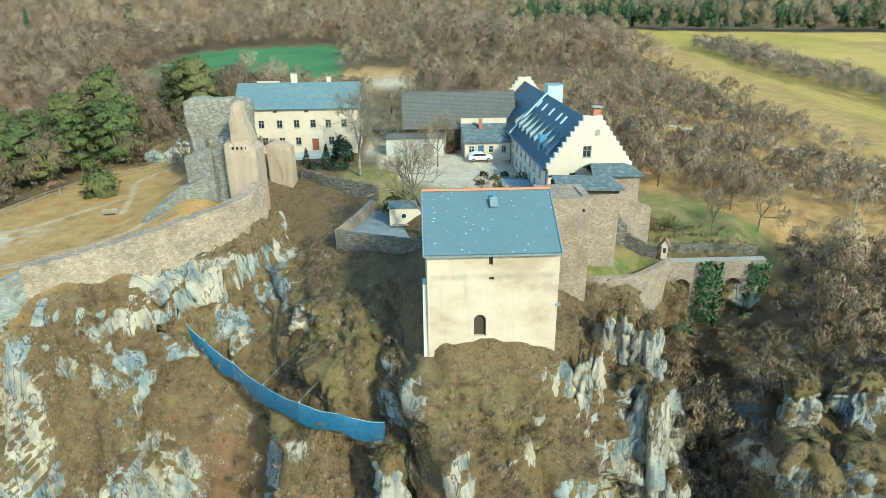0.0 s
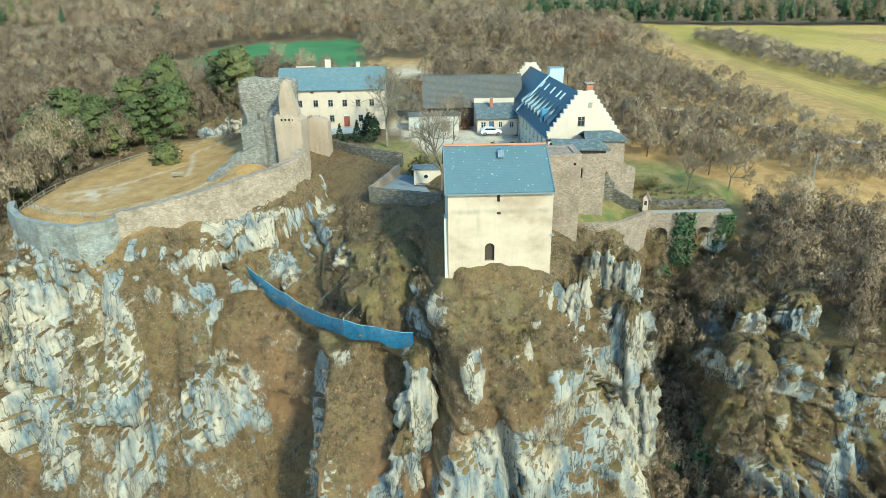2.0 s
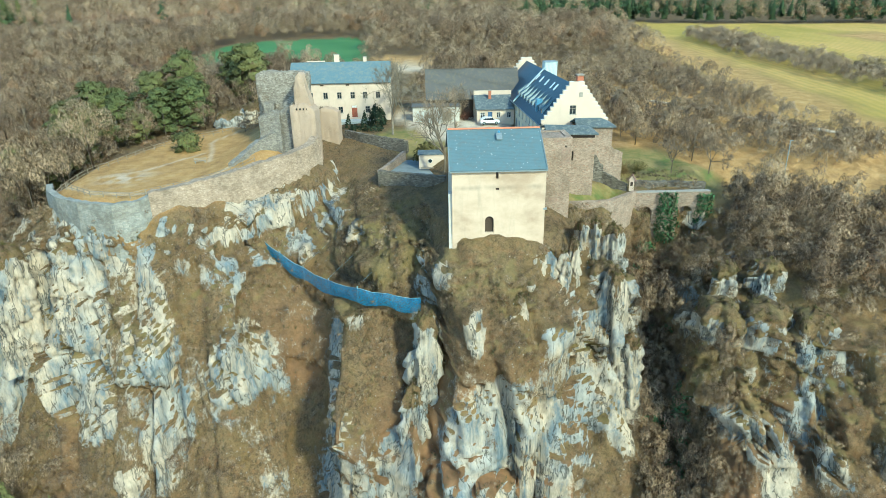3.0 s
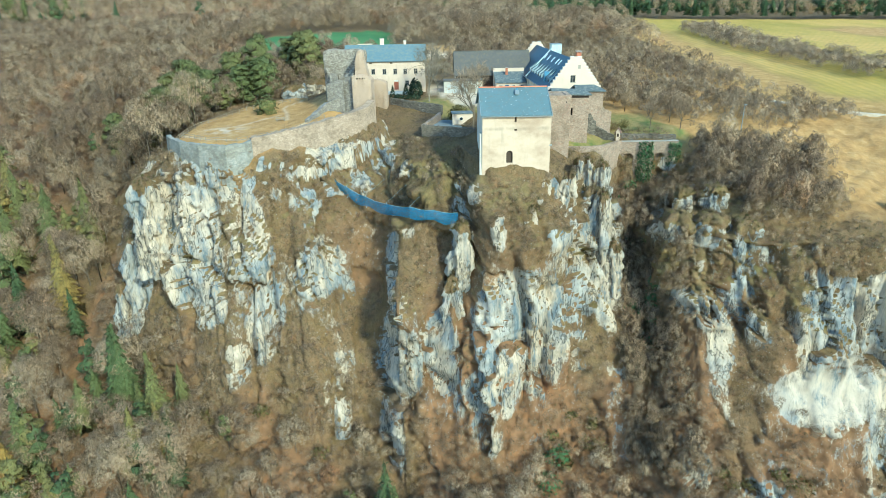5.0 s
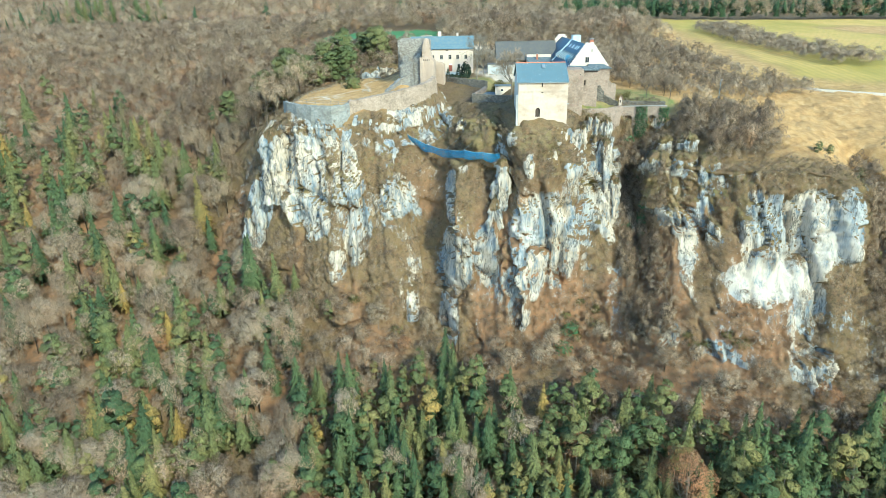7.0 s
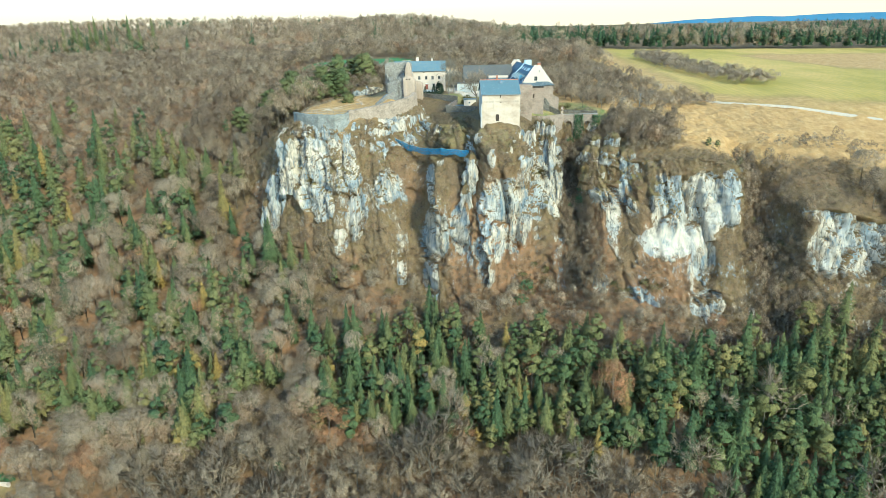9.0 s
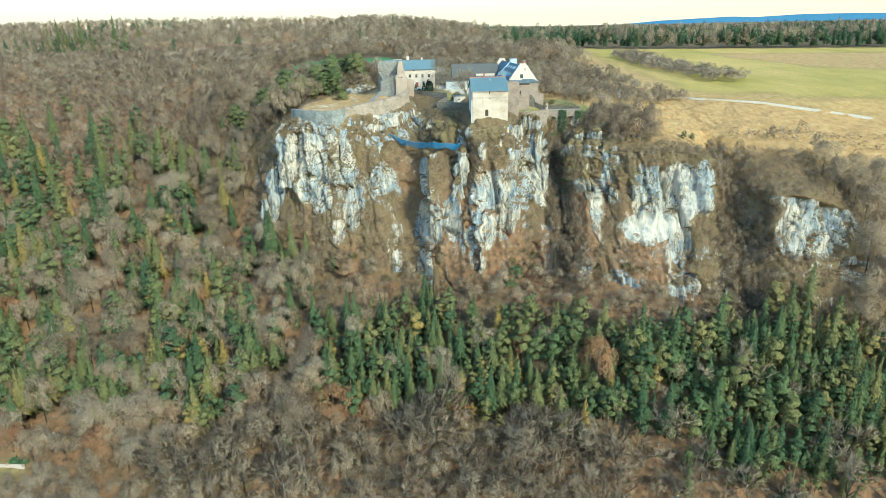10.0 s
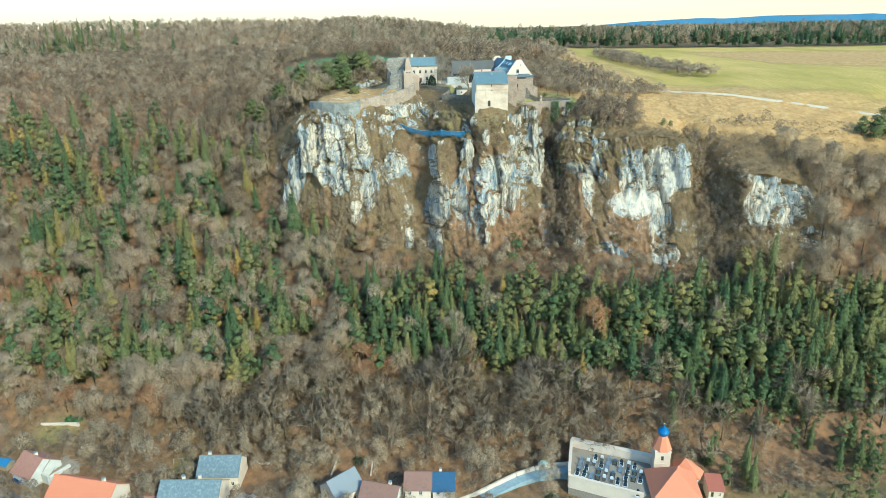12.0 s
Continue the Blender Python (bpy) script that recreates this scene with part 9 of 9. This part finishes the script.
for x0, x1, z0, z1, count, mat in ((12, 24, 42, 52, 9, MAT_OLIVE), (30, 35, 58, 88, 18, MAT_IVY), (-62, -30, 40, 50, 5, MAT_OLIVE), (86, 94, 45, 70, 6, MAT_OLIVE), (40, 56, 44, 52, 5, MAT_OLIVE)):
    pick = np.argwhere((GP[..., 0] > x0) & (GP[..., 0] < x1) & (GP[..., 2] > z0) & (GP[..., 2] < z1) & (GP[..., 1] < 76))
    for p in GP[tuple(pick[rng.choice(len(pick), count)].T)]:
        r = rng.uniform(1.0, 2.2)
        shrub("evergreen_shrub", pose(p[0], p[1], p[2] - 0.5, 0, 0, rng.uniform(0, 360)), leafy(ball_shape(r * 1.2, r, r), 260, 0.24, int(r * 100)), mat, "dark green ivy-grown shrub on the cliff")
crag(-46.5, 120.0, 94, 104.5, 4.2, 3.4, 71, (0.0, 0.02), 0.8, 6.0, "mossy limestone knoll behind the platform fence")
crag(-41.0, 121.5, 96, 106.0, 3.6, 3.0, 72, (0.0, 0.02), 0.8, 6.0, "mossy limestone knoll behind the platform fence")
P = np.array([(x, y, float(ground_z(x, y)[0]) - 0.5) for x, y in ((-334, 428), (-327, 432), (-320, 427), (-313, 433), (-306, 428), (-299, 431), (-278, 430), (-272, 436), (-257, 430))])
stand_trees("spruce_tree", [conifer(700 + k, 27 + 2 * k, 4.6, 0.1, 160, False) for k in range(3)], MAT_PINE, P, np.array([1.0, 1.1, 0.9, 1.05, 1.15, 0.9, 1.1, 0.95, 1.0]), None, "tall dark spruce that rises over the woods", "spruce tree", "spruces on the skyline", 21)
tops = np.concatenate(CRAG_TOPS)
rng = np.random.default_rng(93)
scatter("crag_grass", TUFTS, tops, rng.uniform(0.6, 1.4, len(tops)), np.clip(rng.normal(0.4, 0.3, len(tops)), 0, 1), MAT_OLIVE, "olive moss and dry grass on the tops of the crags", "grass", 27)
some = tops[rng.random(len(tops)) < 0.25]
scatter("crag_scrub", [bush(s + 320, 1.3, 30, 0.018) for s in range(3)], some, rng.uniform(0.6, 1.3, len(some)), rng.uniform(0.2, 0.8, len(some)), MAT_FINE, "thin leafless scrub on the tops of the crags", "shrub", 28)

# single conifers that stand out of the woods
MAT_GOLD = foliage_material("golden_larch_needles", ((0.0, (0.30, 0.20, 0.05)), (1.0, (0.50, 0.32, 0.08))), gaps=(2.6, 0.47))


def planted(name, kinds, material, spot, label, category, group, seed):
    P = np.array([(x, y, float(ground_z(x, y)[0]) - 0.4) for x, y, _ in spot])
    stand_trees(name, kinds, material, P, np.array([q for *_, q in spot]), None, label, category, group, seed)


planted("larch_tree", [conifer(720 + k, 17, 3.4, 0.18, 120, False) for k in range(2)], MAT_GOLD, [(-98, 45, 1.0), (-88, 20, 0.9), (-82.5, 22, 0.8), (-120, 62, 0.7)], "golden-yellow larch among the green pines", "larch tree", "golden larches", 31)
planted("spruce_tree", [conifer(730 + k, 19, 4.4, 0.08, 160, False) for k in range(3)], MAT_PINE, [(92, -1, 1.0), (97, 2, 1.15), (104, 6, 0.9), (24, 12, 0.9), (112, 2, 0.8)], "tall green spruce below the cliffs", "spruce tree", "spruces below the cliffs", 32)
planted("pine_tree", [conifer(740 + k, 8, 2.8, 0.12, 160) for k in range(3)], MAT_PINE, [(76.5, 49, 0.4), (80, 50, 0.35), (87.5, 48, 0.5), (168, 47, 1.3), (172, 50, 1.5), (177, 48, 1.4), (182, 52, 1.5), (164, 50, 1.0)], "low bushy pine on the edge of the plateau", "pine tree", "pines on the plateau edge", 33)
planted("pine_tree", [conifer(750, 5.2, 3.4, 0.03, 160)], MAT_PINE, [(-50.0, 99.5, 0.9)], "low yellow-green pine on the castle platform", "pine tree", "", 34)
